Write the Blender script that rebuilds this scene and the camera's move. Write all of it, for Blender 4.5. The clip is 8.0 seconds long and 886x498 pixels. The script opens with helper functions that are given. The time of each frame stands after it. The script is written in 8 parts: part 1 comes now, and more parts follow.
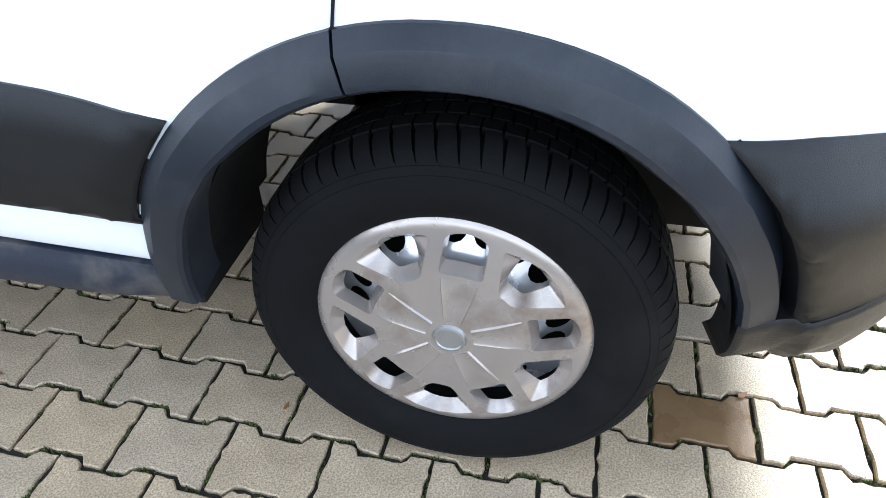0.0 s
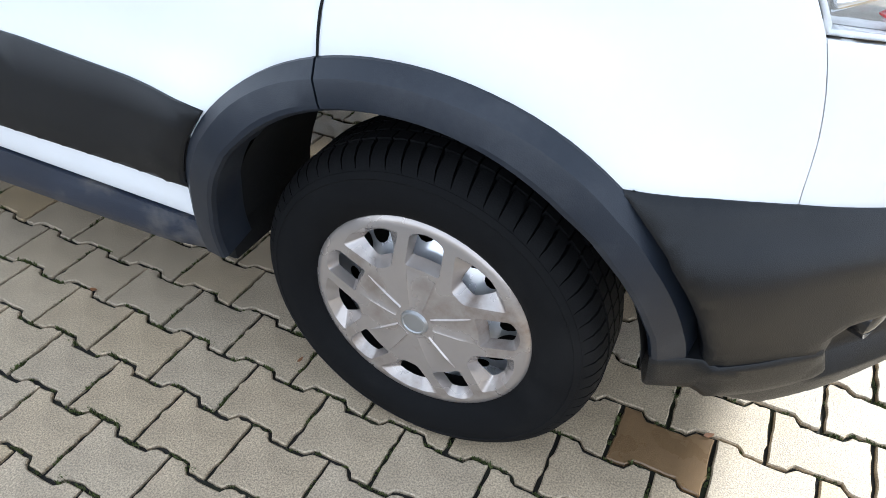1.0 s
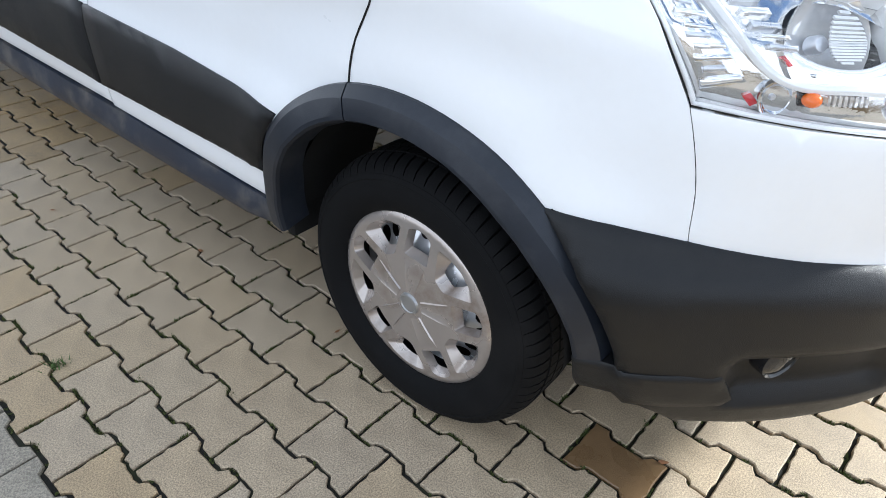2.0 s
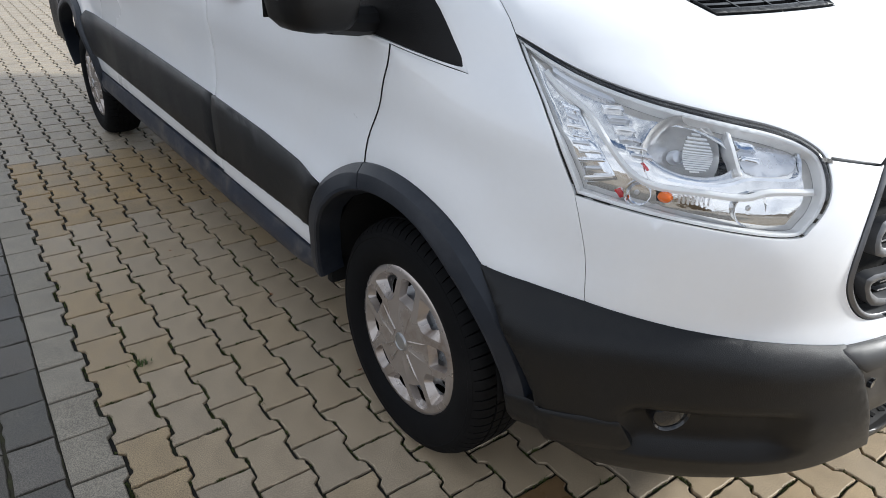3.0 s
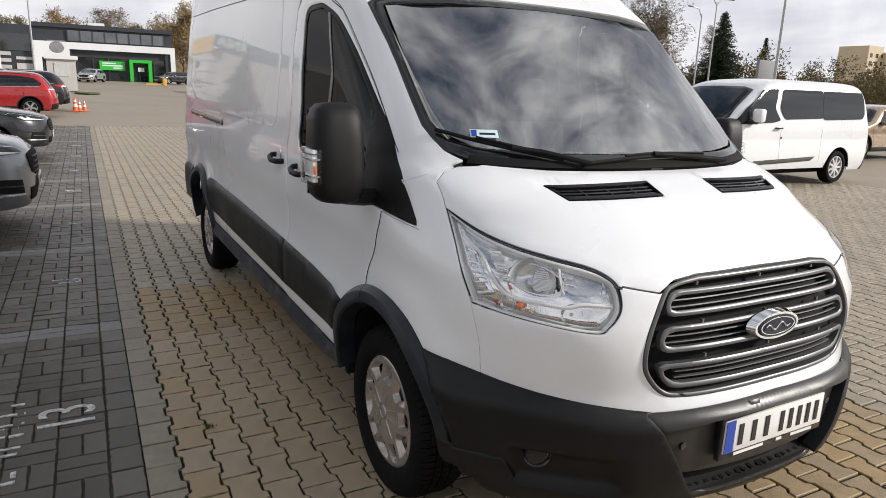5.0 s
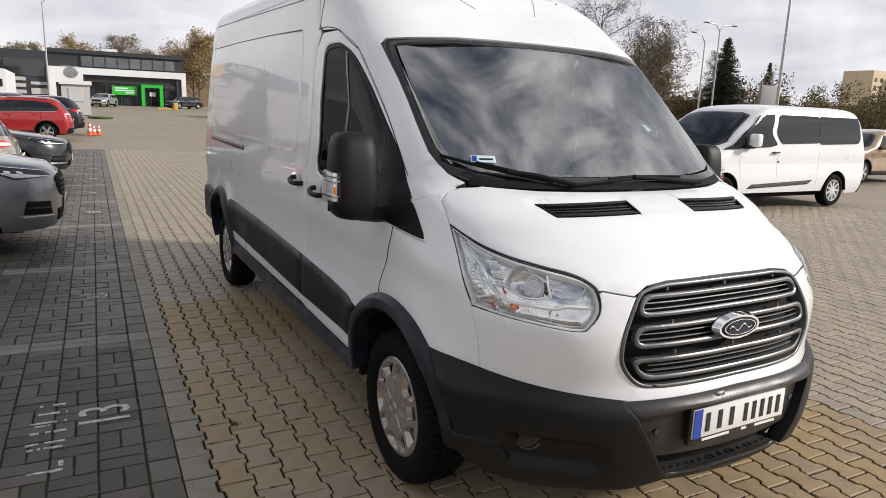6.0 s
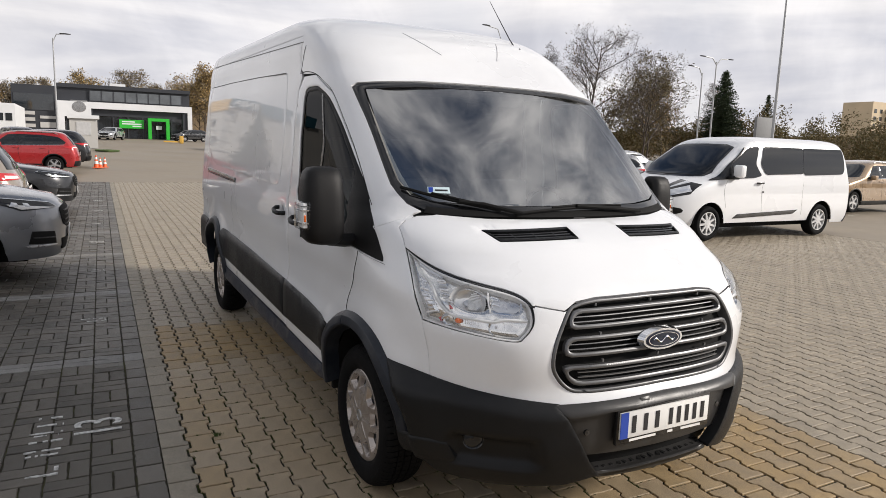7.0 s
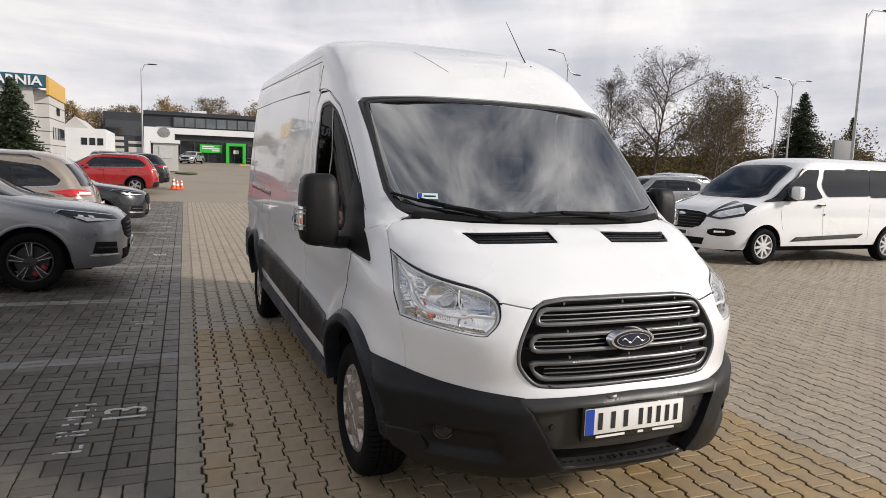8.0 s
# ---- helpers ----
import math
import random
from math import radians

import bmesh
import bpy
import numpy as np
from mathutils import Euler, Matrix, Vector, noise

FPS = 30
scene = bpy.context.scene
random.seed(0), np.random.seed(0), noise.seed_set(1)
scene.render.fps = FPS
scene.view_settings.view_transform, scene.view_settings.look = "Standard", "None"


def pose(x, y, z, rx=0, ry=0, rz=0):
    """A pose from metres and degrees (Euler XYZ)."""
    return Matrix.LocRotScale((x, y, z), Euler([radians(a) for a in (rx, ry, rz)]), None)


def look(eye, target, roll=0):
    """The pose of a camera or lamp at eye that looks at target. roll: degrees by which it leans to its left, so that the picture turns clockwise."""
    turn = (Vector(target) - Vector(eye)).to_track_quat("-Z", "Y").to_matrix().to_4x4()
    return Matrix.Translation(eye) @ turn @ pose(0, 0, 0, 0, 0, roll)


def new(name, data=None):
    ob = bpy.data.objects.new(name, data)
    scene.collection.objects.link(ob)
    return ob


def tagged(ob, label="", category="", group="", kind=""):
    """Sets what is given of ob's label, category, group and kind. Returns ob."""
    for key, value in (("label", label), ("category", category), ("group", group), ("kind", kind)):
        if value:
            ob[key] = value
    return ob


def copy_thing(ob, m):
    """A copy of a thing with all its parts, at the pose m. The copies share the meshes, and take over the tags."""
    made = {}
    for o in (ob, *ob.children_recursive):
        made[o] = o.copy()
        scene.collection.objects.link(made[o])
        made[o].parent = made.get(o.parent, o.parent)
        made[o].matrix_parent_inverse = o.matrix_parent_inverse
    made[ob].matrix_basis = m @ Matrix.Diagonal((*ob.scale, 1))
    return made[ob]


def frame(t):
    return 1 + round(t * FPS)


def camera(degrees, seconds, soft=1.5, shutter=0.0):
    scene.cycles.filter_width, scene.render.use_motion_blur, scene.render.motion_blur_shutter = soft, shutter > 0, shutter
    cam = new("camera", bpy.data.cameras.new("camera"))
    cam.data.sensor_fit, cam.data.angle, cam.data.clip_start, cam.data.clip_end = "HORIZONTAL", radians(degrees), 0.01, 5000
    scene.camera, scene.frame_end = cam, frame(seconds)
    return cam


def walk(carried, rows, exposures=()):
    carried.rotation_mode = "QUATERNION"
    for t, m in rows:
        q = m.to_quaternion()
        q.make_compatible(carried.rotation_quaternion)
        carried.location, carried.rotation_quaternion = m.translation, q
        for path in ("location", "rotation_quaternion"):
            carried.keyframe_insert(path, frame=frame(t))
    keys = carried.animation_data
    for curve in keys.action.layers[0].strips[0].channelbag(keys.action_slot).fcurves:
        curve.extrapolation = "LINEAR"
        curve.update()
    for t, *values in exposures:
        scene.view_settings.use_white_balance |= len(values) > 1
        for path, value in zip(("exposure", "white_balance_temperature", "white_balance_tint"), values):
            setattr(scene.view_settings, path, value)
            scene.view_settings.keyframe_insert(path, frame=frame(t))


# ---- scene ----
cam = camera(67.2, 8.0, soft=0.7)
PATH = [
    (0, (0.137, -1.723, 1.123), (-0.172, -0.201, -0.137), -0.5),
    (0.5, (0.25, -1.755, 1.155), (-0.248, -0.279, -0.099), 0.1),
    (1, (0.427, -1.773, 1.229), (-0.245, -0.368, -0.025), 0.2),
    (1.2, (0.494, -1.786, 1.234), (-0.242, -0.409, -0.016), 0.5),
    (2.5, (1.057, -1.884, 1.393), (-0.196, -0.71, 0.368), 1.6),
    (3, (1.306, -1.877, 1.427), (-0.107, -0.779, 0.533), 1.8),
    (3.5, (1.567, -1.921, 1.484), (0.022, -0.915, 0.709), 1.9),
    (4, (1.803, -1.995, 1.55), (0.2, -1.019, 0.859), 1.8),
    (4.5, (2.016, -2.007, 1.57), (0.364, -1.035, 0.999), 2.0),
    (5, (2.238, -2.028, 1.608), (0.547, -1.066, 1.146), 2.1),
    (6.5, (2.691, -2.223, 1.648), (0.972, -1.27, 1.279), 2.0),
    (7, (2.917, -2.155, 1.665), (1.181, -1.209, 1.36), 1.9),
    (7.5, (3.149, -2.051, 1.653), (1.371, -1.168, 1.411), 2.0),
    (8, (3.254, -1.878, 1.598), (1.422, -1.112, 1.358), 2.0),
]
walk(cam, [(t, look(eye, target, roll)) for t, eye, target, roll in PATH],
     exposures=[(0, 2.44, 5380, 7), (0.5, 2.32, 5380, 7), (1.2, 2.04, 5450, 7), (2.5, 1.42, 5720, 8), (3, 0.95, 5850, 9), (3.5, 0.67, 6000, 11), (4, 0.51, 6200, 11), (5, 0.41, 6350, 12), (8, 0.26, 6450, 13)])

# ---- world and sun ----
SUN_AZ, SUN_EL = 33.0, 25.0      # degrees from +y towards +x, and above the horizon
world = bpy.data.worlds.new("world")
scene.world = world
world.use_nodes = True
wn, wl = world.node_tree.nodes, world.node_tree.links
wn.clear()


def wnode(kind, **kw):
    n = wn.new(kind)
    for k, v in kw.items():
        n.inputs[k].default_value = v
    return n


w_out, w_bg = wn.new("ShaderNodeOutputWorld"), wn.new("ShaderNodeBackground")
w_sky = wn.new("ShaderNodeTexSky")
w_sky.sky_type, w_sky.sun_disc = "NISHITA", False
w_sky.sun_elevation, w_sky.sun_rotation = radians(SUN_EL), radians(SUN_AZ)
w_co = wn.new("ShaderNodeTexCoord")
w_sep = wn.new("ShaderNodeSeparateXYZ")
wl.new(w_co.outputs["Generated"], w_sep.inputs[0])
# cloud layer: heaps of cloud drawn out along one wind direction
w_vec = wn.new("ShaderNodeCombineXYZ")
for k, axis in enumerate(((-.234, .399, -.298), (-2.9, -1.56, .18), (-.52, 1.20, 2.02))):
    w_dot = wn.new("ShaderNodeVectorMath"); w_dot.operation = "DOT_PRODUCT"; w_dot.inputs[1].default_value = axis
    wl.new(w_co.outputs["Generated"], w_dot.inputs[0]); wl.new(w_dot.outputs["Value"], w_vec.inputs[k])
# low banks of cloud near the horizon
w_flat = wn.new("ShaderNodeVectorMath"); w_flat.operation = "MULTIPLY"; w_flat.inputs[1].default_value = (1.0, 1.0, 6.5)
wl.new(w_co.outputs["Generated"], w_flat.inputs[0])
w_banks = wnode("ShaderNodeTexNoise", Scale=2.1, Detail=7.0, Roughness=0.52, Distortion=0.3)
wl.new(w_flat.outputs[0], w_banks.inputs["Vector"])
w_bankcol = wn.new("ShaderNodeValToRGB")
w_bankcol.color_ramp.elements[0].position, w_bankcol.color_ramp.elements[0].color = 0.38, (0.64, 0.65, 0.69, 1)
w_bankcol.color_ramp.elements[1].position, w_bankcol.color_ramp.elements[1].color = 0.62, (0.98, 0.96, 0.93, 1)
wl.new(w_banks.outputs["Fac"], w_bankcol.inputs[0])
w_noise = wnode("ShaderNodeTexNoise", Scale=1.9, Detail=9.0, Roughness=0.54, Distortion=0.45)
w_big = wnode("ShaderNodeTexNoise", Scale=1.5, Detail=5.0, Roughness=0.5)
wl.new(w_vec.outputs[0], w_noise.inputs["Vector"]); wl.new(w_vec.outputs[0], w_big.inputs["Vector"])
w_shade = wn.new("ShaderNodeValToRGB")
w_shade.color_ramp.elements[0].position, w_shade.color_ramp.elements[0].color = 0.40, (0.10, 0.125, 0.175, 1)
w_shade.color_ramp.elements[1].position, w_shade.color_ramp.elements[1].color = 0.60, (0.98, 0.97, 0.94, 1)
mid = w_shade.color_ramp.elements.new(0.5); mid.color = (0.48, 0.49, 0.51, 1)
w_fine = wnode("ShaderNodeTexNoise", Scale=5.0, Detail=8.0, Roughness=0.55, Distortion=0.5)
wl.new(w_vec.outputs[0], w_fine.inputs["Vector"])
w_add = wn.new("ShaderNodeMix"); w_add.data_type = "FLOAT"; w_add.inputs["Factor"].default_value = 0.4
wl.new(w_noise.outputs["Fac"], w_add.inputs["A"]); wl.new(w_fine.outputs["Fac"], w_add.inputs["B"])
wl.new(w_add.outputs["Result"], w_shade.inputs[0])
w_cover = wn.new("ShaderNodeValToRGB")
w_cover.color_ramp.elements[0].position, w_cover.color_ramp.elements[1].position = 0.36, 0.48
wl.new(w_big.outputs["Fac"], w_cover.inputs[0])
w_blue = wn.new("ShaderNodeMix"); w_blue.data_type = "RGBA"; w_blue.blend_type = "MULTIPLY"
w_blue.inputs["Factor"].default_value = 1.0
wl.new(w_sky.outputs[0], w_blue.inputs["A"]); w_blue.inputs["B"].default_value = (0.075, 0.080, 0.085, 1)
w_mix = wn.new("ShaderNodeMix"); w_mix.data_type = "RGBA"
wl.new(w_cover.outputs[0], w_mix.inputs["Factor"])
wl.new(w_blue.outputs["Result"], w_mix.inputs["A"]); wl.new(w_shade.outputs[0], w_mix.inputs["B"])
w_haze = wn.new("ShaderNodeMapRange")
w_haze.inputs["From Min"].default_value, w_haze.inputs["From Max"].default_value = 0.20, 0.62
w_haze.inputs["To Min"].default_value, w_haze.inputs["To Max"].default_value = 0.85, 0.0
wl.new(w_sep.outputs["Z"], w_haze.inputs["Value"])
w_low = wn.new("ShaderNodeMix"); w_low.data_type = "RGBA"
wl.new(w_bankcol.outputs[0], w_low.inputs["B"])
wl.new(w_haze.outputs[0], w_low.inputs["Factor"]); wl.new(w_mix.outputs["Result"], w_low.inputs["A"])
wl.new(w_low.outputs["Result"], w_bg.inputs["Color"])
w_bg.inputs["Strength"].default_value = 0.88
wl.new(w_bg.outputs[0], w_out.inputs[0])

sun = new("sun", bpy.data.lights.new("sun", "SUN"))
sun.data.energy, sun.data.angle, sun.data.color = 3.3, radians(7), (1.0, 0.94, 0.84)
_az, _el = radians(SUN_AZ), radians(SUN_EL)
sun.matrix_world = look((30 * math.sin(_az) * math.cos(_el), 30 * math.cos(_az) * math.cos(_el), 30 * math.sin(_el)), (0, 0, 0))


# ---- materials ----
def material(name, base, rough=0.5, metal=0.0, var=0.12, scale=6.0, bump=0.0, bump_scale=150.0, coat=0.0, spec=0.5,
             trans=0.0, ior=1.45, dirt=None, dirt_amount=0.35, dirt_scale=1.5, per_object=0.0, tints=None, rough_var=0.08, fine=60.0, speck=0.0):
    m = bpy.data.materials.new(name)
    m.use_nodes = True
    n, l = m.node_tree.nodes, m.node_tree.links
    b = n["Principled BSDF"]
    b.inputs["Roughness"].default_value, b.inputs["Metallic"].default_value = rough, metal
    b.inputs["Coat Weight"].default_value, b.inputs["Coat Roughness"].default_value = coat, 0.03
    b.inputs["Specular IOR Level"].default_value, b.inputs["IOR"].default_value = spec, ior
    b.inputs["Transmission Weight"].default_value = trans
    co = n.new("ShaderNodeTexCoord")
    big, small = n.new("ShaderNodeTexNoise"), n.new("ShaderNodeTexNoise")
    big.inputs["Scale"].default_value, small.inputs["Scale"].default_value = scale, fine
    big.inputs["Detail"].default_value, small.inputs["Detail"].default_value = 5, 3
    for t in (big, small):
        l.new(co.outputs["Object"], t.inputs["Vector"])
    add = n.new("ShaderNodeMath"); add.operation = "MULTIPLY_ADD"; add.inputs[1].default_value = 0.4
    l.new(small.outputs["Fac"], add.inputs[0]); l.new(big.outputs["Fac"], add.inputs[2])
    rng = n.new("ShaderNodeMapRange")
    rng.inputs["From Min"].default_value, rng.inputs["From Max"].default_value = 0.4, 1.0
    rng.inputs["To Min"].default_value, rng.inputs["To Max"].default_value = 1 - var, 1 + var
    l.new(add.outputs[0], rng.inputs["Value"])
    col = n.new("ShaderNodeMix"); col.data_type = "RGBA"; col.blend_type = "MULTIPLY"; col.inputs["Factor"].default_value = 1
    col.inputs["A"].default_value = (*base, 1)
    l.new(rng.outputs[0], col.inputs["B"])
    out = col.outputs["Result"]
    if tints:      # each piece takes one of several tints
        src = n.new("ShaderNodeObjectInfo").outputs["Random"] if per_object else n.new("ShaderNodeNewGeometry").outputs["Random Per Island"]
        ramp = n.new("ShaderNodeValToRGB")
        ramp.color_ramp.interpolation = "LINEAR"
        for i, t in enumerate(tints):
            e = ramp.color_ramp.elements[i] if i < 2 else ramp.color_ramp.elements.new(i / (len(tints) - 1))
            e.position, e.color = i / (len(tints) - 1), (*t, 1)
        l.new(src, ramp.inputs[0])
        l.new(ramp.outputs[0], col.inputs["A"])
    if dirt:
        dn = n.new("ShaderNodeTexNoise")
        dn.inputs["Scale"].default_value, dn.inputs["Detail"].default_value, dn.inputs["Roughness"].default_value = dirt_scale, 8, 0.65
        l.new(co.outputs["Object"], dn.inputs["Vector"])
        dr = n.new("ShaderNodeMapRange")
        dr.inputs["From Min"].default_value, dr.inputs["From Max"].default_value = 0.5, 0.72
        dr.inputs["To Max"].default_value = dirt_amount
        l.new(dn.outputs["Fac"], dr.inputs["Value"])
        dm = n.new("ShaderNodeMix"); dm.data_type = "RGBA"
        dm.inputs["B"].default_value = (*dirt, 1)
        l.new(dr.outputs[0], dm.inputs["Factor"]); l.new(out, dm.inputs["A"])
        out = dm.outputs["Result"]
    if speck:      # small dark and light grains
        sn = n.new("ShaderNodeTexNoise")
        sn.inputs["Scale"].default_value, sn.inputs["Detail"].default_value = 260.0, 2
        l.new(co.outputs["Object"], sn.inputs["Vector"])
        sr = n.new("ShaderNodeValToRGB")
        sr.color_ramp.elements[0].position, sr.color_ramp.elements[1].position = 0.34, 0.66
        sr.color_ramp.elements[0].color, sr.color_ramp.elements[1].color = (1 - speck,) * 3 + (1,), (1 + speck,) * 3 + (1,)
        l.new(sn.outputs["Fac"], sr.inputs[0])
        sm = n.new("ShaderNodeMix"); sm.data_type = "RGBA"; sm.blend_type = "MULTIPLY"; sm.inputs["Factor"].default_value = 1
        l.new(out, sm.inputs["A"]); l.new(sr.outputs[0], sm.inputs["B"])
        out = sm.outputs["Result"]
    l.new(out, b.inputs["Base Color"])
    if rough_var:
        rr = n.new("ShaderNodeMapRange")
        rr.inputs["From Min"].default_value, rr.inputs["From Max"].default_value = 0.35, 0.7
        rr.inputs["To Min"].default_value, rr.inputs["To Max"].default_value = max(rough - rough_var, 0.01), min(rough + rough_var, 1)
        l.new(big.outputs["Fac"], rr.inputs["Value"]); l.new(rr.outputs[0], b.inputs["Roughness"])
    if bump:
        bn, bb = n.new("ShaderNodeTexNoise"), n.new("ShaderNodeBump")
        bn.inputs["Scale"].default_value, bn.inputs["Detail"].default_value = bump_scale, 4
        bb.inputs["Strength"].default_value, bb.inputs["Distance"].default_value = bump, 0.004
        l.new(co.outputs["Object"], bn.inputs["Vector"]); l.new(bn.outputs["Fac"], bb.inputs["Height"])
        l.new(bb.outputs[0], b.inputs["Normal"])
    return m


def glass(name, tint, rough=0.0, face_on=0.05, edge_on=1.0):
    """Thin tinted pane: mostly lets light through, with a sharp reflection that grows towards grazing."""
    m = bpy.data.materials.new(name)
    m.use_nodes = True
    n, l = m.node_tree.nodes, m.node_tree.links
    n.remove(n["Principled BSDF"])
    tr, gl, mx, lw = n.new("ShaderNodeBsdfTransparent"), n.new("ShaderNodeBsdfGlossy"), n.new("ShaderNodeMixShader"), n.new("ShaderNodeLayerWeight")
    pw, ma = n.new("ShaderNodeMath"), n.new("ShaderNodeMath")
    pw.operation, ma.operation = "POWER", "MULTIPLY_ADD"
    pw.inputs[1].default_value, ma.inputs[1].default_value, ma.inputs[2].default_value = 4.0, edge_on - face_on, face_on
    tr.inputs[0].default_value = (*tint, 1)
    gl.inputs["Roughness"].default_value = rough
    l.new(lw.outputs["Facing"], pw.inputs[0]); l.new(pw.outputs[0], ma.inputs[0])
    l.new(ma.outputs[0], mx.inputs[0]); l.new(tr.outputs[0], mx.inputs[1]); l.new(gl.outputs[0], mx.inputs[2])
    l.new(mx.outputs[0], n["Material Output"].inputs[0])
    return m


WHITE = material("white_paint", (0.79, 0.80, 0.815), 0.34, var=0.02, scale=1.2, coat=0.75, dirt=(0.62, 0.58, 0.50), dirt_amount=0.10, dirt_scale=2.5)
BLACK_TRIM = material("dark_textured_plastic", (0.0062, 0.0068, 0.0080), 0.44, spec=0.34, var=0.2, scale=3, bump=0.25, bump_scale=700, dirt=(0.020, 0.020, 0.020), dirt_amount=0.25, dirt_scale=4)
ARCH_TRIM = material("arch_plastic", (0.0110, 0.0145, 0.0220), 0.42, spec=0.42, var=0.18, scale=5, bump=0.12, bump_scale=500, dirt=(0.12, 0.12, 0.125), dirt_amount=0.12, dirt_scale=11)
# same plastic as the bumper corners, with the sun on it put into the colour
BUMPER_LIT = material("sunlit_bumper_plastic", (0.026, 0.025, 0.0245), 0.40, spec=0.6, var=0.1, scale=4, bump=0.1, bump_scale=600)
SILL = material("sill_plastic", (0.014, 0.019, 0.033), 0.42, spec=0.55, var=0.2, scale=4, bump=0.2, bump_scale=400, dirt=(0.20, 0.18, 0.15), dirt_amount=0.5, dirt_scale=6)
BLACK = material("gloss_black", (0.010, 0.010, 0.011), 0.18, var=0.1, coat=0.3)
MATT_BLACK = material("matt_black", (0.009, 0.009, 0.009), 0.8, spec=0.2, var=0.3, scale=9, bump=0.2, bump_scale=90)
RUBBER = material("tyre_rubber", (0.0052, 0.0053, 0.0058), 0.80, var=0.25, scale=10, bump=0.15, bump_scale=300, spec=0.13, dirt=(0.018, 0.017, 0.016), dirt_amount=0.35, dirt_scale=5)
COVER = material("silver_wheel_cover", (0.40, 0.362, 0.335), 0.28, metal=0.62, var=0.06, scale=8, dirt=(0.16, 0.105, 0.07), dirt_amount=0.8, dirt_scale=8)
STEEL = material("bright_steel", (0.62, 0.63, 0.66), 0.30, metal=0.7, var=0.08, scale=10)
RIM_STEEL = material("wheel_steel", (0.80, 0.81, 0.84), 0.24, metal=0.5, var=0.12, scale=20)
SLAT = material("grille_slat", (0.20, 0.20, 0.205), 0.35, metal=0.5, var=0.06)
CHROME = material("chrome", (0.72, 0.73, 0.75), 0.10, metal=1.0, var=0.03, rough_var=0.03)
GRILLE_BAR = material("grille_satin", (0.135, 0.136, 0.140), 0.38, metal=0.4, var=0.06)
SATIN = material("satin_silver", (0.36, 0.36, 0.36), 0.33, metal=0.75, var=0.06)
LAMP_IN = material("lamp_reflector", (0.88, 0.872, 0.86), 0.12, metal=0.72, var=0.08, scale=12, rough_var=0.06, bump=0.4, bump_scale=30)
LAMP_GREY = material("lamp_housing", (0.74, 0.73, 0.715), 0.09, metal=1.0, var=0.15, scale=14, bump=0.2, bump_scale=22)
LAMP_BOWL = material("lamp_bowl", (0.90, 0.89, 0.875), 0.12, metal=0.62, var=0.08, scale=16, coat=0.3)
LAMP_WHITE = material("lamp_pale_plastic", (0.80, 0.795, 0.785), 0.22, var=0.04, scale=12, coat=0.6)
MIRROR_PLASTIC = material("mirror_plastic", (0.0075, 0.0075, 0.008), 0.5, spec=0.28, var=0.2, bump=0.2, bump_scale=600)
GLASS = glass("windscreen_glass", (0.46, 0.51, 0.52), face_on=0.42)
SIDE_GLASS = glass("door_glass", (0.07, 0.10, 0.11), face_on=0.045, edge_on=0.11)
LENS = glass("lamp_lens", (0.93, 0.94, 0.95), face_on=0.05)
DARK_GLASS = material("dark_car_glass", (0.012, 0.014, 0.017), 0.04, var=0.1, rough_var=0.02, spec=0.6)
ORANGE = material("orange_bulb", (0.85, 0.16, 0.01), 0.25, var=0.1, coat=0.5)
DARK_PLASTIC = material("dark_lamp_plastic", (0.05, 0.05, 0.052), 0.4)
RED = material("red_reflector", (0.50, 0.02, 0.025), 0.18, var=0.1, coat=0.8)
PLATE = material("plate_white", (0.78, 0.78, 0.76), 0.4, var=0.04)
PLATE_BLUE = material("plate_blue", (0.02, 0.06, 0.36), 0.4, var=0.05)
INK = material("plate_ink", (0.02, 0.02, 0.022), 0.5, var=0.1)
SEAM_PALE = material("pale_groove", (0.40, 0.40, 0.41), 0.6)
SEAM_GREY = material("panel_gap", (0.18, 0.18, 0.18), 0.8)
SEAT = material("seat_cloth", (0.055, 0.056, 0.060), 0.9, var=0.3, scale=20, bump=0.3)
PALE_TRIM = material("pale_trim", (0.42, 0.41, 0.39), 0.8, var=0.06)
LINING = material("cab_lining", (0.022, 0.025, 0.026), 0.85, var=0.15)
EMBLEM = material("emblem_enamel", (0.016, 0.020, 0.034), 0.35, var=0.1, spec=0.35)
STICKER = material("sticker_print", (0.62, 0.76, 0.80), 0.5, var=0.05)


# ---- mesh helpers ----
def thing(name, label, category, group="", kind="", m=None):
    ob = tagged(new(name), label, category, group, kind)
    if m is not None:
        ob.matrix_basis = m
    return ob


def mesh_part(name, verts, faces, mat, parent=None, label="", smooth=True):
    me = bpy.data.meshes.new(name)
    me.from_pydata([tuple(v) for v in verts], [], faces)
    me.materials.append(mat)
    if smooth:
        me.polygons.foreach_set("use_smooth", [True] * len(me.polygons))
    me.update()
    ob = new(name, me)
    if parent is not None:
        ob.parent = parent
    return tagged(ob, label)


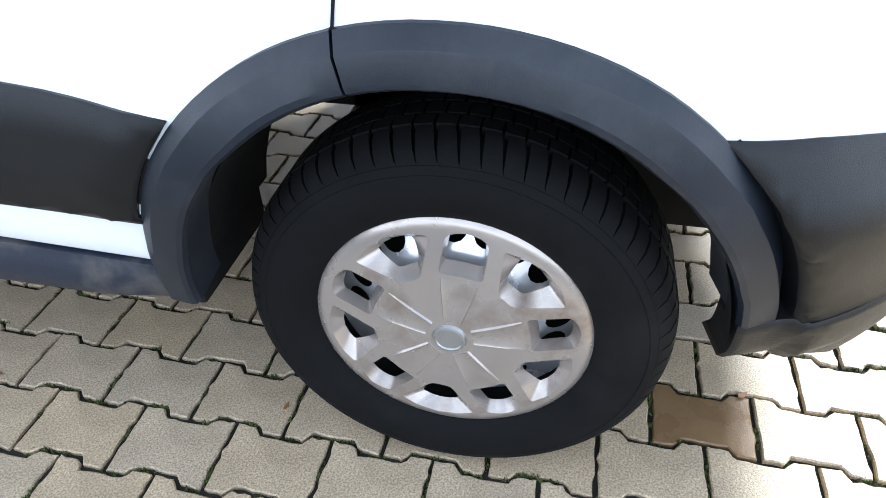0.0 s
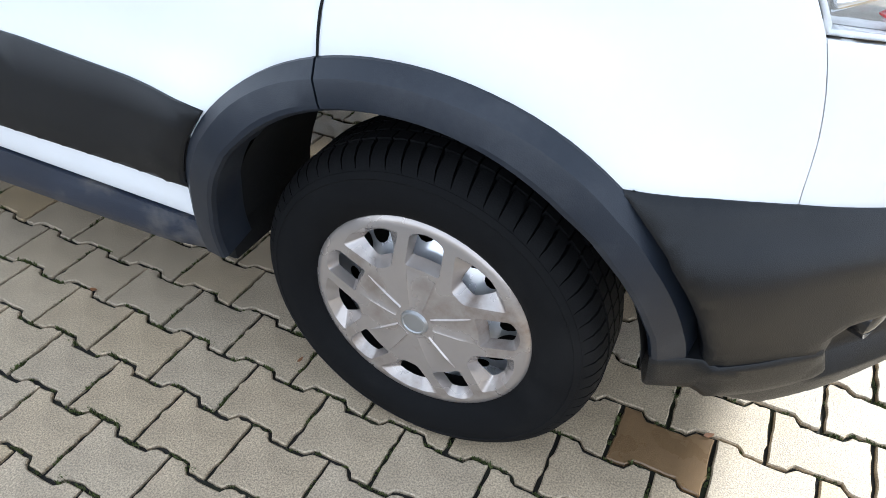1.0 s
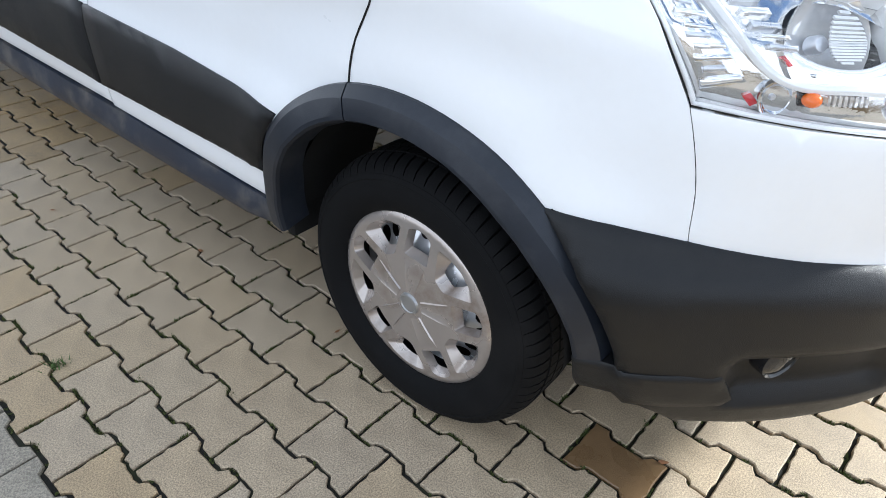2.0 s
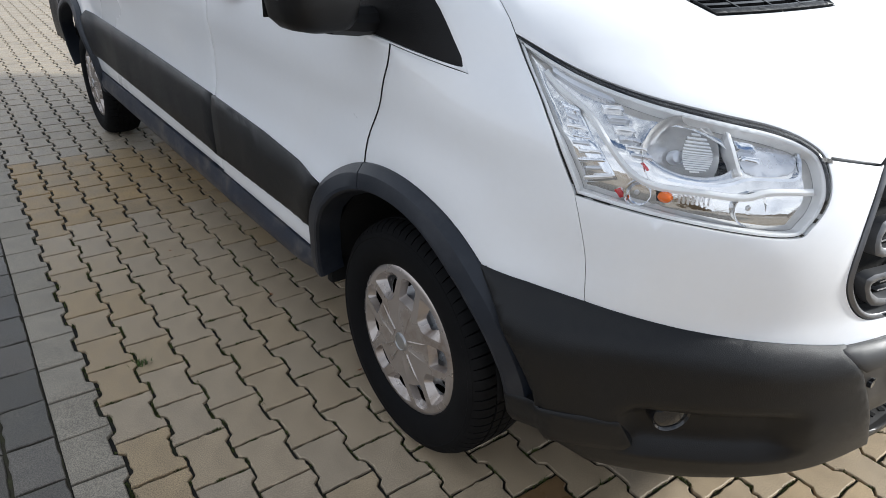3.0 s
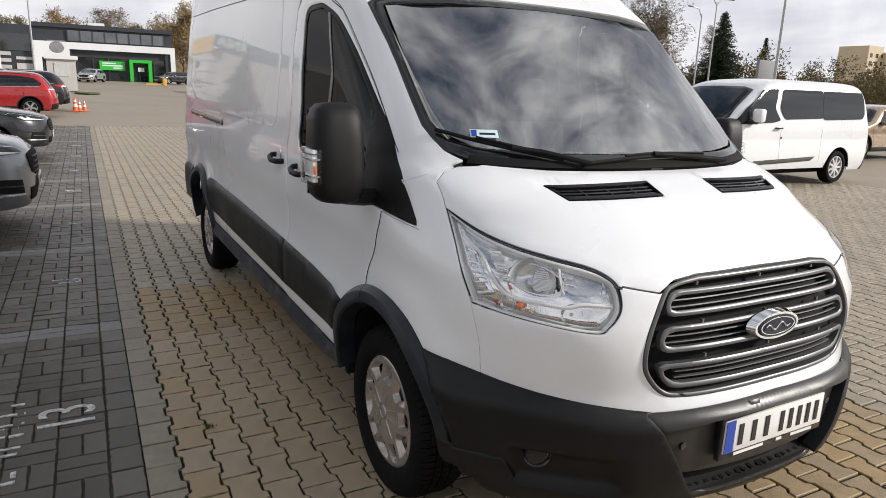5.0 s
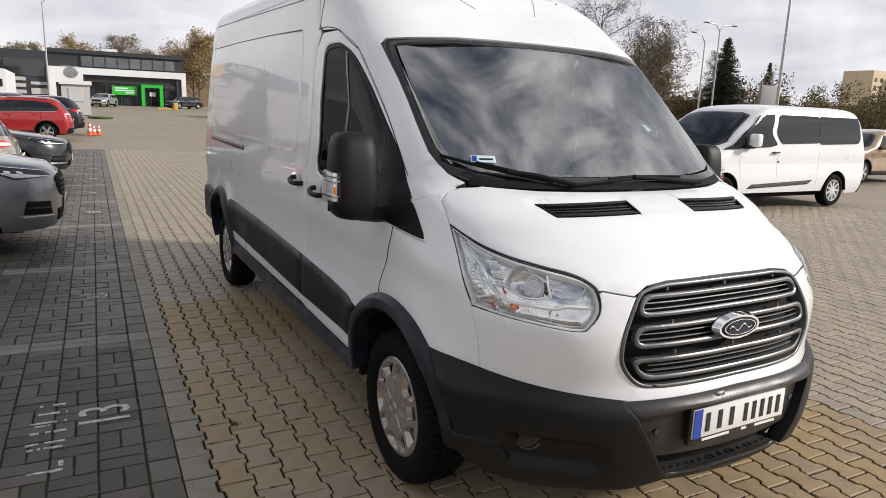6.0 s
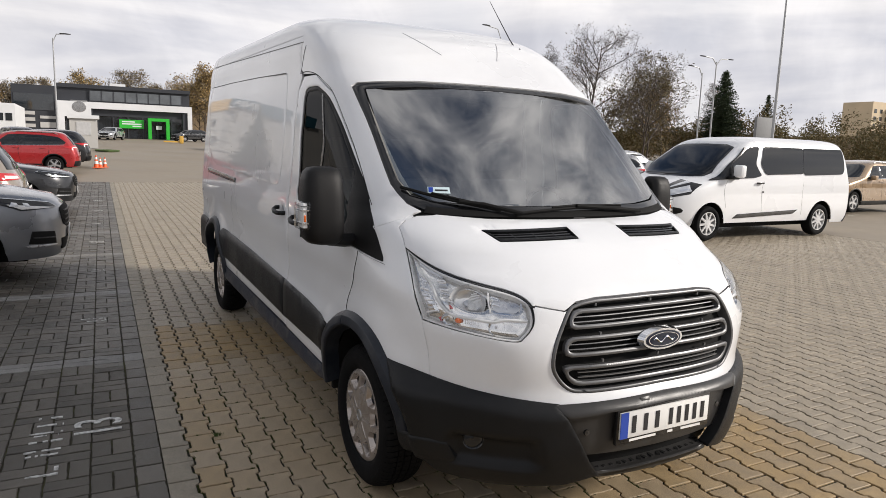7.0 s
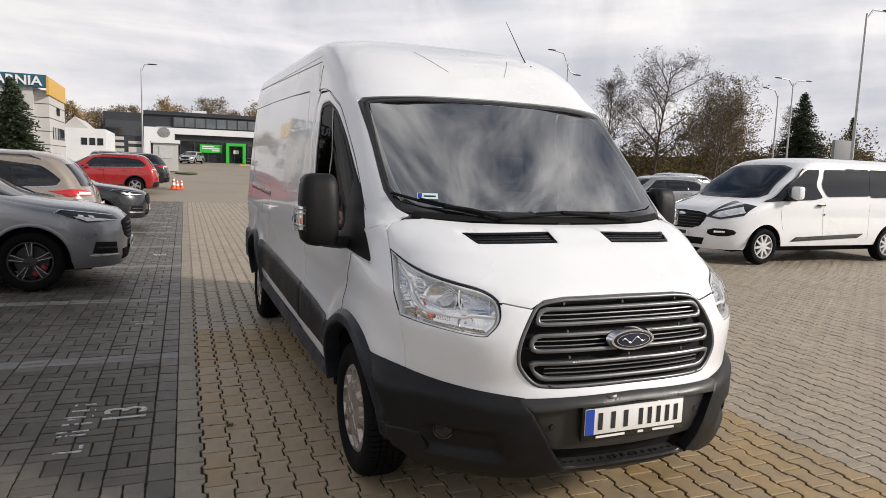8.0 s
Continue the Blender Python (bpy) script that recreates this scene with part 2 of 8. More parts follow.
def part(name, bm, mat, parent=None, label="", smooth=True, bevel=0.0, angle=35):
    """Link a bmesh as one mesh object under a thing or a part."""
    if bevel:
        es = [e for e in bm.edges if len(e.link_faces) == 2 and e.calc_face_angle(0) > radians(30)]
        bmesh.ops.bevel(bm, geom=es, offset=bevel, segments=2, profile=0.5, affect="EDGES", clamp_overlap=True)
    bmesh.ops.recalc_face_normals(bm, faces=bm.faces)
    for f in bm.faces:
        f.smooth = smooth
    for e in bm.edges:
        if len(e.link_faces) == 2 and e.calc_face_angle(0) > radians(angle):
            e.smooth = False
    me = bpy.data.meshes.new(name)
    bm.to_mesh(me)
    bm.free()
    me.materials.append(mat)
    ob = new(name, me)
    if parent is not None:
        ob.parent = parent
    return tagged(ob, label)


def add_box(bm, x0, x1, y0, y1, z0, z1, m=None):
    r = bmesh.ops.create_cube(bm, size=1, matrix=Matrix.Translation(((x0 + x1) / 2, (y0 + y1) / 2, (z0 + z1) / 2)) @ Matrix.Diagonal((x1 - x0, y1 - y0, z1 - z0, 1)))
    if m is not None:
        bmesh.ops.transform(bm, matrix=m, verts=r["verts"])
    return r["verts"]


def box(x0, x1, y0, y1, z0, z1, m=None):
    bm = bmesh.new()
    add_box(bm, x0, x1, y0, y1, z0, z1, m)
    return bm


def lathe(profile, axis="y", n=48, centre=(0, 0, 0), closed=False):
    """Turn (radius, height) pairs round an axis."""
    bm = bmesh.new()
    rings = []
    for r, h in profile:
        ring = []
        for i in range(n):
            a = 2 * math.pi * i / n
            c, s = r * math.cos(a), r * math.sin(a)
            v = {"y": (c, h, s), "z": (c, s, h), "x": (h, c, s)}[axis]
            ring.append(bm.verts.new(Vector(v) + Vector(centre)))
        rings.append(ring)
    if closed:
        rings.append(rings[0])
    for a, b in zip(rings, rings[1:]):
        for i in range(n):
            bm.faces.new((a[i], a[(i + 1) % n], b[(i + 1) % n], b[i]))
    if not closed:
        for ring, (r, h) in ((rings[0], profile[0]), (rings[-1], profile[-1])):
            if r > 1e-4:
                bm.faces.new(ring)
    return bm


def tube(points, radius, n=8, taper=None):
    """A round bar along points."""
    bm = bmesh.new()
    pts = [Vector(p) for p in points]
    rings = []
    for i, p in enumerate(pts):
        d = (pts[min(i + 1, len(pts) - 1)] - pts[max(i - 1, 0)]).normalized()
        u = d.cross((0, 0, 1) if abs(d.z) < 0.9 else (1, 0, 0)).normalized()
        v = d.cross(u)
        r = radius if taper is None else radius + (taper - radius) * i / (len(pts) - 1)
        rings.append([bm.verts.new(p + r * (math.cos(2 * math.pi * k / n) * u + math.sin(2 * math.pi * k / n) * v)) for k in range(n)])
    for a, b in zip(rings, rings[1:]):
        for k in range(n):
            bm.faces.new((a[k], a[(k + 1) % n], b[(k + 1) % n], b[k]))
    bm.faces.new(rings[0]); bm.faces.new(rings[-1])
    return bm


def resample(pts, step, closed=True):
    out = []
    m = len(pts)
    for i in range(m if closed else m - 1):
        a, b = np.array(pts[i], float), np.array(pts[(i + 1) % m], float)
        k = max(1, int(math.ceil(np.linalg.norm(b - a) / step)))
        out += [tuple(a + (b - a) * j / k) for j in range(k)]
    if not closed:
        out.append(tuple(pts[-1]))
    return out


def rounded(pts, times=2, closed=True):
    """Cut the corners of an outline, a little at each time."""
    for _ in range(times):
        out = []
        m = len(pts)
        for i in range(m):
            a, b = np.array(pts[i], float), np.array(pts[(i + 1) % m], float)
            out += [tuple(a * 0.75 + b * 0.25), tuple(a * 0.25 + b * 0.75)]
        pts = out
    return pts


def round_corners(pts, r=0.04):
    """Round the corners of an outline with a small radius."""
    pts = [p for i, p in enumerate(pts) if math.dist(p, pts[i - 1]) > 1e-6]
    out, m = [], len(pts)
    for i in range(m):
        a, b, c = (np.array(pts[(i + k) % m], float) for k in (-1, 0, 1))
        la, lc = np.linalg.norm(a - b), np.linalg.norm(c - b)
        p, s = b + (a - b) / la * min(r, la * .4), b + (c - b) / lc * min(r, lc * .4)
        out += [tuple(p), tuple(p * .35 + b * .4 + s * .25), tuple(p * .25 + b * .4 + s * .35), tuple(s)]
    return out


def inset_outline(pts, d):
    """Move a closed outline inwards by d."""
    p = np.array(pts, float)
    area = 0.5 * np.sum(p[:, 0] * np.roll(p[:, 1], -1) - np.roll(p[:, 0], -1) * p[:, 1])
    s = 1 if area > 0 else -1
    t = np.roll(p, -1, 0) - np.roll(p, 1, 0)
    t /= np.linalg.norm(t, axis=1)[:, None] + 1e-9
    return [tuple(v) for v in p + s * np.reshape(d, (-1, 1)) * np.stack([-t[:, 1], t[:, 0]], 1)]


def within(pts, poly):
    """Which of pts lie inside a closed outline."""
    p, q = np.asarray(pts, float), np.asarray(poly, float)
    res = np.zeros(len(p), bool)
    x, y = p[:, 0], p[:, 1]
    for (x1, y1), (x2, y2) in zip(q, np.roll(q, -1, 0)):
        cross = (y1 > y) != (y2 > y)
        res ^= cross & (x < (x2 - x1) * (y - y1) / (y2 - y1 + 1e-15) + x1)
    return res


def fill_outline(outline, holes=(), step=0.05, rim=0.006):
    """Triangles that fill a flat outline with holes: points, triangles, and the boundary loops as lists of indices."""
    from mathutils.geometry import delaunay_2d_cdt
    loops = [resample(outline, step)] + [resample(h, step) for h in holes]
    pts, edges = [], []
    for lp in loops:
        k = len(pts)
        pts += lp
        edges += [(k + i, k + (i + 1) % len(lp)) for i in range(len(lp))]
    border = len(pts)
    extra = []
    if rim:
        for j, lp in enumerate(loops):
            extra += inset_outline(lp, rim if j == 0 else -rim)
    o = np.array(loops[0])
    gx, gy = np.meshgrid(np.arange(o[:, 0].min() + step * 0.37, o[:, 0].max(), step), np.arange(o[:, 1].min() + step * 0.41, o[:, 1].max(), step))
    g = np.stack([gx.ravel(), gy.ravel()], 1)
    near = np.array(pts)
    if len(g):
        g = g[within(g, loops[0])]
    for h in loops[1:]:
        if len(g):
            g = g[~within(g, h)]
    if len(g):
        d = np.min(np.linalg.norm(g[:, None, :] - near[None, :, :], axis=2), axis=1)
        g = g[d > step * 0.45]
    extra = [e for e, ok in zip(extra, within(extra, loops[0])) if ok] if extra else []
    for h in loops[1:]:
        extra = [e for e, bad in zip(extra, within(extra, h)) if not bad] if extra else []
    allp = pts + extra + [tuple(v) for v in g]
    vs, _, tris, orig, _, _ = delaunay_2d_cdt([Vector(p) for p in allp], edges, [], 0, 1e-6)
    first = {}
    for i, ids in enumerate(orig):
        for k in ids:
            first[k] = i
    P = np.array([tuple(v) for v in vs])
    T = [t for t in tris]
    C = np.array([P[list(t)].mean(axis=0) for t in T])
    keep = within(C, loops[0])
    for h in loops[1:]:
        keep &= ~within(C, h)
    T = [t for t, k in zip(T, keep) if k]
    rims, k = [], 0
    for lp in loops:
        rims.append([first.get(k + i) for i in range(len(lp))])
        k += len(lp)
    return P, T, rims


# ---- bodies of vehicles ----
def smooth_table(table):
    """A function that glides through the rows of a table with no overshoot."""
    z, v = table[:, 0], table[:, 1:]
    h = np.diff(z)[:, None]
    d = np.diff(v, axis=0) / h
    m = np.vstack([d[:1], np.where(d[1:] * d[:-1] > 0, 2 * d[1:] * d[:-1] / (d[1:] + d[:-1] + 1e-12), 0), d[-1:]])

    def at(q):
        i = int(np.clip(np.searchsorted(z, q) - 1, 0, len(z) - 2))
        t = min(max((q - z[i]) / h[i, 0], 0), 1)
        return ((1 + 2 * t) * (1 - t) ** 2 * v[i] + t * (1 - t) ** 2 * h[i, 0] * m[i]
                + t * t * (3 - 2 * t) * v[i + 1] + t * t * (t - 1) * h[i, 0] * m[i + 1])
    return at


class Body:
    """A vehicle's skin. At each height the plan is a rounded outline: rows of height, front, start of the front taper,
    half width, squareness in front, rear, start of the rear taper. q runs from the middle of the front (0) along the right side (+) to the rear."""
    H = math.pi / 2

    def __init__(self, rows, length, swell=None, square_rear=4.0, rake=0.0):
        self.rake = rake
        self.at, self.K, self.swell, self.nr = smooth_table(np.array(rows, float)), length, swell, square_rear
        self.top = rows[-1][0]

    def raw(self, q, z):
        xf, x0, w, n, xr, x1 = self.at(z)
        a, s = abs(q), -1.0 if q >= 0 else 1.0
        if a <= self.H:
            c, d = math.cos(a), math.sin(a)
            r = (c ** n + d ** n) ** (-1 / n)
            x, y = x0 + (xf - x0) * r * c, w * r * d
        elif a <= self.H + self.K:
            x, y = x0 + (x1 - x0) * (a - self.H) / self.K, w
        else:
            b = min(a - self.H - self.K, self.H)
            c, d = max(math.cos(b), 0), math.sin(b)
            r = (c ** self.nr + d ** self.nr) ** (-1 / self.nr)
            x, y = x1 + (xr - x1) * r * d, w * r * c
        if self.swell:
            y += self.swell(x, y, z)
        return Vector((x, s * y, z + self.rake * max(0.0, -x)))

    def normal(self, q, z):
        e = 0.004
        n = (self.raw(q + e, z) - self.raw(q - e, z)).cross(self.raw(q, min(z + e, self.top)) - self.raw(q, z - e))
        return -n.normalized() if n.length > 0 else Vector((0, 0, 1))

    def point(self, q, z, off=0.0):
        p = self.raw(q, z)
        return p + self.normal(q, z) * off if off else p

    def q3(self, p):
        """The (q, z) of a point (x, y, z) on or near the skin."""
        x, y, z = p
        xf, x0, w, n, xr, x1 = self.at(z)
        s = -1 if y > 0 else 1
        if x >= x0:
            return (s * math.atan2(abs(y) / w, (x - x0) / (xf - x0)), z)
        if x >= x1:
            return (s * (self.H + self.K * (x0 - x) / (x0 - x1)), z)
        return (s * (self.H + self.K + math.atan2((x1 - x) / (x1 - xr), abs(y) / w)), z)

    def side(self, x, z):
        """The (q, z) of a point of the right side seen square on."""
        xf, x0, w, n, xr, x1 = self.at(z)
        if x > x0:
            c = min((x - x0) / (xf - x0), 0.999)
            return (math.atan2((1 - c ** n) ** (1 / n), c), z)
        return self.q3((x, -w, z))

    def front(self, y, z):
        """The (q, z) of a point of the front seen square on."""
        xf, x0, w, n, xr, x1 = self.at(z)
        d = min(abs(y) / w, 0.999)
        return ((-1 if y > 0 else 1) * math.atan2(d, (1 - d ** n) ** (1 / n)), z)

    def rear(self, y, z):
        w = self.at(z)[2]
        d = min(abs(y) / w, 0.999)
        return ((-1 if y > 0 else 1) * (self.H + self.K + math.atan2((1 - d ** self.nr) ** (1 / self.nr), d)), z)

    def panel(self, name, outline, mat, parent, label="", off=0.0, thick=0.012, holes=(), step=0.05, gap=0.0016, lip=0.002, mirror=False):
        """A sheet of the skin inside an outline of (q, z), with thickness and a slightly rounded edge. off: a number, or a function of x and z."""
        f = off if callable(off) else (lambda x, z: off)
        if mirror:
            outline, holes = [(-q, z) for q, z in outline], [[(-q, z) for q, z in h] for h in holes]
        if gap:
            outline = inset_outline(resample(outline, step), gap)
            holes = [inset_outline(resample(h, step), -gap) for h in holes]
        P, T, rims = fill_outline(outline, holes, step)
        edge = {i for r in rims for i in r if i is not None}
        verts, norms = [], []
        for i, (q, z) in enumerate(P):
            p, n = self.raw(q, z), self.normal(q, z)
            norms.append(n)
            verts.append(p + n * (f(p.x, z) - (lip if i in edge else 0)))
        faces = []
        for t in T:
            a, b, c = (verts[i] for i in t)
            up = norms[t[0]]
            faces.append(tuple(t) if (b - a).cross(c - a).dot(up) > 0 else tuple(reversed(t)))
        bm = bmesh.new()
        bv = [bm.verts.new(v) for v in verts]
        for t in faces:
            try:
                bm.faces.new([bv[i] for i in t])
            except ValueError:
                pass
        if thick:
            for r in rims:
                if any(i is None for i in r):
                    continue
                low = [bm.verts.new(verts[i] - norms[i] * thick) for i in r]
                for k in range(len(r)):
                    j = (k + 1) % len(r)
                    if r[k] == r[j]:
                        continue
                    e = bm.edges.get((bv[r[k]], bv[r[j]]))
                    if e is None:
                        continue
                    e.smooth = False
                    try:
                        bm.faces.new((bv[r[k]], bv[r[j]], low[j], low[k]))
                    except ValueError:
                        pass
            bmesh.ops.recalc_face_normals(bm, faces=bm.faces)
            ref = faces[len(faces) // 2]
            bm.faces.ensure_lookup_table()
            k = len(faces) // 2
            if bm.faces[k].normal.dot(norms[ref[0]]) < 0:
                bmesh.ops.reverse_faces(bm, faces=bm.faces)
        for v in [v for v in bm.verts if not v.link_faces]:
            bm.verts.remove(v)
        for fa in bm.faces:
            fa.smooth = True
        me = bpy.data.meshes.new(name)
        bm.to_mesh(me)
        bm.free()
        me.materials.append(mat)
        ob = new(name, me)
        ob.parent = parent
        return tagged(ob, label)

    def loft(self, name, z0, mat, parent, label="", rows=22, cols=96, thick=0.0):
        """The roof: rings from z0 to the top, closed there."""
        verts, faces = [], []
        Q = self.H * 2 + self.K
        qs = np.concatenate([np.linspace(0, self.H, 26), np.linspace(self.H, self.H + self.K, 14)[1:], np.linspace(self.H + self.K, Q, 18)[1:]])
        qs = np.concatenate([qs, -qs[-2:0:-1]])
        n = len(qs)
        for i in range(rows + 1):
            z = self.top - (self.top - z0) * (1 - i / rows) ** 2
            verts += [self.raw(q, z) for q in qs]
        for i in range(rows):
            for k in range(n):
                a, b = i * n + k, i * n + (k + 1) % n
                faces.append((b, a, a + n, b + n))
        faces.append(tuple(rows * n + k for k in reversed(range(n))))
        return mesh_part(name, verts, faces, mat, parent, label)


def arc(cx, cz, r, a0, a1, n=14):
    return [(cx + r * math.cos(radians(a0 + (a1 - a0) * i / n)), cz + r * math.sin(radians(a0 + (a1 - a0) * i / n))) for i in range(n + 1)]


# ---- wheels ----
def tyre_mesh(R, rim_r, width):
    """A tyre lying round the y axis, its outer face towards -y: side bead, rounded shoulders and the floor of the tread."""
    h = width / 2
    prof = [(rim_r - 0.006, -h + 0.030), (rim_r + 0.006, -h + 0.014), (rim_r + 0.022, -h + 0.004), (rim_r + 0.05, -h - 0.003), (R - 0.060, -h - 0.001), (R - 0.045, -h + 0.002),
            (R - 0.043, -h + 0.0008), (R - 0.032, -h + 0.006), (R - 0.024, -h + 0.022), (R - 0.013, -h + 0.048), (R - 0.010, 0.0), (R - 0.012, h - 0.036), (R - 0.026, h - 0.014),
            (R - 0.06, h), (rim_r + 0.02, h - 0.006), (rim_r - 0.006, h - 0.03)]
    return lathe(prof, "y", 72, closed=True)


def tread_mesh(R, width, treads):
    """Tread blocks in five rows; the outer rows run over the shoulders, with narrow cuts between them."""
    bm, h = bmesh.new(), width / 2
    shoulder = [(R - 0.031, h - 0.007), (R - 0.026, h - 0.010), (R - 0.014, h - 0.021), (R - 0.005, h - 0.040), (R - 0.002, h - 0.060)]
    for i in range(treads):
        a, pitch = 2 * math.pi * (i + 0.5) / treads, 2 * math.pi / treads
        for sg in (-1, 1):
            rows = []
            for k, (r, y) in enumerate(shoulder):
                wa = pitch * (0.5 - 0.032 * k)
                skew = pitch * 0.10 * k
                rows.append([bm.verts.new((rr * math.cos(a + skew + d), sg * y, rr * math.sin(a + skew + d))) for d in (-wa, wa) for rr in (r - 0.014, r)])
            for p, q in zip(rows, rows[1:]):
                for f in ((p[1], p[3], q[3], q[1]), (p[0], p[1], q[1], q[0]), (p[3], p[2], q[2], q[3])):
                    bm.faces.new(f)
            bm.faces.new((rows[-1][0], rows[-1][1], rows[-1][3], rows[-1][2]))
        wa = pitch * 0.44
        for y0, y1, shift in ((-h + 0.064, -0.022, 0.5), (-0.016, 0.016, 0.2), (0.022, h - 0.064, 0.5)):
            b = a + shift * pitch
            vs = [bm.verts.new((rr * math.cos(b + da), y, rr * math.sin(b + da))) for da in (-wa, wa) for y in (y0, y1) for rr in (R - 0.02, R)]
            for f in ((1, 3, 7, 5), (0, 1, 5, 4), (2, 6, 7, 3), (0, 2, 3, 1), (4, 5, 7, 6)):
                bm.faces.new([vs[k] for k in f])
    bmesh.ops.recalc_face_normals(bm, faces=bm.faces)
    return bm


COVER_R, RAY_AT = 0.231, 83.0
# windows of the cover: place from the ray, inner and outer radius, half angles there; then the same of the hole at its bottom
RAY_WINDOW = (0.0, 0.131, 0.203, 15.0, 9.6, 0.141, 0.190, 12.4, 8.6)
GAP_WINDOW = (36.0, 0.125, 0.203, 7.6, 20.0, 0.139, 0.188, 6.8, 9.6)


def cover_height(d):
    """How far the cover stands out at a distance from its middle."""
    h = 0.012 * (1 - (d / COVER_R) ** 2) + 0.004
    return h - 0.011 * ((d - 0.210) / 0.021) ** 2 if d > 0.210 else h


def ten_window_cover():
    """The wheel cover: a dished disc with a star of ten leaning spokes between ten funnel-shaped windows."""
    outline = [(COVER_R * math.cos(2 * math.pi * i / 80), COVER_R * math.sin(2 * math.pi * i / 80)) for i in range(80)]
    holes, kinds = [], []
    for k in range(10):
        w = (RAY_WINDOW, GAP_WINDOW)[k % 2]
        mid = RAY_AT + 36 * k
        run = [(w[1], -w[3]), (w[1] - .002, 0), (w[1], w[3]), (w[2] - .007, w[4]), (w[2], w[4] * .55), (w[2] + .003, 0), (w[2], -w[4] * .55), (w[2] - .007, -w[4])]
        holes.append(round_corners([(r * math.cos(radians(mid + a)), r * math.sin(radians(mid + a))) for r, a in run], 0.006))
        kinds.append((mid, w))
    P, T, rims = fill_outline(outline, holes, 0.007, 0.0025)
    bm = bmesh.new()
    vs = [bm.verts.new((x, -cover_height(math.hypot(x, y)), y)) for x, y in P]
    for t in T:
        bm.faces.new([vs[i] for i in t])
    for j, lp in enumerate(rims):
        low = []
        for i in lp:
            p = vs[i].co
            if j == 0:
                low.append(bm.verts.new((p.x, p.y + .030, p.z)))
                continue
            mid, w = kinds[j - 1]
            r, a = math.hypot(p.x, p.z), (math.degrees(math.atan2(p.z, p.x)) - mid + 180) % 360 - 180
            f = (r - w[1]) / (w[2] - w[1])
            half = w[3] + (w[4] - w[3]) * f
            r2, a2 = w[5] + (w[6] - w[5]) * f, a / half * (w[7] + (w[8] - w[7]) * f)
            low.append(bm.verts.new((r2 * math.cos(radians(mid + a2)), -cover_height(r2) + .022, r2 * math.sin(radians(mid + a2)))))
        for k in range(len(lp)):
            m = (k + 1) % len(lp)
            bm.faces.new((vs[lp[k]], vs[lp[m]], low[m], low[k]))
    return bm


def cover_ray(angle):
    """One raised ray of the wheel cover, from the hub outwards."""
    bm = bmesh.new()
    rows = []
    for k in range(9):
        d = .037 + .082 * k / 8
        half = .0125 + (d - .034) * .19
        y = -cover_height(d)
        rise = .0030 * min(1, (8 - k) / 3 + .1)
        row = []
        for off, up in ((-half - .003, -.001), (-half, rise), (-half + .004, rise * .3), (half - .004, rise * .3), (half, rise), (half + .003, -.001)):
            row.append(bm.verts.new((d * math.cos(angle) - off * math.sin(angle), y - up, d * math.sin(angle) + off * math.cos(angle))))
        rows.append(row)
    for a, b in zip(rows, rows[1:]):
        for k in range(5):
            bm.faces.new((a[k], a[k + 1], b[k + 1], b[k]))
    bm.faces.new(rows[0])
    return bm


def steel_disc(r=0.222):
    outline = [(r * math.cos(2 * math.pi * i / 48), r * math.sin(2 * math.pi * i / 48)) for i in range(48)]
    holes = [[(0.168 * math.cos(a) + 0.0215 * math.cos(b), 0.168 * math.sin(a) + 0.0215 * math.sin(b)) for b in np.linspace(0, 2 * math.pi, 14)[:-1]]
             for a in [radians(RAY_AT + 36 * k + d) for k in range(10) for d in (-9, 9)]]
    P, T, rims = fill_outline(outline, holes, 0.012, 0.0)
    bm = bmesh.new()
    vs = [bm.verts.new((x, 0.012 + 0.02 * math.cos(math.hypot(x, y) * 30), y)) for x, y in P]
    for t in T:
        bm.faces.new([vs[i] for i in t])
    return bm


def van_wheel(parent, x, y, outward, turn=0.0):
    """outward: -1 for the right side, 1 for the left."""
    hub = tagged(new("wheel"), "steel wheel with a dirty silver cover")
    hub.parent = parent
    hub.matrix_basis = pose(x, y, 0.346, 0, turn, 0 if outward < 0 else 180)
    if "tyre" in VAN_WHEEL:
        for n, me in VAN_WHEEL.items():
            o = new(n.rstrip("."), me); o.parent = hub
    else:
        for n, bm, mat in (("tyre", tyre_mesh(0.349, 0.224, 0.225), RUBBER), ("tread", tread_mesh(0.349, 0.225, 70), RUBBER), ("wheel_cover", ten_window_cover(), COVER), ("rim", steel_disc(), RIM_STEEL),
                           ("brake_drum", lathe([(0.21, 0.04), (0.21, 0.16), (0.02, 0.16)], "y", 32), MATT_BLACK)):
            o = part(n, bm, mat, hub, angle=20 if n == "wheel_cover" else 38)
            if n in ("wheel_cover", "rim"):
                o.data.transform(Matrix.Translation((0, -0.091 if n == "wheel_cover" else -0.054, 0)))
            if n == "tread":
                tagged(o, "blocky winter tread", kind="stuff")
            VAN_WHEEL[n] = o.data
        for k in range(5):
            o = part("cover_ray", cover_ray(radians(RAY_AT + 72 * k)), COVER, hub, angle=30)
            o.data.transform(Matrix.Translation((0, -0.091, 0)))
            VAN_WHEEL["cover_ray" + "." * k] = o.data
        o = part("hub_badge", lathe([(0.0, -0.1105), (0.021, -0.1105), (0.0225, -0.113), (0.026, -0.112), (0.029, -0.106), (0.0, -0.103)], "y", 24), SATIN, hub)
        VAN_WHEEL["hub_badge"] = o.data
    return hub


VAN_WHEEL = {}

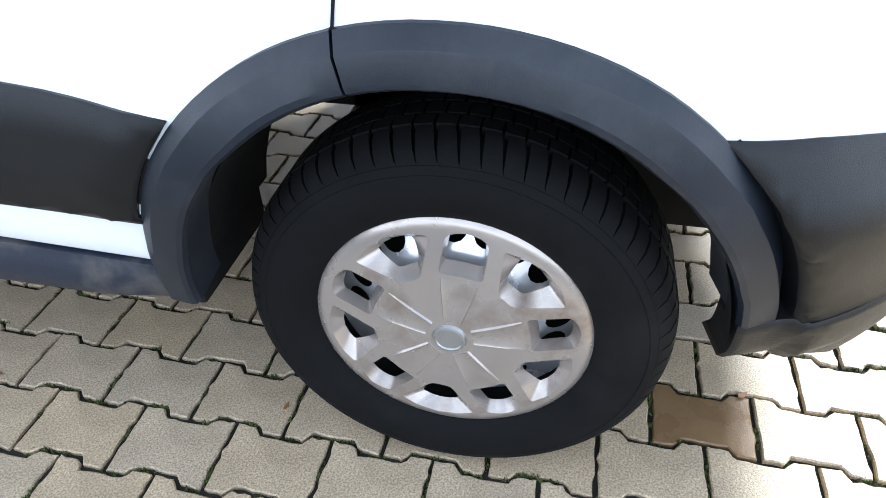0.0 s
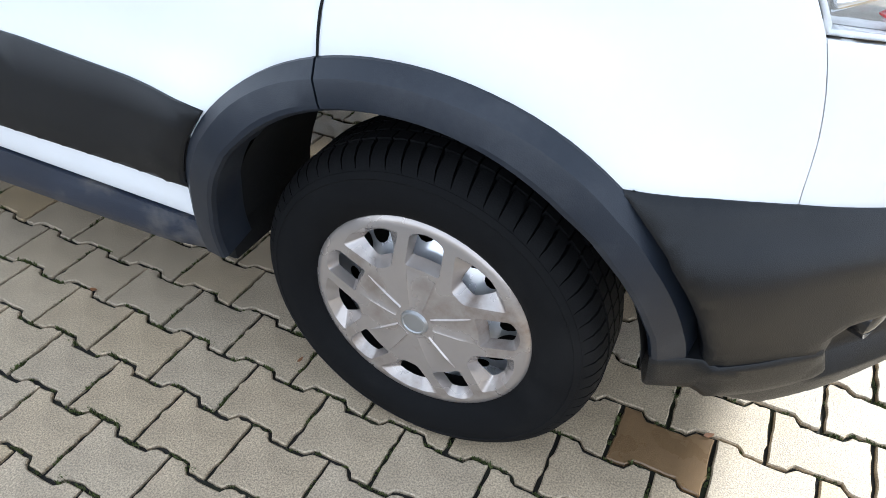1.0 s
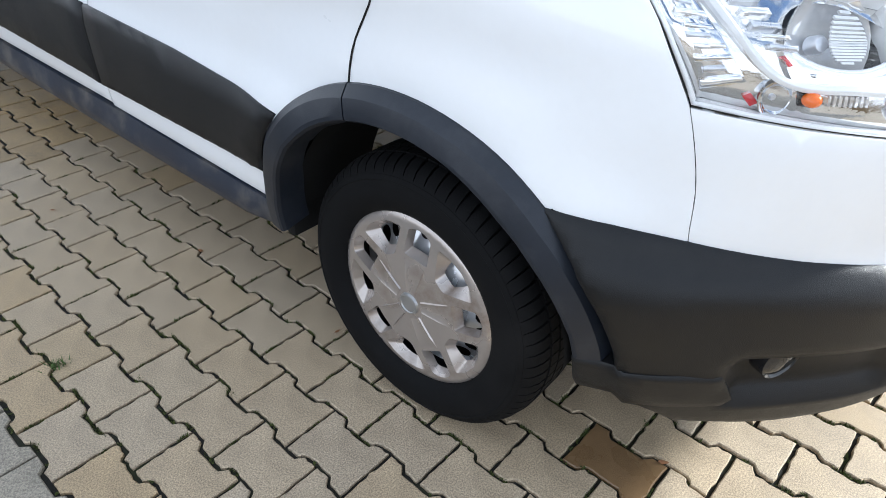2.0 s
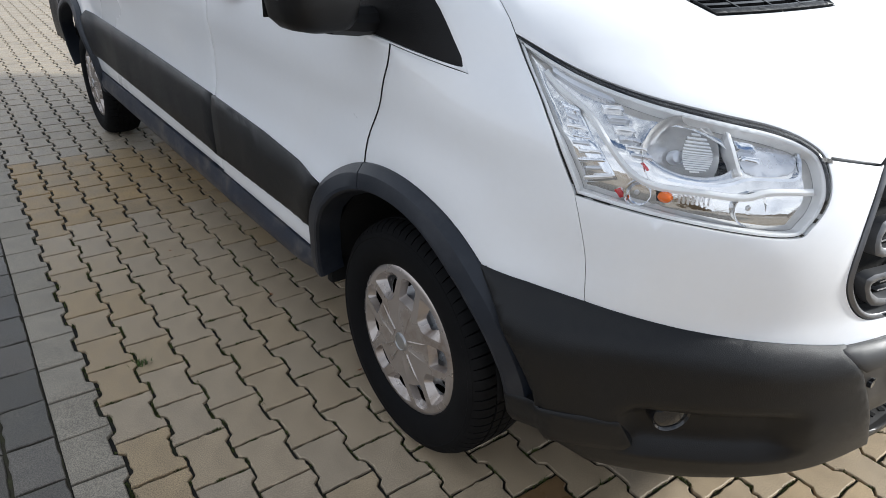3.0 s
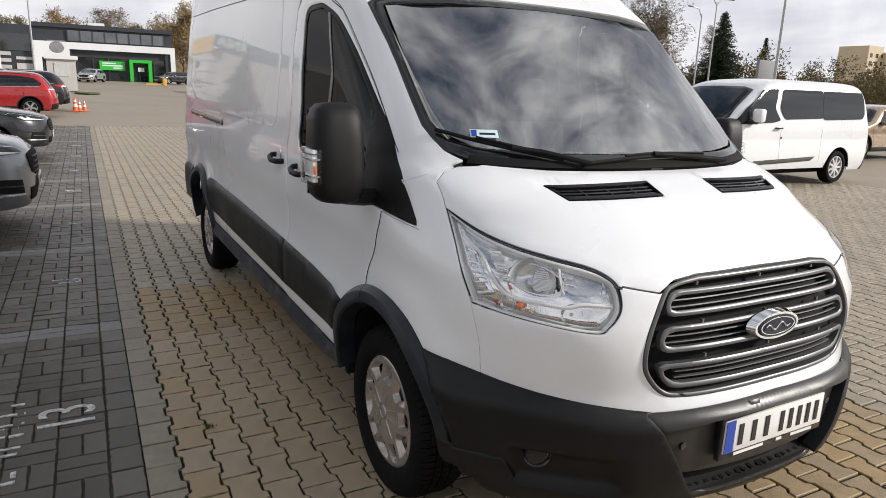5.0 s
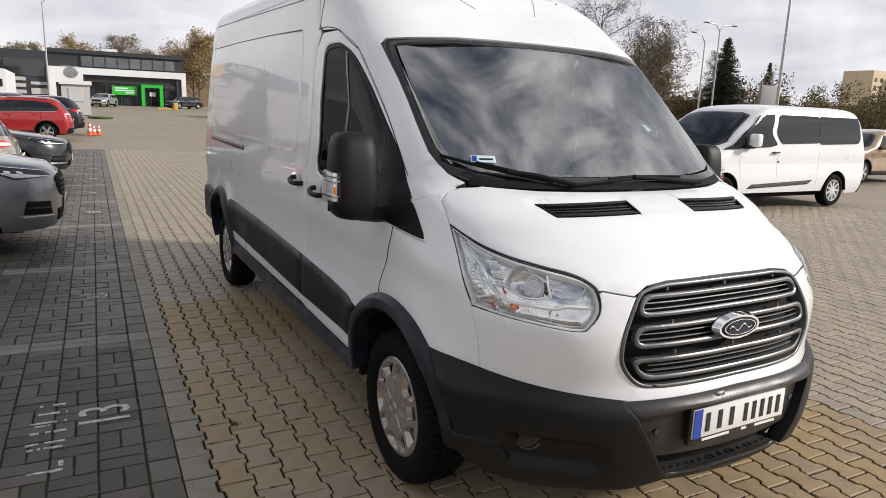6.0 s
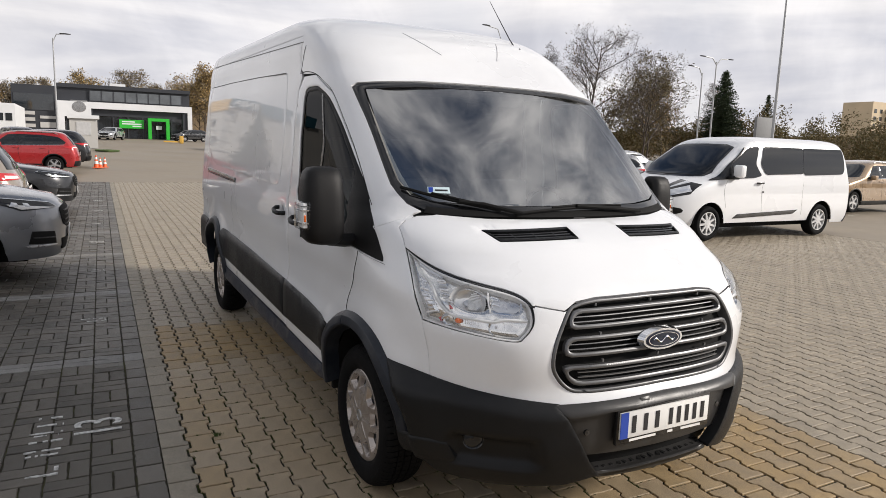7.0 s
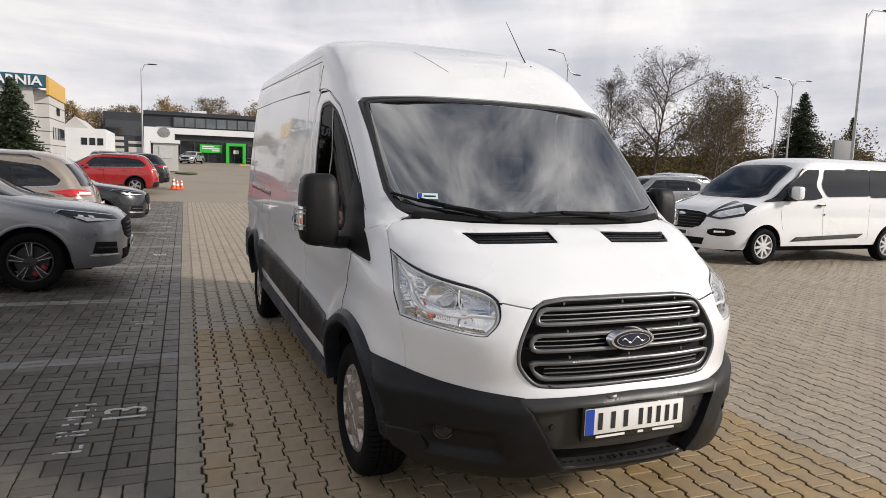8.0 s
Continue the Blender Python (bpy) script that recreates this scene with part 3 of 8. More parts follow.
# ---- the white cargo van ----
REAR = [(-4.71, -4.56)] * 18 + [(-4.71, -4.55), (-4.70, -4.53), (-4.68, -4.49), (-4.66, -4.4), (-4.60, -4.2), (-4.5, -4.0), (-4.4, -3.7)]
VAN_ROWS = [
    (0.20, 0.89, -0.2, 0.95, 2.5), (0.34, 0.960, -0.2, 1.00, 2.6), (0.50, 0.985, -0.2, 1.025, 2.6), (0.62, 0.985, -0.2, 1.03, 2.6),
    (0.70, 0.955, -0.2, 1.03, 2.7), (0.82, 0.94, -0.2, 1.010, 3.0), (0.93, 0.910, -0.2, 1.008, 3.2), (1.05, 0.865, -0.2, 1.02, 3.0),
    (1.10, 0.81, -0.2, 1.018, 2.8), (1.18, 0.69, -0.22, 1.012, 2.6), (1.25, 0.585, -0.24, 1.007, 2.6), (1.31, 0.45, -0.28, 1.0, 2.6),
    (1.345, 0.36, -0.33, 0.998, 2.45), (1.40, 0.29, -0.38, 0.994, 2.45), (1.60, 0.032, -0.62, 0.975, 2.8), (1.80, -0.225, -0.86, 0.953, 3.3),
    (2.00, -0.48, -1.10, 0.93, 3.9), (2.10, -0.63, -1.25, 0.912, 4.0), (2.20, -0.78, -1.4, 0.905, 4.2), (2.30, -0.95, -1.6, 0.885, 4.2),
    (2.38, -1.13, -1.85, 0.858, 4.2), (2.44, -1.34, -2.1, 0.795, 4.0), (2.49, -1.65, -2.4, 0.66, 3.6), (2.525, -2.05, -2.8, 0.40, 3.0), (2.535, -2.4, -3.0, 0.12, 2.6)]


def van_swell(x, y, z):
    """The wings swell out a little round the wheel arches."""
    s = 0.0
    for cx in (0.0, -3.75):
        r = math.hypot(x - cx, z - 0.385)
        w = max(0.0, min(1.0, (r - 0.49) / 0.15))
        high = max(0.0, min(1.0, (z - 0.50) / 0.15))
        s += 0.021 * (1 - w * w * (3 - 2 * w)) * high * (1 if y > 0.5 else 0)
    return s


RAKE = 0.018                         # the van sits higher at its tail
VB = Body([a + b for a, b in zip(VAN_ROWS, REAR)], 3.6, van_swell, rake=RAKE)
van = thing("cargo_van", "white high-roof cargo van with dark plastic cladding, parked on ochre paving", "van")
front, bside = VB.front, VB.side


def q3(p):
    return VB.q3((p[0], p[1], p[2] - RAKE * max(0.0, -p[0])))


def side(x, z):
    return VB.side(x, z - RAKE * max(0.0, -x))


LAMP = [q3(p) for p in [(.273, -.906, 1.218), (.404, -.858, 1.167), (.52, -.803, 1.136), (.63, -.726, 1.113), (.711, -.642, 1.093), (.765, -.6, 1.07),
                        (.805, -.585, 1.035), (.826, -.59, .975), (.828, -.63, .925), (.812, -.675, .904), (.684, -.827, .924), (.504, -.934, .945), (.43, -.937, 1.06), (.341, -.917, 1.147)]]


def flowing(pts, per=6):
    """A smooth run of points through the given ones."""
    p = [np.array(v, float) for v in pts]
    p = [2 * p[0] - p[1]] + p + [2 * p[-1] - p[-2]]
    out = []
    for i in range(1, len(p) - 2):
        a, b, c, d = p[i - 1:i + 3]
        for k in range(per):
            t = k / per
            out.append(tuple(0.5 * (2 * b + (c - a) * t + (2 * a - 5 * b + 4 * c - d) * t * t + (3 * b - a - 3 * c + d) * t ** 3)))
    return out + [tuple(pts[-1])]


def ribbon(pts, half):
    """The outline of a band of even width along a run of points on the skin."""
    p = np.array(flowing([q3(v) for v in pts], 4))
    t = np.gradient(p, axis=0)
    t /= np.linalg.norm(t, axis=1)[:, None] + 1e-9
    nrm = np.stack([-t[:, 1], t[:, 0]], 1) * half
    return [tuple(v) for v in p + nrm] + [tuple(v) for v in (p - nrm)[::-1]]


def thin_line(pts, half):
    """The outline of a narrow band along a run of points of the right side."""
    p = np.array(flowing(pts, 4))
    t = np.gradient(p, axis=0)
    t /= np.linalg.norm(t, axis=1)[:, None] + 1e-9
    nrm = np.stack([-t[:, 1], t[:, 0]], 1) * half
    return [tuple(v) for v in p + nrm] + [tuple(v) for v in (p - nrm)[::-1]]


LAMP_RUN = flowing(LAMP[:12])
LAMP_TOP, LAMP_NOSE = LAMP_RUN[:37], LAMP_RUN[36:]
LAMP_SIDE = flowing([LAMP[11], LAMP[12], LAMP[13], LAMP[0]])
LAMP_EDGE = LAMP_RUN + LAMP_SIDE[1:-1]
WS_SIDE = [q3(p) for p in [(-.588, -.805, 1.992), (-.594, -.833, 1.972), (-.385, -.834, 1.793), (-.284, -.836, 1.702), (-.046, -.838, 1.477), (.013, -.826, 1.435), (.079, -.805, 1.393)]]
WS_BASE = [q3(p) for p in [(.196, -.721, 1.358), (.31, -.515, 1.346), (.35, -.25, 1.343)]]
WS_TOP = [front(y, z) for y, z in ((0.0, 2.016), (-.25, 2.014), (-.5, 2.008))]


def mirrored(pts):
    return [(-q, z) for q, z in reversed(pts)]


def both(pts):
    """A right-hand run of points, from the middle of the front to the middle again, closed on the left."""
    return pts + mirrored(pts)


ARCH_R = 0.467
DOOR_TOP = [(-0.97, 2.055), (-0.684, 1.938), (-0.31, 1.622), (-0.116, 1.434), (0.02, 1.312)]
SEAM = [(-0.128, 0.845), (-0.112, 0.934), (-0.066, 1.02), (-0.048, 1.08), (-0.035, 1.158)]

HANDLES = (-1.00, -1.39)
# wind-screen, its black border and the scuttle
ws_outline = both([(0, 2.016)] + WS_TOP[1:] + WS_SIDE + WS_BASE + [(0, 1.342)])
ws_inner = both([(0, 1.985)] + [front(-.5, 1.977)] + [q3((-.535, -.775, 1.957)), q3((-.36, -.785, 1.79)), q3((-.05, -.785, 1.50)), q3((.05, -.77, 1.435)), q3((.15, -.68, 1.41)), q3((.255, -.48, 1.398))] + [(0, 1.395)])
ws = VB.panel("windscreen", ws_inner, GLASS, van, "windscreen reflecting the clouds", off=-0.004, thick=0.0, gap=0, step=0.06)
P = np.array([v.co[:] for v in ws.data.vertices])
basis = lambda y, z: np.stack([np.ones_like(y), y ** 2, z, z ** 2, y ** 2 * z], 1)
fit_x = np.linalg.lstsq(basis(P[:, 1], P[:, 2]), P[:, 0], rcond=None)[0]
for v, x in zip(ws.data.vertices, basis(P[:, 1], P[:, 2]) @ fit_x):
    v.co.x = x - 0.006
ws.visible_shadow = False
VB.panel("windscreen_border", ws_outline, BLACK, van, "black windscreen border", off=-0.003, thick=0.01, holes=[ws_inner], gap=0.003, step=0.04)

VB.panel("sensor_patch", round_corners(both([(0, 2.005), front(-.20, 2.0), front(-.17, 1.94), front(-.09, 1.905), (0, 1.90)]), .02), BLACK, van, "dark sensor patch behind the glass", off=-0.012, thick=0.004, step=0.05, gap=0)

# bonnet
bonnet = both([(0, 1.069), q3((.847, -.3, 1.066)), q3((.843, -.395, 1.055)), q3((.85, -.457, 1.022)), q3((.808, -.575, 1.044))]
              + LAMP_TOP[::-1] + [q3((.178, -.895, 1.296)), q3((.158, -.86, 1.328)), q3((.16, -.80, 1.345)), q3((.19, -.73, 1.350))] + [(q, z - 0.004) for q, z in WS_BASE] + [(0, 1.338)])
vent = [q3((.392, -.585, 1.30)), q3((.454, -.154, 1.309)), q3((.545, -.155, 1.268)), q3((.496, -.552, 1.261))]
VB.panel("bonnet", bonnet, WHITE, van, "white bonnet", step=0.035, thick=0.02, holes=[vent, [(-q, z) for q, z in reversed(vent)]])
for sgn in (1, -1):
    v = [(sgn * q, z) for q, z in vent]
    inner = inset_outline(resample(v, 0.05), 0.009)
    fr = VB.panel("bonnet_vent", v, BLACK_TRIM, van, "dark slatted air vent", off=0.003, thick=0.02, holes=[inner], gap=0.001, step=0.03)
    VB.panel("backing", v, MATT_BLACK, fr, off=-0.03, thick=0, gap=-0.004)
    for k in range(5):
        t0, t1 = (k + 0.35) / 5, (k + 0.75) / 5
        a, b, c, d = (np.array(p) for p in v)
        strip = [tuple(a + (d - a) * t0), tuple(b + (c - b) * t0), tuple(b + (c - b) * t1), tuple(a + (d - a) * t1)]
        VB.panel("slat", strip, BLACK, fr, off=-0.004, thick=0.012, gap=0, step=0.06)
    for k in range(1, 4):
        a, b, c, d = (np.array(p) for p in v)
        t0, t1 = k / 4 - 0.006, k / 4 + 0.006
        VB.panel("divider", [tuple(a + (b - a) * t0), tuple(a + (b - a) * t1), tuple(d + (c - d) * t1), tuple(d + (c - d) * t0)], BLACK, fr, off=-0.003, thick=0.012, gap=0, step=0.03)

# wings, doors and sides, right and left
wing = ([side(x, z) for x, z in SEAM] + [side(.213, 1.132), side(.06, 1.278), q3((.158, -.86, 1.328)), q3((.178, -.895, 1.296))]
        + LAMP_SIDE[::-1] + [q3((.561, -.9265, .708))] + [side(.44, .718), side(.325, .72)]
        + [side(x, z) for x, z in arc(0, .385, ARCH_R, 49, 104, 10)])
door = ([side(x, z) for x, z in SEAM[::-1]] + [side(x, z) for x, z in arc(0, .385, ARCH_R, 108, 170, 10)] + [bside(-.455, .435), bside(-1.27, .445), side(-1.28, 1.3), side(-1.29, 1.8), side(-1.27, 1.98), side(-1.20, 2.06)]
        + [side(x, z) for x, z in DOOR_TOP] + [side(.213, 1.132)])
DLO = round_corners([side(x, z) for x, z in [(-1.095, 1.30), (-1.130, 1.7), (-1.145, 1.94), (-1.10, 1.986), (-.90, 1.986), (-.71, 1.922), (-.492, 1.763), (-.195, 1.508), (-.033, 1.358), (.19, 1.148), (.19, 1.142), (-.05, 1.166), (-.29, 1.182), (-.6, 1.235)]], .05)
GLASS_OUT = round_corners([side(x, z) for x, z in [(-1.075, 1.32), (-1.108, 1.7), (-1.120, 1.925), (-1.085, 1.964), (-.90, 1.964), (-.722, 1.904), (-.502, 1.742), (-.255, 1.530), (-.28, 1.24), (-.6, 1.255)]], .03)
body_side = ([bside(-1.27, .455), side(-1.28, 1.3), side(-1.29, 1.8), side(-1.27, 1.98), side(-1.24, 2.06), side(-1.30, 2.12), bside(-1.325, 2.22), bside(-1.335, 2.2985)]
             + [bside(x, 2.30) for x in np.linspace(-1.42, -4.5, 12)] + [VB.q3((-4.63, -.85, 2.28)), VB.q3((-4.66, -.87, 1.8)), VB.q3((-4.66, -.9, .46)), bside(-4.32, .455)]
             + [bside(x, z) for x, z in arc(-3.75, .385, ARCH_R, 9, 171, 22)][::-1] + [bside(-3.25, .455)])
for sgn, sd in ((1, "right"), (-1, "left")):
    mir = sgn < 0
    VB.panel("wing", wing, WHITE, van, "white front wing", step=0.035, gap=0.0006, lip=0.001, mirror=mir)
    cab_door = VB.panel("cab_door", door, WHITE, van, "white cab door with a tall window", step=0.028, mirror=mir, holes=[DLO])
    VB.panel("window_frame", DLO, MIRROR_PLASTIC, cab_door, "black window surround", off=-0.004, thick=0.02, holes=[GLASS_OUT], gap=0.0, step=0.028, mirror=mir)
    g = VB.panel("window", GLASS_OUT, SIDE_GLASS, cab_door, "tinted door glass", off=-0.008, thick=0, gap=-0.002, step=0.028, mirror=mir)
    g.visible_shadow = False
    VB.panel("window_divider", [side(-.80, 1.26), side(-.775, 1.26), side(-.80, 1.935), side(-.825, 1.94)], BLACK, cab_door, "black window bar", off=-0.003, thick=0.02, step=0.05, gap=0, mirror=mir)
    VB.panel("pillar_trim", [(q_ - .004, z_) for q_, z_ in WS_SIDE[1:6]] + [q3((.02, -.74, 1.465)), q3((-.10, -.755, 1.56)), q3((-.36, -.765, 1.79)), q3((-.55, -.77, 1.965))], PALE_TRIM, van, "pale inner pillar trim", off=-0.045, thick=0.0, step=0.04, gap=0, mirror=mir)
    VB.panel("gutter_backing", [bside(x, 2.27) for x in np.linspace(-1.25, -4.5, 14)] + [bside(x, 2.312) for x in np.linspace(-4.5, -1.25, 14)], WHITE, van, off=-0.003, thick=0.0, gap=0, lip=0, step=0.05, mirror=mir)
    VB.panel("body_side", body_side, WHITE, van, "white windowless load-bay side", step=0.06, mirror=mir)
    blank = round_corners([side(x, z) for x, z in ((-1.60, 2.125), (-1.52, 1.37), (-2.4, 1.385), (-3.82, 1.42), (-4.1, 1.47), (-4.28, 1.6), (-4.47, 2.18), (-3.2, 2.175))], .07)
    VB.panel("pressed_panel", blank, WHITE, van, "pressed blank window panel", off=lambda x, z: 0.0020 + 0.005 * min(1.0, max(0.0, (-1.55 - x) / .7)), thick=0.012, step=0.05, gap=0, lip=0.0008, mirror=mir)
    for x0, x1, z0, z1, nm, lb in ((-2.90, -4.28, 1.302, 1.345, "slide_rail", "dark sliding-door rail"),):
        VB.panel(nm, [side(x0, z0), side(x0, z0 + .03), side(x1, z1 + .018), side(x1, z1 - .018)], BLACK, van, lb, off=0.006, thick=0.015, step=0.08, gap=0, mirror=mir)
        VB.panel(nm, [side(x0, z0 + .032), side(x0, z0 + .040), side(x1, z1 + .030), side(x1, z1 + .020)], SATIN, van, "bright rail cap", off=0.010, thick=0.015, step=0.08, gap=0, mirror=mir)
    # cladding, sill and its step
    strip1 = [bside(-1.268, .517), side(-1.268, .785)] + [side(-.8, .762), side(-.415, .728), side(-.352, .722)] + [side(x, z) for x, z in arc(0, .385, ARCH_R + .0165, 140, 160, 5)] + [side(-.43, .532)]
    strip2 = [bside(-1.278, .517)] + [side(x, z) for x, z in ((-1.278, .785), (-2.2, .822), (-3.37, .858))] + [bside(x, z) for x, z in arc(-3.75, .385, ARCH_R + .004, 50, 20, 6)]
    strip3 = [bside(x, z) for x, z in ((-4.10, .775), (-4.45, .79))] + [VB.q3((-4.64, -.9, .72)), VB.q3((-4.65, -.9, .46)), bside(-4.30, .457)] + [bside(x, z) for x, z in arc(-3.75, .385, ARCH_R + .004, 160, 140, 5)]
    for s in (strip1, strip2, strip3):
        VB.panel("side_cladding", s, BLACK_TRIM, van, "dark plastic side cladding", off=0.013, thick=0.016, step=0.06, lip=0.007, mirror=mir)
    sill = [bside(x, z) for x, z in ((-.43, .428), (-.45, .36), (-1.2, .345), (-3.37, .345), (-3.33, .45), (-1.2, .440))]
    VB.panel("sill", sill, SILL, van, "scuffed blue-black plastic sill", off=lambda x, z: 0.006 + 0.020 * max(0, min(1, (0.425 - z) / 0.03)) * max(0, min(1, (-.43 - x) / .14)), thick=0.09, step=0.03, gap=0, mirror=mir)
    # wheel-arch trims: front one in two pieces, split at the door seam
    trim_profile = ((.012, -.004), (.010, .006), (-.013, .026), (-.016, .027), (-.052, .031), (-.060, .029), (-.064, .020), (-.064, -.055))
    for cx, spans in ((0.0, ((8.5, 105.3), (105.8, 181))), (-3.75, ((-8, 188),))):
        for a0, a1 in spans:
            fuller_end = 0.020 if a0 == 8.5 else 0.0
            tb = bmesh.new()
            steps = int((a1 - a0) / 3.5)
            grid = []
            for k in range(steps + 1):
                a = radians(a0 + (a1 - a0) * k / steps)
                row = []
                for dr, off in trim_profile:
                    r = ARCH_R + dr
                    q, z = bside(cx + r * math.cos(a), max(.385 + r * math.sin(a), .31))
                    swell = fuller_end * max(0.0, min(1.0, (.72 - z) / .22)) if off > .01 else 0.0
                    row.append(tb.verts.new(VB.point(q * sgn, z, off + swell)))
                grid.append(row)
            for ra, rb in zip(grid, grid[1:]):
                for k in range(len(trim_profile) - 1):
                    tb.faces.new((ra[k], ra[k + 1], rb[k + 1], rb[k]))
            tb.faces.new(grid[0]); tb.faces.new(grid[-1])
            part("arch_trim", tb, ARCH_TRIM, van, "dark plastic wheel-arch trim", angle=18)
    for a0, a1 in ((9, 46.5), (145, 157)):
        ring = arc(0, .385, ARCH_R - .02, a0, a1, 12) + arc(0, .385, ARCH_R + .022, a1, a0, 12)
        VB.panel("gap_backing", [side(x, z) for x, z in ring], MATT_BLACK, van, off=0.002, thick=0.0, gap=0, lip=0, step=0.03, mirror=mir)
    seam_run = [side(x, z) for x, z in SEAM]
    VB.panel("door_seam", thin_line(seam_run, .0015), MATT_BLACK, van, "thin door gap", off=0.0012, thick=0.002, gap=0, lip=0, step=0.02, mirror=mir)
    VB.panel("seam_strip", ribbon([(.506, -.934, .94), (.53, -.93, .83), (.557, -.928, .722)], .004), SEAM_GREY, van, off=-0.0025, thick=0.0, gap=0, step=0.03, mirror=mir)
    # wheel housings, wheels
    for cx, a0, a1 in ((0.0, 22, 143), (-3.75, 5, 175)):
        pts = arc(cx, .385 if cx == 0 else .45, .41, a0, a1, 18)
        for y_out, y_in, run in ((1.0, .945, arc(cx, .385, .405, 3, 24, 6)), (.985, .73, arc(cx, .385 if cx == 0 else .45, .41, a0, 174, 22)), (.73, .62, pts)):
            vs = [(x, -sgn * y, z) for x, z in run for y in (y_out, y_in)]
            mesh_part("wheel_housing", vs, [(2 * i, 2 * i + 1, 2 * i + 3, 2 * i + 2) for i in range(len(run) - 1)], MATT_BLACK, van)
        if cx == 0:
            part("mud_flap", box(-.462, -.425, *sorted((-sgn * .99, -sgn * .73)), .33, .60), MATT_BLACK, van, "black mud flap", bevel=.008)
        van_wheel(van, cx, -sgn * .895, -sgn, 0.0 if cx == 0 else 11.0)
    # outside mirror
    mirror = tagged(new("mirror"), "large black door mirror with a clear indicator")
    mirror.parent = van
    sh = bmesh.new()
    rings = []
    for z, y0, y1, xb, xf in ((1.185, -1.185, -1.095, -.185, -.080), (1.193, -1.222, -1.078, -.198, -.060), (1.215, -1.248, -1.068, -.200, -.040), (1.255, -1.258, -1.064, -.200, -.030), (1.300, -1.262, -1.064, -.200, -.026),
                              (1.41, -1.262, -1.066, -.200, -.030), (1.49, -1.256, -1.070, -.200, -.040), (1.528, -1.244, -1.078, -.196, -.055), (1.546, -1.224, -1.092, -.186, -.075), (1.552, -1.19, -1.115, -.165, -.10)):
        cx, cy, hx, hy = (xb + xf) / 2, (y0 + y1) / 2, (xf - xb) / 2, (y1 - y0) / 2
        ring = []
        for k in range(36):
            a = 2 * math.pi * k / 36
            c, d = math.cos(a), math.sin(a)
            r = (abs(c) ** 3.6 + abs(d) ** 3.6) ** (-1 / 3.6)
            ring.append(sh.verts.new((cx + hx * r * c, cy + hy * r * d, z)))
        rings.append(ring)
    for ra, rb in zip(rings, rings[1:]):
        for k in range(36):
            sh.faces.new((ra[k], ra[(k + 1) % 36], rb[(k + 1) % 36], rb[k]))
    sh.faces.new(rings[0]); sh.faces.new(rings[-1])
    o = part("mirror_shell", sh, MIRROR_PLASTIC, mirror, angle=60)
    if sgn < 0:
        o.data.transform(Matrix.Diagonal((1, -1, 1, 1))); o.data.flip_normals()
    arm = tube([(-.13, -.99, 1.20), (-.12, -1.05, 1.20), (-.10, -1.13, 1.215)], .042, 10)
    for v in arm.verts:
        v.co.z = 1.20 + (v.co.z - 1.20) * .8
    o = part("mirror_arm", arm, MIRROR_PLASTIC, mirror)
    if sgn < 0:
        o.data.transform(Matrix.Diagonal((1, -1, 1, 1))); o.data.flip_normals()
    for nm, bm, mt, bv in (("mirror_glass", box(-.206, -.20, -1.24, -1.075, 1.21, 1.52), CHROME, 0), ("indicator", box(-.150, -.040, -1.286, -1.226, 1.262, 1.395), LENS, 0.012),
                           ("indicator_back", box(-.143, -.052, -1.271, -1.234, 1.270, 1.387), LAMP_WHITE, 0.006), ("indicator_bulb", box(-.062, -.048, -1.266, -1.257, 1.300, 1.332), ORANGE, 0.003),
                           ("indicator_rib", box(-.140, -.045, -1.278, -1.240, 1.350, 1.356), CHROME, 0), ("indicator_rib", box(-.140, -.045, -1.278, -1.240, 1.290, 1.295), CHROME, 0),
                           ("indicator_rib", box(-.140, -.045, -1.278, -1.240, 1.370, 1.374), DARK_PLASTIC, 0)):
        o = part(nm, bm, mt, mirror, bevel=bv)
        if sgn < 0:
            o.data.transform(Matrix.Diagonal((1, -1, 1, 1))); o.data.flip_normals()
    if mir:
        mirror.matrix_basis = Matrix.Translation((-.075, -.075, .01)) @ Matrix.Translation((-.1, 1.10, 1.34)) @ Matrix.Scale(.80, 4) @ Matrix.Translation((.1, -1.10, -1.34))
    # door handles
    for x in HANDLES:
        zc = 1.192 if x > -1.3 else 1.215
        # a bowed grip with a thick front foot, over a shallow finger cup
        hb = tube([(x - .082, -1.000, zc + .017), (x - .080, -1.032, zc + .015), (x - .066, -1.050, zc + .004), (x - .025, -1.057, zc - .006), (x + .025, -1.057, zc - .008), (x + .062, -1.050, zc - .008), (x + .068, -1.000, zc - .008)], .0145, 10)
        o = part("door_handle", hb, BLACK_TRIM, van, "black bowed door handle", angle=60)
        cup = lathe([(.0, .004), (.022, .001), (.030, -.004), (.033, -.007)], "z", 24)
        yc = VB.raw(*side(x, zc)).y
        bmesh.ops.transform(cup, matrix=Matrix.Translation((x + .01, yc - .004, zc + .012)) @ Matrix.Rotation(radians(90), 4, "X") @ Matrix.Diagonal((.8, 1.35, -.5, 1)), verts=cup.verts)
        k = part("finger_cup", cup, WHITE, van, "shallow finger cup behind the handle", angle=60)
        if sgn < 0:
            k.data.transform(Matrix.Diagonal((1, -1, 1, 1))); k.data.flip_normals()
        if sgn < 0:
            o.data.transform(Matrix.Diagonal((1, -1, 1, 1))); o.data.flip_normals()

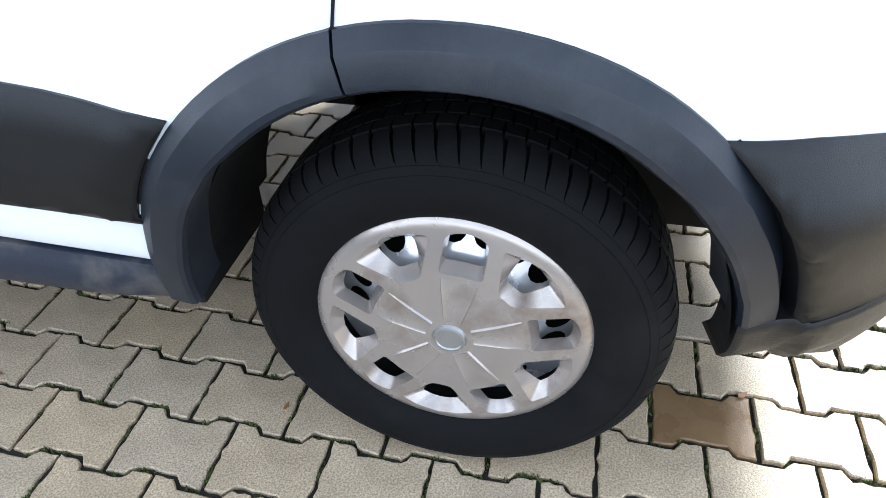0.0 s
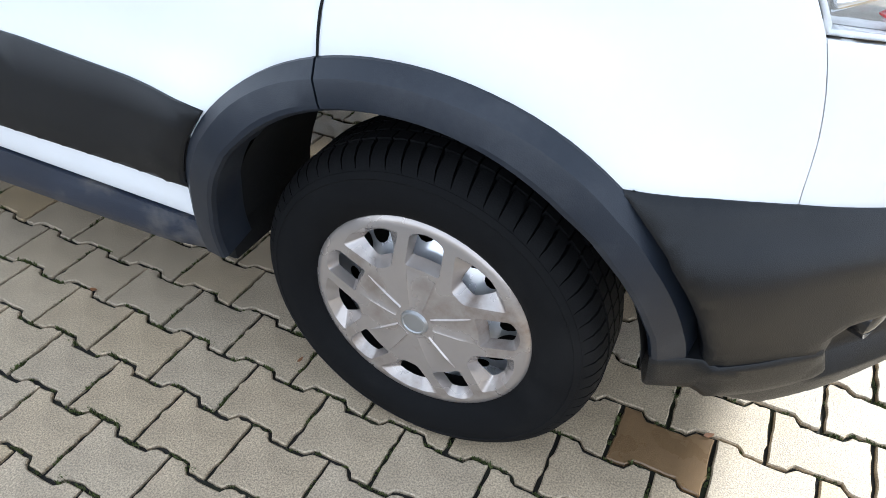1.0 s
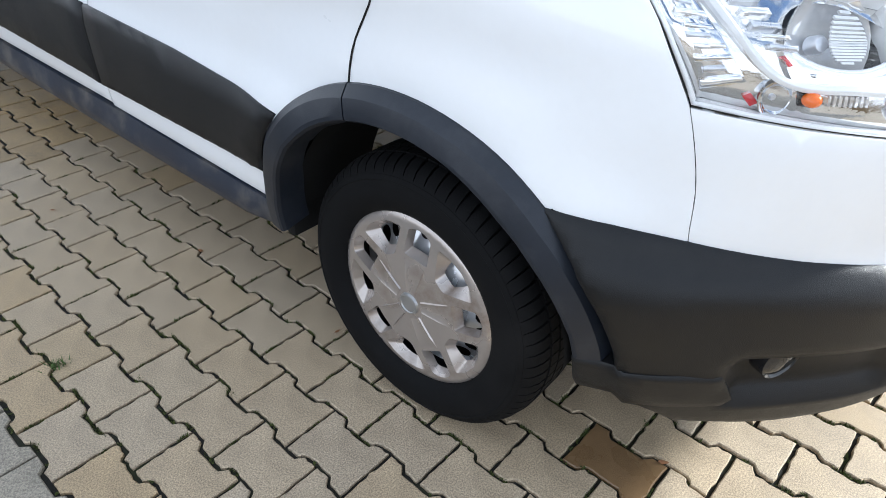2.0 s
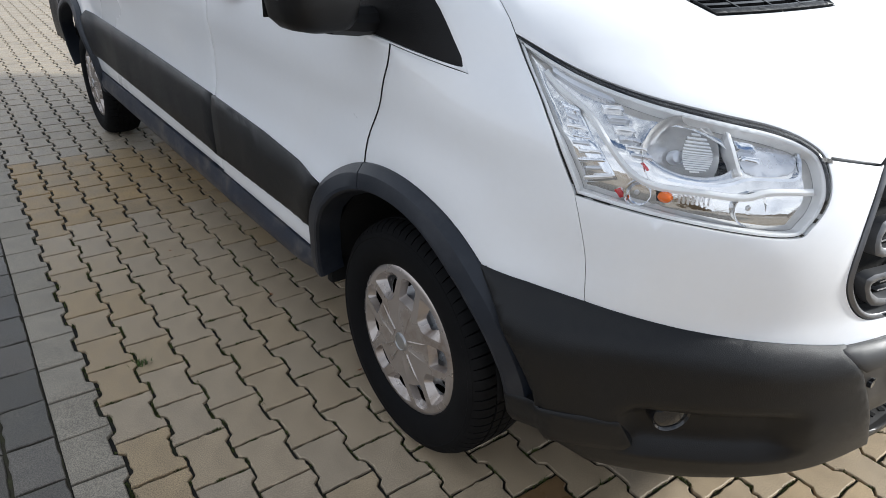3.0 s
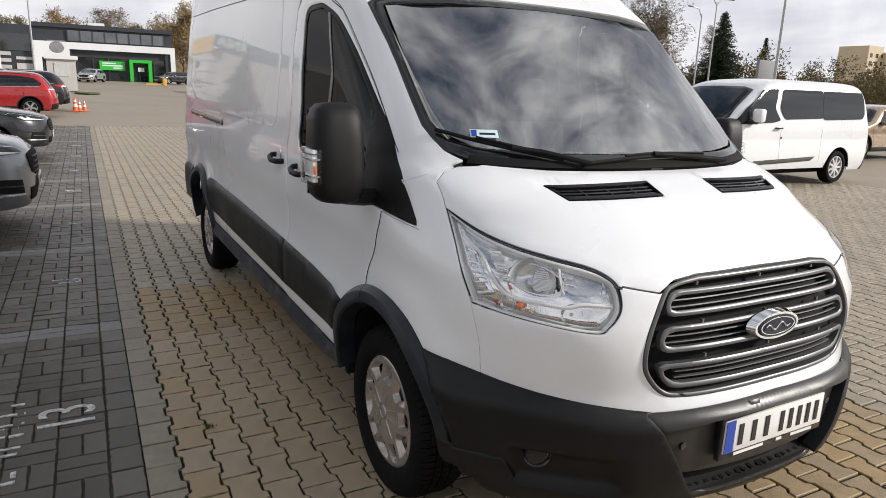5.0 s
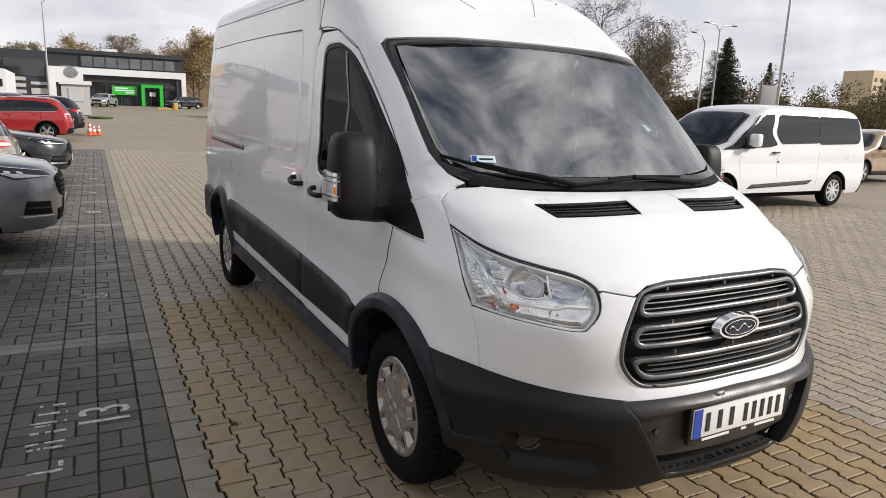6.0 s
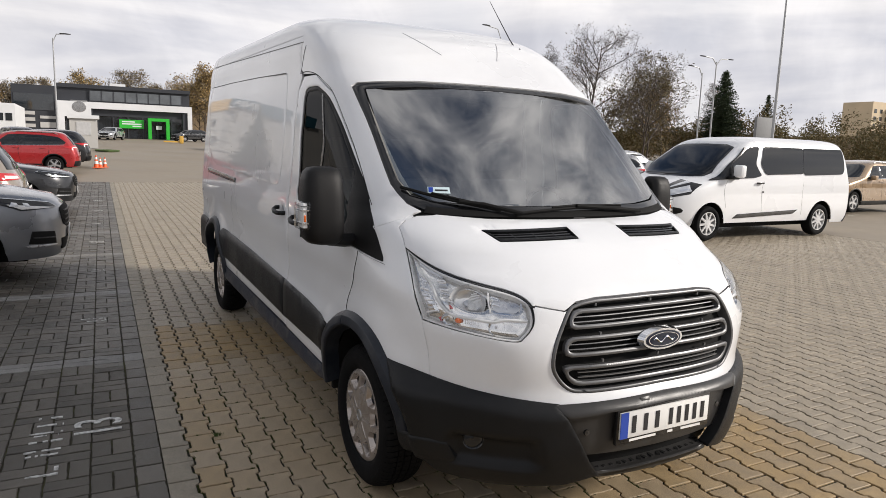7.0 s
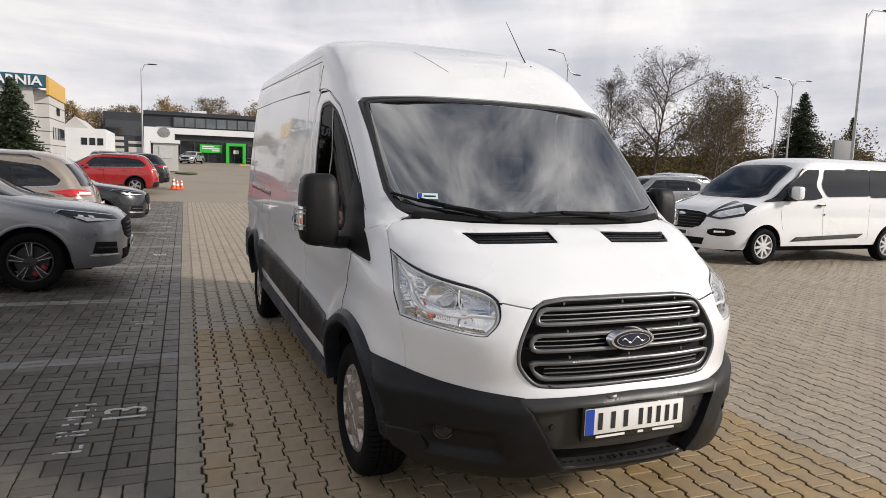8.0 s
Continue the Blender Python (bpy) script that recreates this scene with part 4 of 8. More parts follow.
# cab roof with the screen pillars, and the roof
cab = ([bside(-1.34, 2.28), side(-1.30, 2.12), side(-1.215, 2.075)] + [side(x, z + .004) for x, z in DOOR_TOP] + [side(.06, 1.282), q3((.150, -.86, 1.334)), q3((.145, -.80, 1.355)), q3((.15, -.77, 1.364))]
       + WS_SIDE[::-1] + WS_TOP[::-1])
cab_roof = cab + mirrored(cab) + [(q, 2.30) for q in np.linspace(-bside(-1.36, 2.30)[0], bside(-1.36, 2.30)[0], 40)]
VB.panel("cab_roof", cab_roof, WHITE, van, "white cab roof and screen pillars", step=0.04, gap=0.0006, lip=0.0)
VB.loft("roof", 2.2996, WHITE, van, "high white roof")
for y in (-.52, 0, .52):
    rib = bmesh.new()
    add_box(rib, -4.4, -1.9, y - .03, y + .03, 2.45 if y else 2.50, 2.517 if y else 2.546)
    part("roof_rib", rib, WHITE, van, bevel=0.01)
for sgn in (1, -1):
    run = [VB.point(*front(sgn * y, z), .0005) for y, z in zip(np.linspace(-.20, -.345, 12), np.linspace(2.195, 2.335, 12))]
    part("roof_groove", tube(run, .0022, 6), SEAM_PALE, van, "thin roof groove")
    line = [side(x, z) for x, z in ((-4.45, 2.180), (-3.4, 2.165), (-2.4, 2.140), (-1.62, 2.112))]
    VB.panel("panel_groove", [(sgn * q, z) for q, z in line + [(q, z - .007) for q, z in line[::-1]]], SEAM_GREY, van, "thin pressed line", off=0.0085, thick=0.003, gap=0, lip=0, step=0.08)
for sgn in (1, -1):
    VB.panel("side_groove", [(sgn * q, z) for q, z in [bside(x, 2.236 - .0165 * x) for x in np.linspace(-1.30, -4.45, 24)] + [bside(x, 2.231 - .0165 * x) for x in np.linspace(-4.45, -1.30, 24)]], SEAM_GREY, van, "thin gutter line", off=0.001, thick=0.002, gap=0, lip=0, step=0.04)
for sgn in (1, -1):
    mir = sgn < 0
    VB.panel("door_gap", thin_line([side(x, z) for x, z in ((-1.29, 2.085), (-1.15, 2.085), (-.97, 2.058), (-.82, 2.005), (-.684, 1.941), (-.50, 1.790), (-.31, 1.625), (-.116, 1.437), (-.05, 1.375))], .0026), MATT_BLACK, van, "dark gap above the cab door", off=0.0012, thick=0.002, gap=0, lip=0, step=0.04, mirror=mir)
    VB.panel("roof_joint", thin_line([side(-1.285, 2.085), side(-1.27, 2.15), side(-1.235, 2.25)], .0022), SEAM_GREY, van, "thin joint behind the cab", off=0.0012, thick=0.002, gap=0, lip=0, step=0.04, mirror=mir)
    VB.panel("joint_filler", thin_line([side(.05, 1.287), side(.07, 1.280), q3((.154, -.86, 1.331)), q3((.152, -.82, 1.344))], .0045), WHITE, van, "white joint filler", off=-0.0012, thick=0.0, gap=0, lip=0, step=0.03, mirror=mir)
rear = [VB.rear(y, z) for y, z in ((-.86, .47), (-.86, 1.2), (-.84, 2.0), (-.72, 2.27), (-.3, 2.29))]
for sgn in (1, -1):
    VB.panel("rear_door", [(sgn * q, z) for q, z in rear + [(VB.H * 2 + VB.K, 2.29), (VB.H * 2 + VB.K, .47)]], WHITE, van, "white rear door", step=0.08)
    VB.panel("tail_lamp", [(sgn * q, z) for q, z in (VB.rear(-.975, 1.0), VB.rear(-.89, 1.0), VB.rear(-.88, 1.6), VB.rear(-.945, 1.6))], RED, van, "upright red tail lamp", off=0.006, step=0.06)
part("rear_bumper", box(-4.80, -4.68, -.93, .93, .40, .56), BLACK_TRIM, van, bevel=0.02)

# nose: white panel, grille, lamps
GR = [q3(p) for p in [(.851, -.449, 1.021), (.876, -.515, .915), (.884, -.537, .82), (.890, -.515, .757), (.908, -.452, .70), (.930, -.36, .690)]]
GR_TOP = [q3((.847, -.3, 1.063)), q3((.843, -.395, 1.05))]
nose_right = [q3((.85, -.457, 1.019)), q3((.808, -.575, 1.040))] + LAMP_NOSE + [q3((.561, -.9265, .708)), q3((.70, -.80, .68)), q3((.80, -.685, .662)), q3((.902, -.50, .645)), q3((.94, -.32, .65))]
GRF = flowing(GR_TOP + GR, 6)
nose = nose_right + [(0, .650)] + mirrored(nose_right) + [(-q, z) for q, z in GRF[12:]] + [(0, .692)] + GRF[12:][::-1]
VB.panel("front_panel", nose, WHITE, van, "white front panel round the grille", step=0.03, gap=0.0006, lip=0.001)
grille_outline = both([(0, 1.064)] + GRF + [(0, .693)])
grille = tagged(new("grille"), "dark grille with satin loop bars")
grille.parent = van
g_in = inset_outline(resample(grille_outline, 0.03), 0.016)
VB.panel("grille_frame", grille_outline, GRILLE_BAR, grille, off=0.006, thick=0.05, holes=[g_in], gap=0.002, step=0.03, lip=0.006)
VB.panel("grille_backing", grille_outline, MATT_BLACK, grille, off=-0.045, thick=0, gap=-0.003, step=0.06)
for z0, z1, y0, y1 in ((.950, 1.028, .455, .425), (.842, .922, .485, .470), (.722, .806, .445, .495)):
    def loop(d):
        return round_corners([front(y, z) for y, z in ((-y1 + d, z1 - d), (0, z1 - d), (y1 - d, z1 - d), (y0 - d, z0 + d), (0, z0 + d), (-y0 + d, z0 + d))], .030)
    VB.panel("loop_bar", loop(0), GRILLE_BAR, grille, off=0.002, thick=0.025, holes=[loop(.0165)], gap=0, step=0.012, lip=0.004)
    zm = (z0 + z1) / 2
    for dz in (-.0105, .0095):
        s = [front(y, zm + dz + h) for y, h in [(-y0 + .03, .0020), (0, .0020), (y0 - .03, .0020), (y0 - .03, -.0020), (0, -.0020), (-y0 + .03, -.0020)]]
        VB.panel("slat", s, SLAT, grille, off=-0.014, thick=0.012, gap=0, step=0.04, lip=0.001)
for zz in (1.038, .925, .818):
    for yy in (-.30, .0, .30):
        p = VB.point(*front(yy, zz), -0.012)
        part("clip", box(p.x - .008, p.x + .002, yy - .004, yy + .004, zz - .006, zz + .006), GRILLE_BAR, grille)
badge = tagged(new("badge"), "oval chrome-rimmed badge")
badge.parent = van
for nm, sx, sz, x0, x1, mt in (("badge_rim", .125, .052, .925, .952, CHROME), ("badge_face", .110, .042, .945, .9545, EMBLEM)):
    bm = bmesh.new()
    r0 = [bm.verts.new((x0, sx * math.cos(a), .885 + sz * math.sin(a))) for a in np.linspace(0, 2 * math.pi, 49)[:-1]]
    r1 = [bm.verts.new((x1, .90 * sx * math.cos(a), .885 + .88 * sz * math.sin(a))) for a in np.linspace(0, 2 * math.pi, 49)[:-1]]
    for i in range(48):
        bm.faces.new((r0[i], r0[(i + 1) % 48], r1[(i + 1) % 48], r1[i]))
    bm.faces.new(r1)
    part(nm, bm, mt, badge, angle=50)
script = lathe([(1.0, .0), (1.0, .0015), (.94, .0015), (.94, .0)], "x", 48, closed=True)
bmesh.ops.transform(script, matrix=Matrix.Translation((.9545, 0, .885)) @ Matrix.Diagonal((1, .088, .030, 1)), verts=script.verts)
part("badge_line", script, CHROME, badge, "thin chrome oval line")
part("badge_bar", tube([(.9555, y, .885 + .010 * math.sin(y * 95) + .06 * y) for y in np.linspace(-.062, .062, 28)], .0032, 6), CHROME, badge, "wavy chrome stroke")

for sgn in (1, -1):
    mir = sgn < 0
    lamp = tagged(new("headlight"), "clear headlight with chrome reflectors and an orange bulb")
    lamp.parent = van
    edge_w = np.interp(range(len(LAMP_EDGE)), (0, 3, 37, 46, len(LAMP_EDGE) - 20, len(LAMP_EDGE)), (.004, .0065, .0065, .0012, .0012, .0022))
    m_in = inset_outline(LAMP_EDGE, edge_w)
    VB.panel("lamp_seal", LAMP_EDGE, BLACK_TRIM, lamp, "dark seal", off=-0.004, thick=0.03, holes=[m_in], gap=0.0006, step=0.025, lip=0.0, mirror=mir)
    lens = VB.panel("lamp_lens", m_in, LENS, lamp, "clear lens", off=0.003, thick=0.0, gap=0, step=0.03, mirror=mir)
    lens.visible_shadow = False
    rim_in = inset_outline(resample(m_in, 0.015), 0.0085)
    VB.panel("lamp_rim", m_in, LAMP_WHITE, lamp, "pale inner rim", off=-0.007, thick=0.022, holes=[rim_in], gap=0.0005, step=0.02, lip=0.003, mirror=mir)
    VB.panel("lamp_housing", LAMP_EDGE, LAMP_GREY, lamp, off=-0.085, thick=0, gap=-0.012, step=0.04, mirror=mir)
    VB.panel("corner_cap", ribbon([(.800, -.60, 1.043), (.809, -.578, 1.038)], .0035), BLACK_TRIM, lamp, off=0.0006, thick=0.004, gap=0, step=0.02, lip=0, mirror=mir)
    # face of the housing, open round the main bowl
    bq, bz = q3((.646, -.785, 1.057))
    bowl_hole = [(bq + .074 * math.cos(a), bz + .045 * math.sin(a)) for a in np.linspace(0, 2 * math.pi, 33)[:-1]]
    VB.panel("lamp_mask", rim_in, LAMP_GREY, lamp, "silvered housing face", off=-0.030, thick=0.0, holes=[bowl_hole], gap=0, step=0.025, mirror=mir)
    # light guide sweeping down and along, and the thin ledge over it
    VB.panel("light_guide", ribbon([(.36, -.905, 1.165), (.401, -.896, 1.138), (.478, -.887, 1.101), (.544, -.893, 1.045), (.591, -.881, 1.003), (.636, -.856, .985), (.692, -.808, .983), (.75, -.742, .978), (.782, -.70, .989), (.822, -.612, .987)], .0068),
             LAMP_WHITE, lamp, "pale sweeping light guide", off=-0.014, thick=0.03, gap=0, step=0.02, lip=0.005, mirror=mir)
    VB.panel("ledge", ribbon([(.645, -.842, 1.002), (.70, -.79, .998), (.725, -.76, 1.002), (.748, -.72, 1.014), (.795, -.645, 1.012), (.789, -.627, 1.034), (.77, -.618, 1.063)], .0028), CHROME, lamp, off=-0.020, thick=0.014, gap=0, step=0.02, mirror=mir)
    VB.panel("bowl_divider", ribbon([(.671, -.717, 1.090), (.70, -.73, 1.055), (.733, -.742, 1.018)], .0028), LAMP_WHITE, lamp, off=-0.012, thick=0.04, gap=0, step=0.02, mirror=mir)
    VB.panel("upper_blade", ribbon([(.362, -.886, 1.172), (.42, -.868, 1.152), (.49, -.838, 1.135)], .007), STEEL, lamp, off=-0.018, thick=0.012, gap=0, step=0.02, lip=0.003, mirror=mir)
    VB.panel("upper_blade", ribbon([(.49, -.818, 1.138), (.55, -.79, 1.126)], .003), CHROME, lamp, off=-0.018, thick=0.012, gap=0, step=0.02, mirror=mir)
    # right-hand reflector
    far_face = [q3(v) for v in [(.684, -.714, 1.084), (.758, -.626, 1.069), (.782, -.624, 1.045), (.790, -.646, 1.018), (.74, -.735, 1.02)]]
    VB.panel("reflector_face", round_corners(far_face, .02), STEEL, lamp, "satin reflector", off=-0.027, thick=0.0, gap=0, step=0.03, mirror=mir)
    VB.panel("reflector_step", ribbon([(.69, -.716, 1.075), (.715, -.69, 1.070)], .006), CHROME, lamp, off=-0.016, thick=0.012, gap=0, step=0.02, mirror=mir)
    VB.panel("reflector_step", ribbon([(.703, -.715, 1.052), (.728, -.69, 1.046)], .005), CHROME, lamp, off=-0.016, thick=0.012, gap=0, step=0.02, mirror=mir)
    # stepped chrome column at the side
    lt, lb = np.array((.408, -.905, 1.122)), np.array((.512, -.930, .966))
    rt, rb = np.array((.448, -.888, 1.112)), np.array((.566, -.896, .985))
    VB.panel("side_column", [q3(lt), q3(rt), q3(rt * .5 + rb * .5), q3(rb), q3(lb)], CHROME, lamp, "stepped chrome column", off=-0.027, thick=0.0, gap=0, step=0.02, mirror=mir)
    for k in range(9):
        t0, t1 = (k + .15) / 9, (k + .62) / 9
        e0, e1 = .06 + .10 * (k % 2), .94 - .25 * ((k * 7) % 3 == 1)
        quad = [lt + (lb - lt) * t0, rt + (rb - rt) * t0, rt + (rb - rt) * t1, lt + (lb - lt) * t1]
        a, b, c, d = quad
        cut = [a + (b - a) * e0, a + (b - a) * e1, d + (c - d) * e1, d + (c - d) * e0]
        VB.panel("column_step", [q3(v) for v in cut], (CHROME, LAMP_IN, STEEL)[(k * 5) % 3], lamp, off=-0.017 - .004 * (k % 2), thick=0.012, gap=0, step=0.03, lip=0.002, mirror=mir)
    # inner column beside the light guide
    for k in range(6):
        t = k / 6
        a = np.array((.488, -.868, 1.118)) * (1 - t) + np.array((.588, -.868, 1.025)) * t
        VB.panel("inner_step", ribbon([a, a + np.array((.034, .022, .002 - .004 * t))], .0035), (LAMP_IN, STEEL)[k % 2], lamp, off=-0.018, thick=0.012, gap=0, step=0.02, mirror=mir)
    # bowls: (place, radius, depth of the rim, squash)
    for (x, y, z, r, sink) in ((.634, -.797, 1.056, .077, -.040), (.608, -.880, .966, .026, -.022), (.765, -.730, .957, .034, -.024)):
        q, zz = q3((x, y, z))
        p, nn = VB.point(q * sgn, zz, sink), VB.normal(q * sgn, zz)
        ax = (nn * 0.9 + Vector((.35, 0, -.1))).normalized()
        rot = ax.to_track_quat("Z", "Y").to_matrix().to_4x4()
        bowl = lathe([(r * .2, -r * .52), (r * .45, -r * .46), (r * .7, -r * .33), (r * .88, -r * .17), (r * 1.0, 0.0)], "z", 36)
        bmesh.ops.delete(bowl, geom=[f for f in bowl.faces if len(f.verts) > 8 and f.calc_center_median().z > -r * .05], context="FACES")
        bmesh.ops.transform(bowl, matrix=Matrix.Translation(p) @ rot, verts=bowl.verts)
        b = part("reflector_bowl", bowl, LAMP_BOWL if r > .05 else CHROME, lamp, angle=60)
        cap = lathe([(0.0, -r * .12), (r * .14, -r * .14), (r * .18, -r * .20), (r * .18, -r * .42)], "z", 16)
        bmesh.ops.transform(cap, matrix=Matrix.Translation(p) @ rot, verts=cap.verts)
        part("bulb_shield", cap, STEEL, b)
    # fluted part of the main bowl
    fa, fb = np.array((.615, -.790, 1.094)), np.array((.660, -.735, 1.090))
    fc, fd = np.array((.640, -.825, 1.022)), np.array((.700, -.775, 1.022))
    for k in range(16):
        t = k / 15
        cut = .30 + .70 * math.sqrt(max(0.0, 1 - (2 * t - 1) ** 2))
        fm, f0, f1 = (fa + fb) / 2 * (1 - t) + (fc + fd) / 2 * t, fa + (fc - fa) * t, fb + (fd - fb) * t
        VB.panel("flute", ribbon([fm + (f0 - fm) * cut * .6, fm, fm + (f1 - fm) * cut], .0016), LAMP_WHITE, lamp, off=-0.028 - .010 * math.sin(math.pi * t), thick=0.004, gap=0, step=0.03, lip=0.001, mirror=mir)
    # red spots that imitate a reflection in the lamp by colour
    for c, w in (((.604, -.866, 1.022), .003), ((.578, -.899, .962), .006)):
        VB.panel("red_reflection", ribbon([np.array(c) + np.array((-.004, -.003, .006)), np.array(c) + np.array((.006, .006, -.008))], w), RED, lamp, "small red spot standing in for a reflection", off=-0.022, thick=0.008, gap=0, step=0.02, mirror=mir)
    for k in range(8):
        c = np.array((.672, -.832, .967)) * (1 - k / 7) + np.array((.714, -.790, .966)) * (k / 7)
        VB.panel("lower_rib", ribbon([c + np.array((0, 0, .008)), c - np.array((0, 0, .008))], .0019), LAMP_IN, lamp, off=-0.020, thick=0.01, gap=0, step=0.02, mirror=mir)
    q, zz = q3((.652, -.850, .968))
    ball = bmesh.new()
    bmesh.ops.create_uvsphere(ball, u_segments=16, v_segments=10, radius=.012, matrix=Matrix.Translation(VB.point(q * sgn, zz, -.020)) @ Matrix.Diagonal((1.2, 1.2, .9, 1)))
    part("indicator_bulb", ball, ORANGE, lamp, "orange bulb")
    VB.panel("bulb_holder", ribbon([(.640, -.862, .968), (.648, -.855, .967)], .011), BLACK, lamp, off=-0.024, thick=0.008, gap=0, step=0.02, mirror=mir)

# bumper: dark shell, middle coloured lighter as sunlit, plate recess, step, fog lamps
B_TOP = [q3((.31, -.99, .739)), q3((.44, -.96, .731)), q3((.562, -.925, .716)), q3((.70, -.80, .693)), q3((.80, -.685, .676)), q3((.902, -.50, .655))]
bump_right = [front(-.475, .602), front(-.510, .645)] + B_TOP[::-1] + [side(x, z) for x, z in arc(0, .385, ARCH_R + .008, 46, 8, 12)] + [q3((.52, -.93, .375)), q3((.60, -.88, .325)), q3((.76, -.74, .30)), front(-.46, .312), front(-.318, .347), front(-.375, .42)]


def bumper_bulge(x, z):
    top = np.interp(x, (.31, .44, .56, .70, .80, .90, .95), (.739, .731, .716, .693, .676, .660, .670))
    t = max(0.0, min(1.0, (top - z) / 0.058))
    near = max(0.0, min(1.0, .35 + (math.hypot(x, z - .385) - ARCH_R) / .03))
    ease = lambda a, b, v: (lambda w: w * w * (3 - 2 * w))(max(0.0, min(1.0, (v - a) / (b - a))))
    hollow = ease(.625, .665, x) * (1 - ease(.845, .885, x)) * ease(.380, .405, z) * (1 - ease(.485, .515, z))
    fuller = 0.030 * (1 - ease(.46, .78, x)) * near * t * (1 - ease(.62, .70, z))
    return 0.004 + fuller + 0.031 * t * (1.4 - .4 * t) * near * (2 - near) - 0.05 * max(0.0, 0.40 - z) - 0.038 * hollow


bumper = tagged(new("front_bumper"), "dark textured bumper, its centre coloured lighter as sunlit")
bumper.parent = van
for sgn in (1, -1):
    mir = sgn < 0
    VB.panel("bumper_corner", bump_right, BLACK_TRIM, bumper, "dark plastic bumper corner", off=bumper_bulge, thick=0.05, step=0.018, gap=0.0008, lip=0.003, mirror=mir)
    p = VB.point(*[a * b for a, b in zip(q3((.749, -.808, .485)), (sgn, 1))], 0.016)
    fl = lathe([(.006, -.022), (.030, -.014), (.040, -.002), (.044, .001), (.046, -.045)], "z", 24)
    rot = (VB.normal(q3((.749, -.808, .485))[0] * sgn, .485) + Vector((.8, 0, 0))).normalized().to_track_quat("Z", "Y").to_matrix().to_4x4()
    bmesh.ops.transform(fl, matrix=Matrix.Translation(p) @ rot, verts=fl.verts)
    f = part("fog_lamp", fl, BLACK, bumper, "small round fog lamp", angle=60)
    fg = lathe([(0.0, .008), (.02, .006), (.032, .002), (.040, -.004)], "z", 24)
    bmesh.ops.transform(fg, matrix=Matrix.Translation(p) @ rot, verts=fg.verts)
    part("fog_lens", fg, DARK_GLASS, f)
    skirt = [side(.398, .448), side(.47, .456), q3((.60, -.905, .468)), q3((.66, -.868, .466)), q3((.685, -.84, .40)), q3((.65, -.855, .335)), q3((.58, -.90, .338)), q3((.50, -.94, .352)), side(.402, .346)]
    VB.panel("side_skirt", skirt, BLACK_TRIM, bumper, "dark plastic skirt below the arch trim", off=lambda x, z: max(bumper_bulge(x, z), .046) + .006 * max(0.0, min(1.0, (.67 - x) / .12)) - .45 * max(0.0, .385 - z), thick=0.06, step=0.018, gap=0.0008, lip=0.005, mirror=mir)
    VB.panel("lower_lip", [q3((.62, -.865, .312)), q3((.76, -.74, .296)), front(-.46, .308), front(-.42, .27), q3((.76, -.72, .255)), q3((.64, -.83, .27))], MATT_BLACK, bumper, "black lower lip", off=-0.012, thick=0.03, step=0.04, mirror=mir)
mid_band = both([(0, .664), front(-.30, .658), front(-.515, .653), front(-.520, .642), front(-.472, .604), front(-.30, .620), (0, .626)])
VB.panel("bumper_band", mid_band, BUMPER_LIT, bumper, "bumper band in the lighter sunlit tone", off=lambda x, z: bumper_bulge(x, z) + .0015, thick=0.05, step=0.02, gap=0.0008, lip=0.003)
recess = both([(0, .628), front(-.30, .624), front(-.478, .606), front(-.390, .43), (0, .425)])
VB.panel("plate_recess", recess, BUMPER_LIT, bumper, "plate panel in the lighter sunlit tone", off=-0.004, thick=0.03, step=0.05, gap=-0.004)
intake = both([(0, .44), front(-.46, .445), front(-.42, .325), (0, .325)])
VB.panel("intake", intake, MATT_BLACK, bumper, "black lower intake", off=-0.05, thick=0, gap=-0.01, step=0.06)
stp = both([(0, .345), front(-.335, .350), front(-.345, .325), front(-.30, .315), (0, .305)])
VB.panel("bumper_step", stp, BUMPER_LIT, bumper, "step edge in the lighter sunlit tone", off=0.012, thick=0.10, step=0.03, lip=0.006)
shelf = bmesh.new()
for y0 in np.arange(-.33, .33, .0825):
    x0, x1 = VB.raw(*front(y0, .345)).x, VB.raw(*front(y0 + .0825, .345)).x
    vs = add_box(shelf, -.13, .010, y0, y0 + .0825, .325, .348)
    for v in vs:
        v.co.x += x0 if v.co.y < y0 + .04 else x1
bmesh.ops.remove_doubles(shelf, verts=shelf.verts, dist=1e-4)
part("shelf", shelf, BUMPER_LIT, bumper, "step under the plate in the lighter sunlit tone")
for k in range(17):
    y = -.30 + .0375 * k
    xc = VB.raw(*front(y, .345)).x
    part("grip_rib", box(-.045, .0, -.008, .008, .346, .354, pose(xc - .015, y, 0, 0, 0, (-24, 18, 0)[k % 3])), MATT_BLACK, bumper)
    part("intake_rib", box(xc - .075, xc - .060, y - .005, y + .005, .350, .425), BLACK_TRIM, bumper)
for y in (-.385, .385):
    p = VB.point(*front(y, .53), 0.0)
    part("parking_sensor", lathe([(0, p.x + .001), (.012, p.x + .0005), (.014, p.x - .01)], "x", 16, (0, y, .53)), BLACK, bumper)
VB.panel("tow_cover", [front(-.15, .652), front(-.10, .653), front(-.10, .634), front(-.15, .634)], BUMPER_LIT, bumper, off=0.024, thick=0.004, step=0.03)

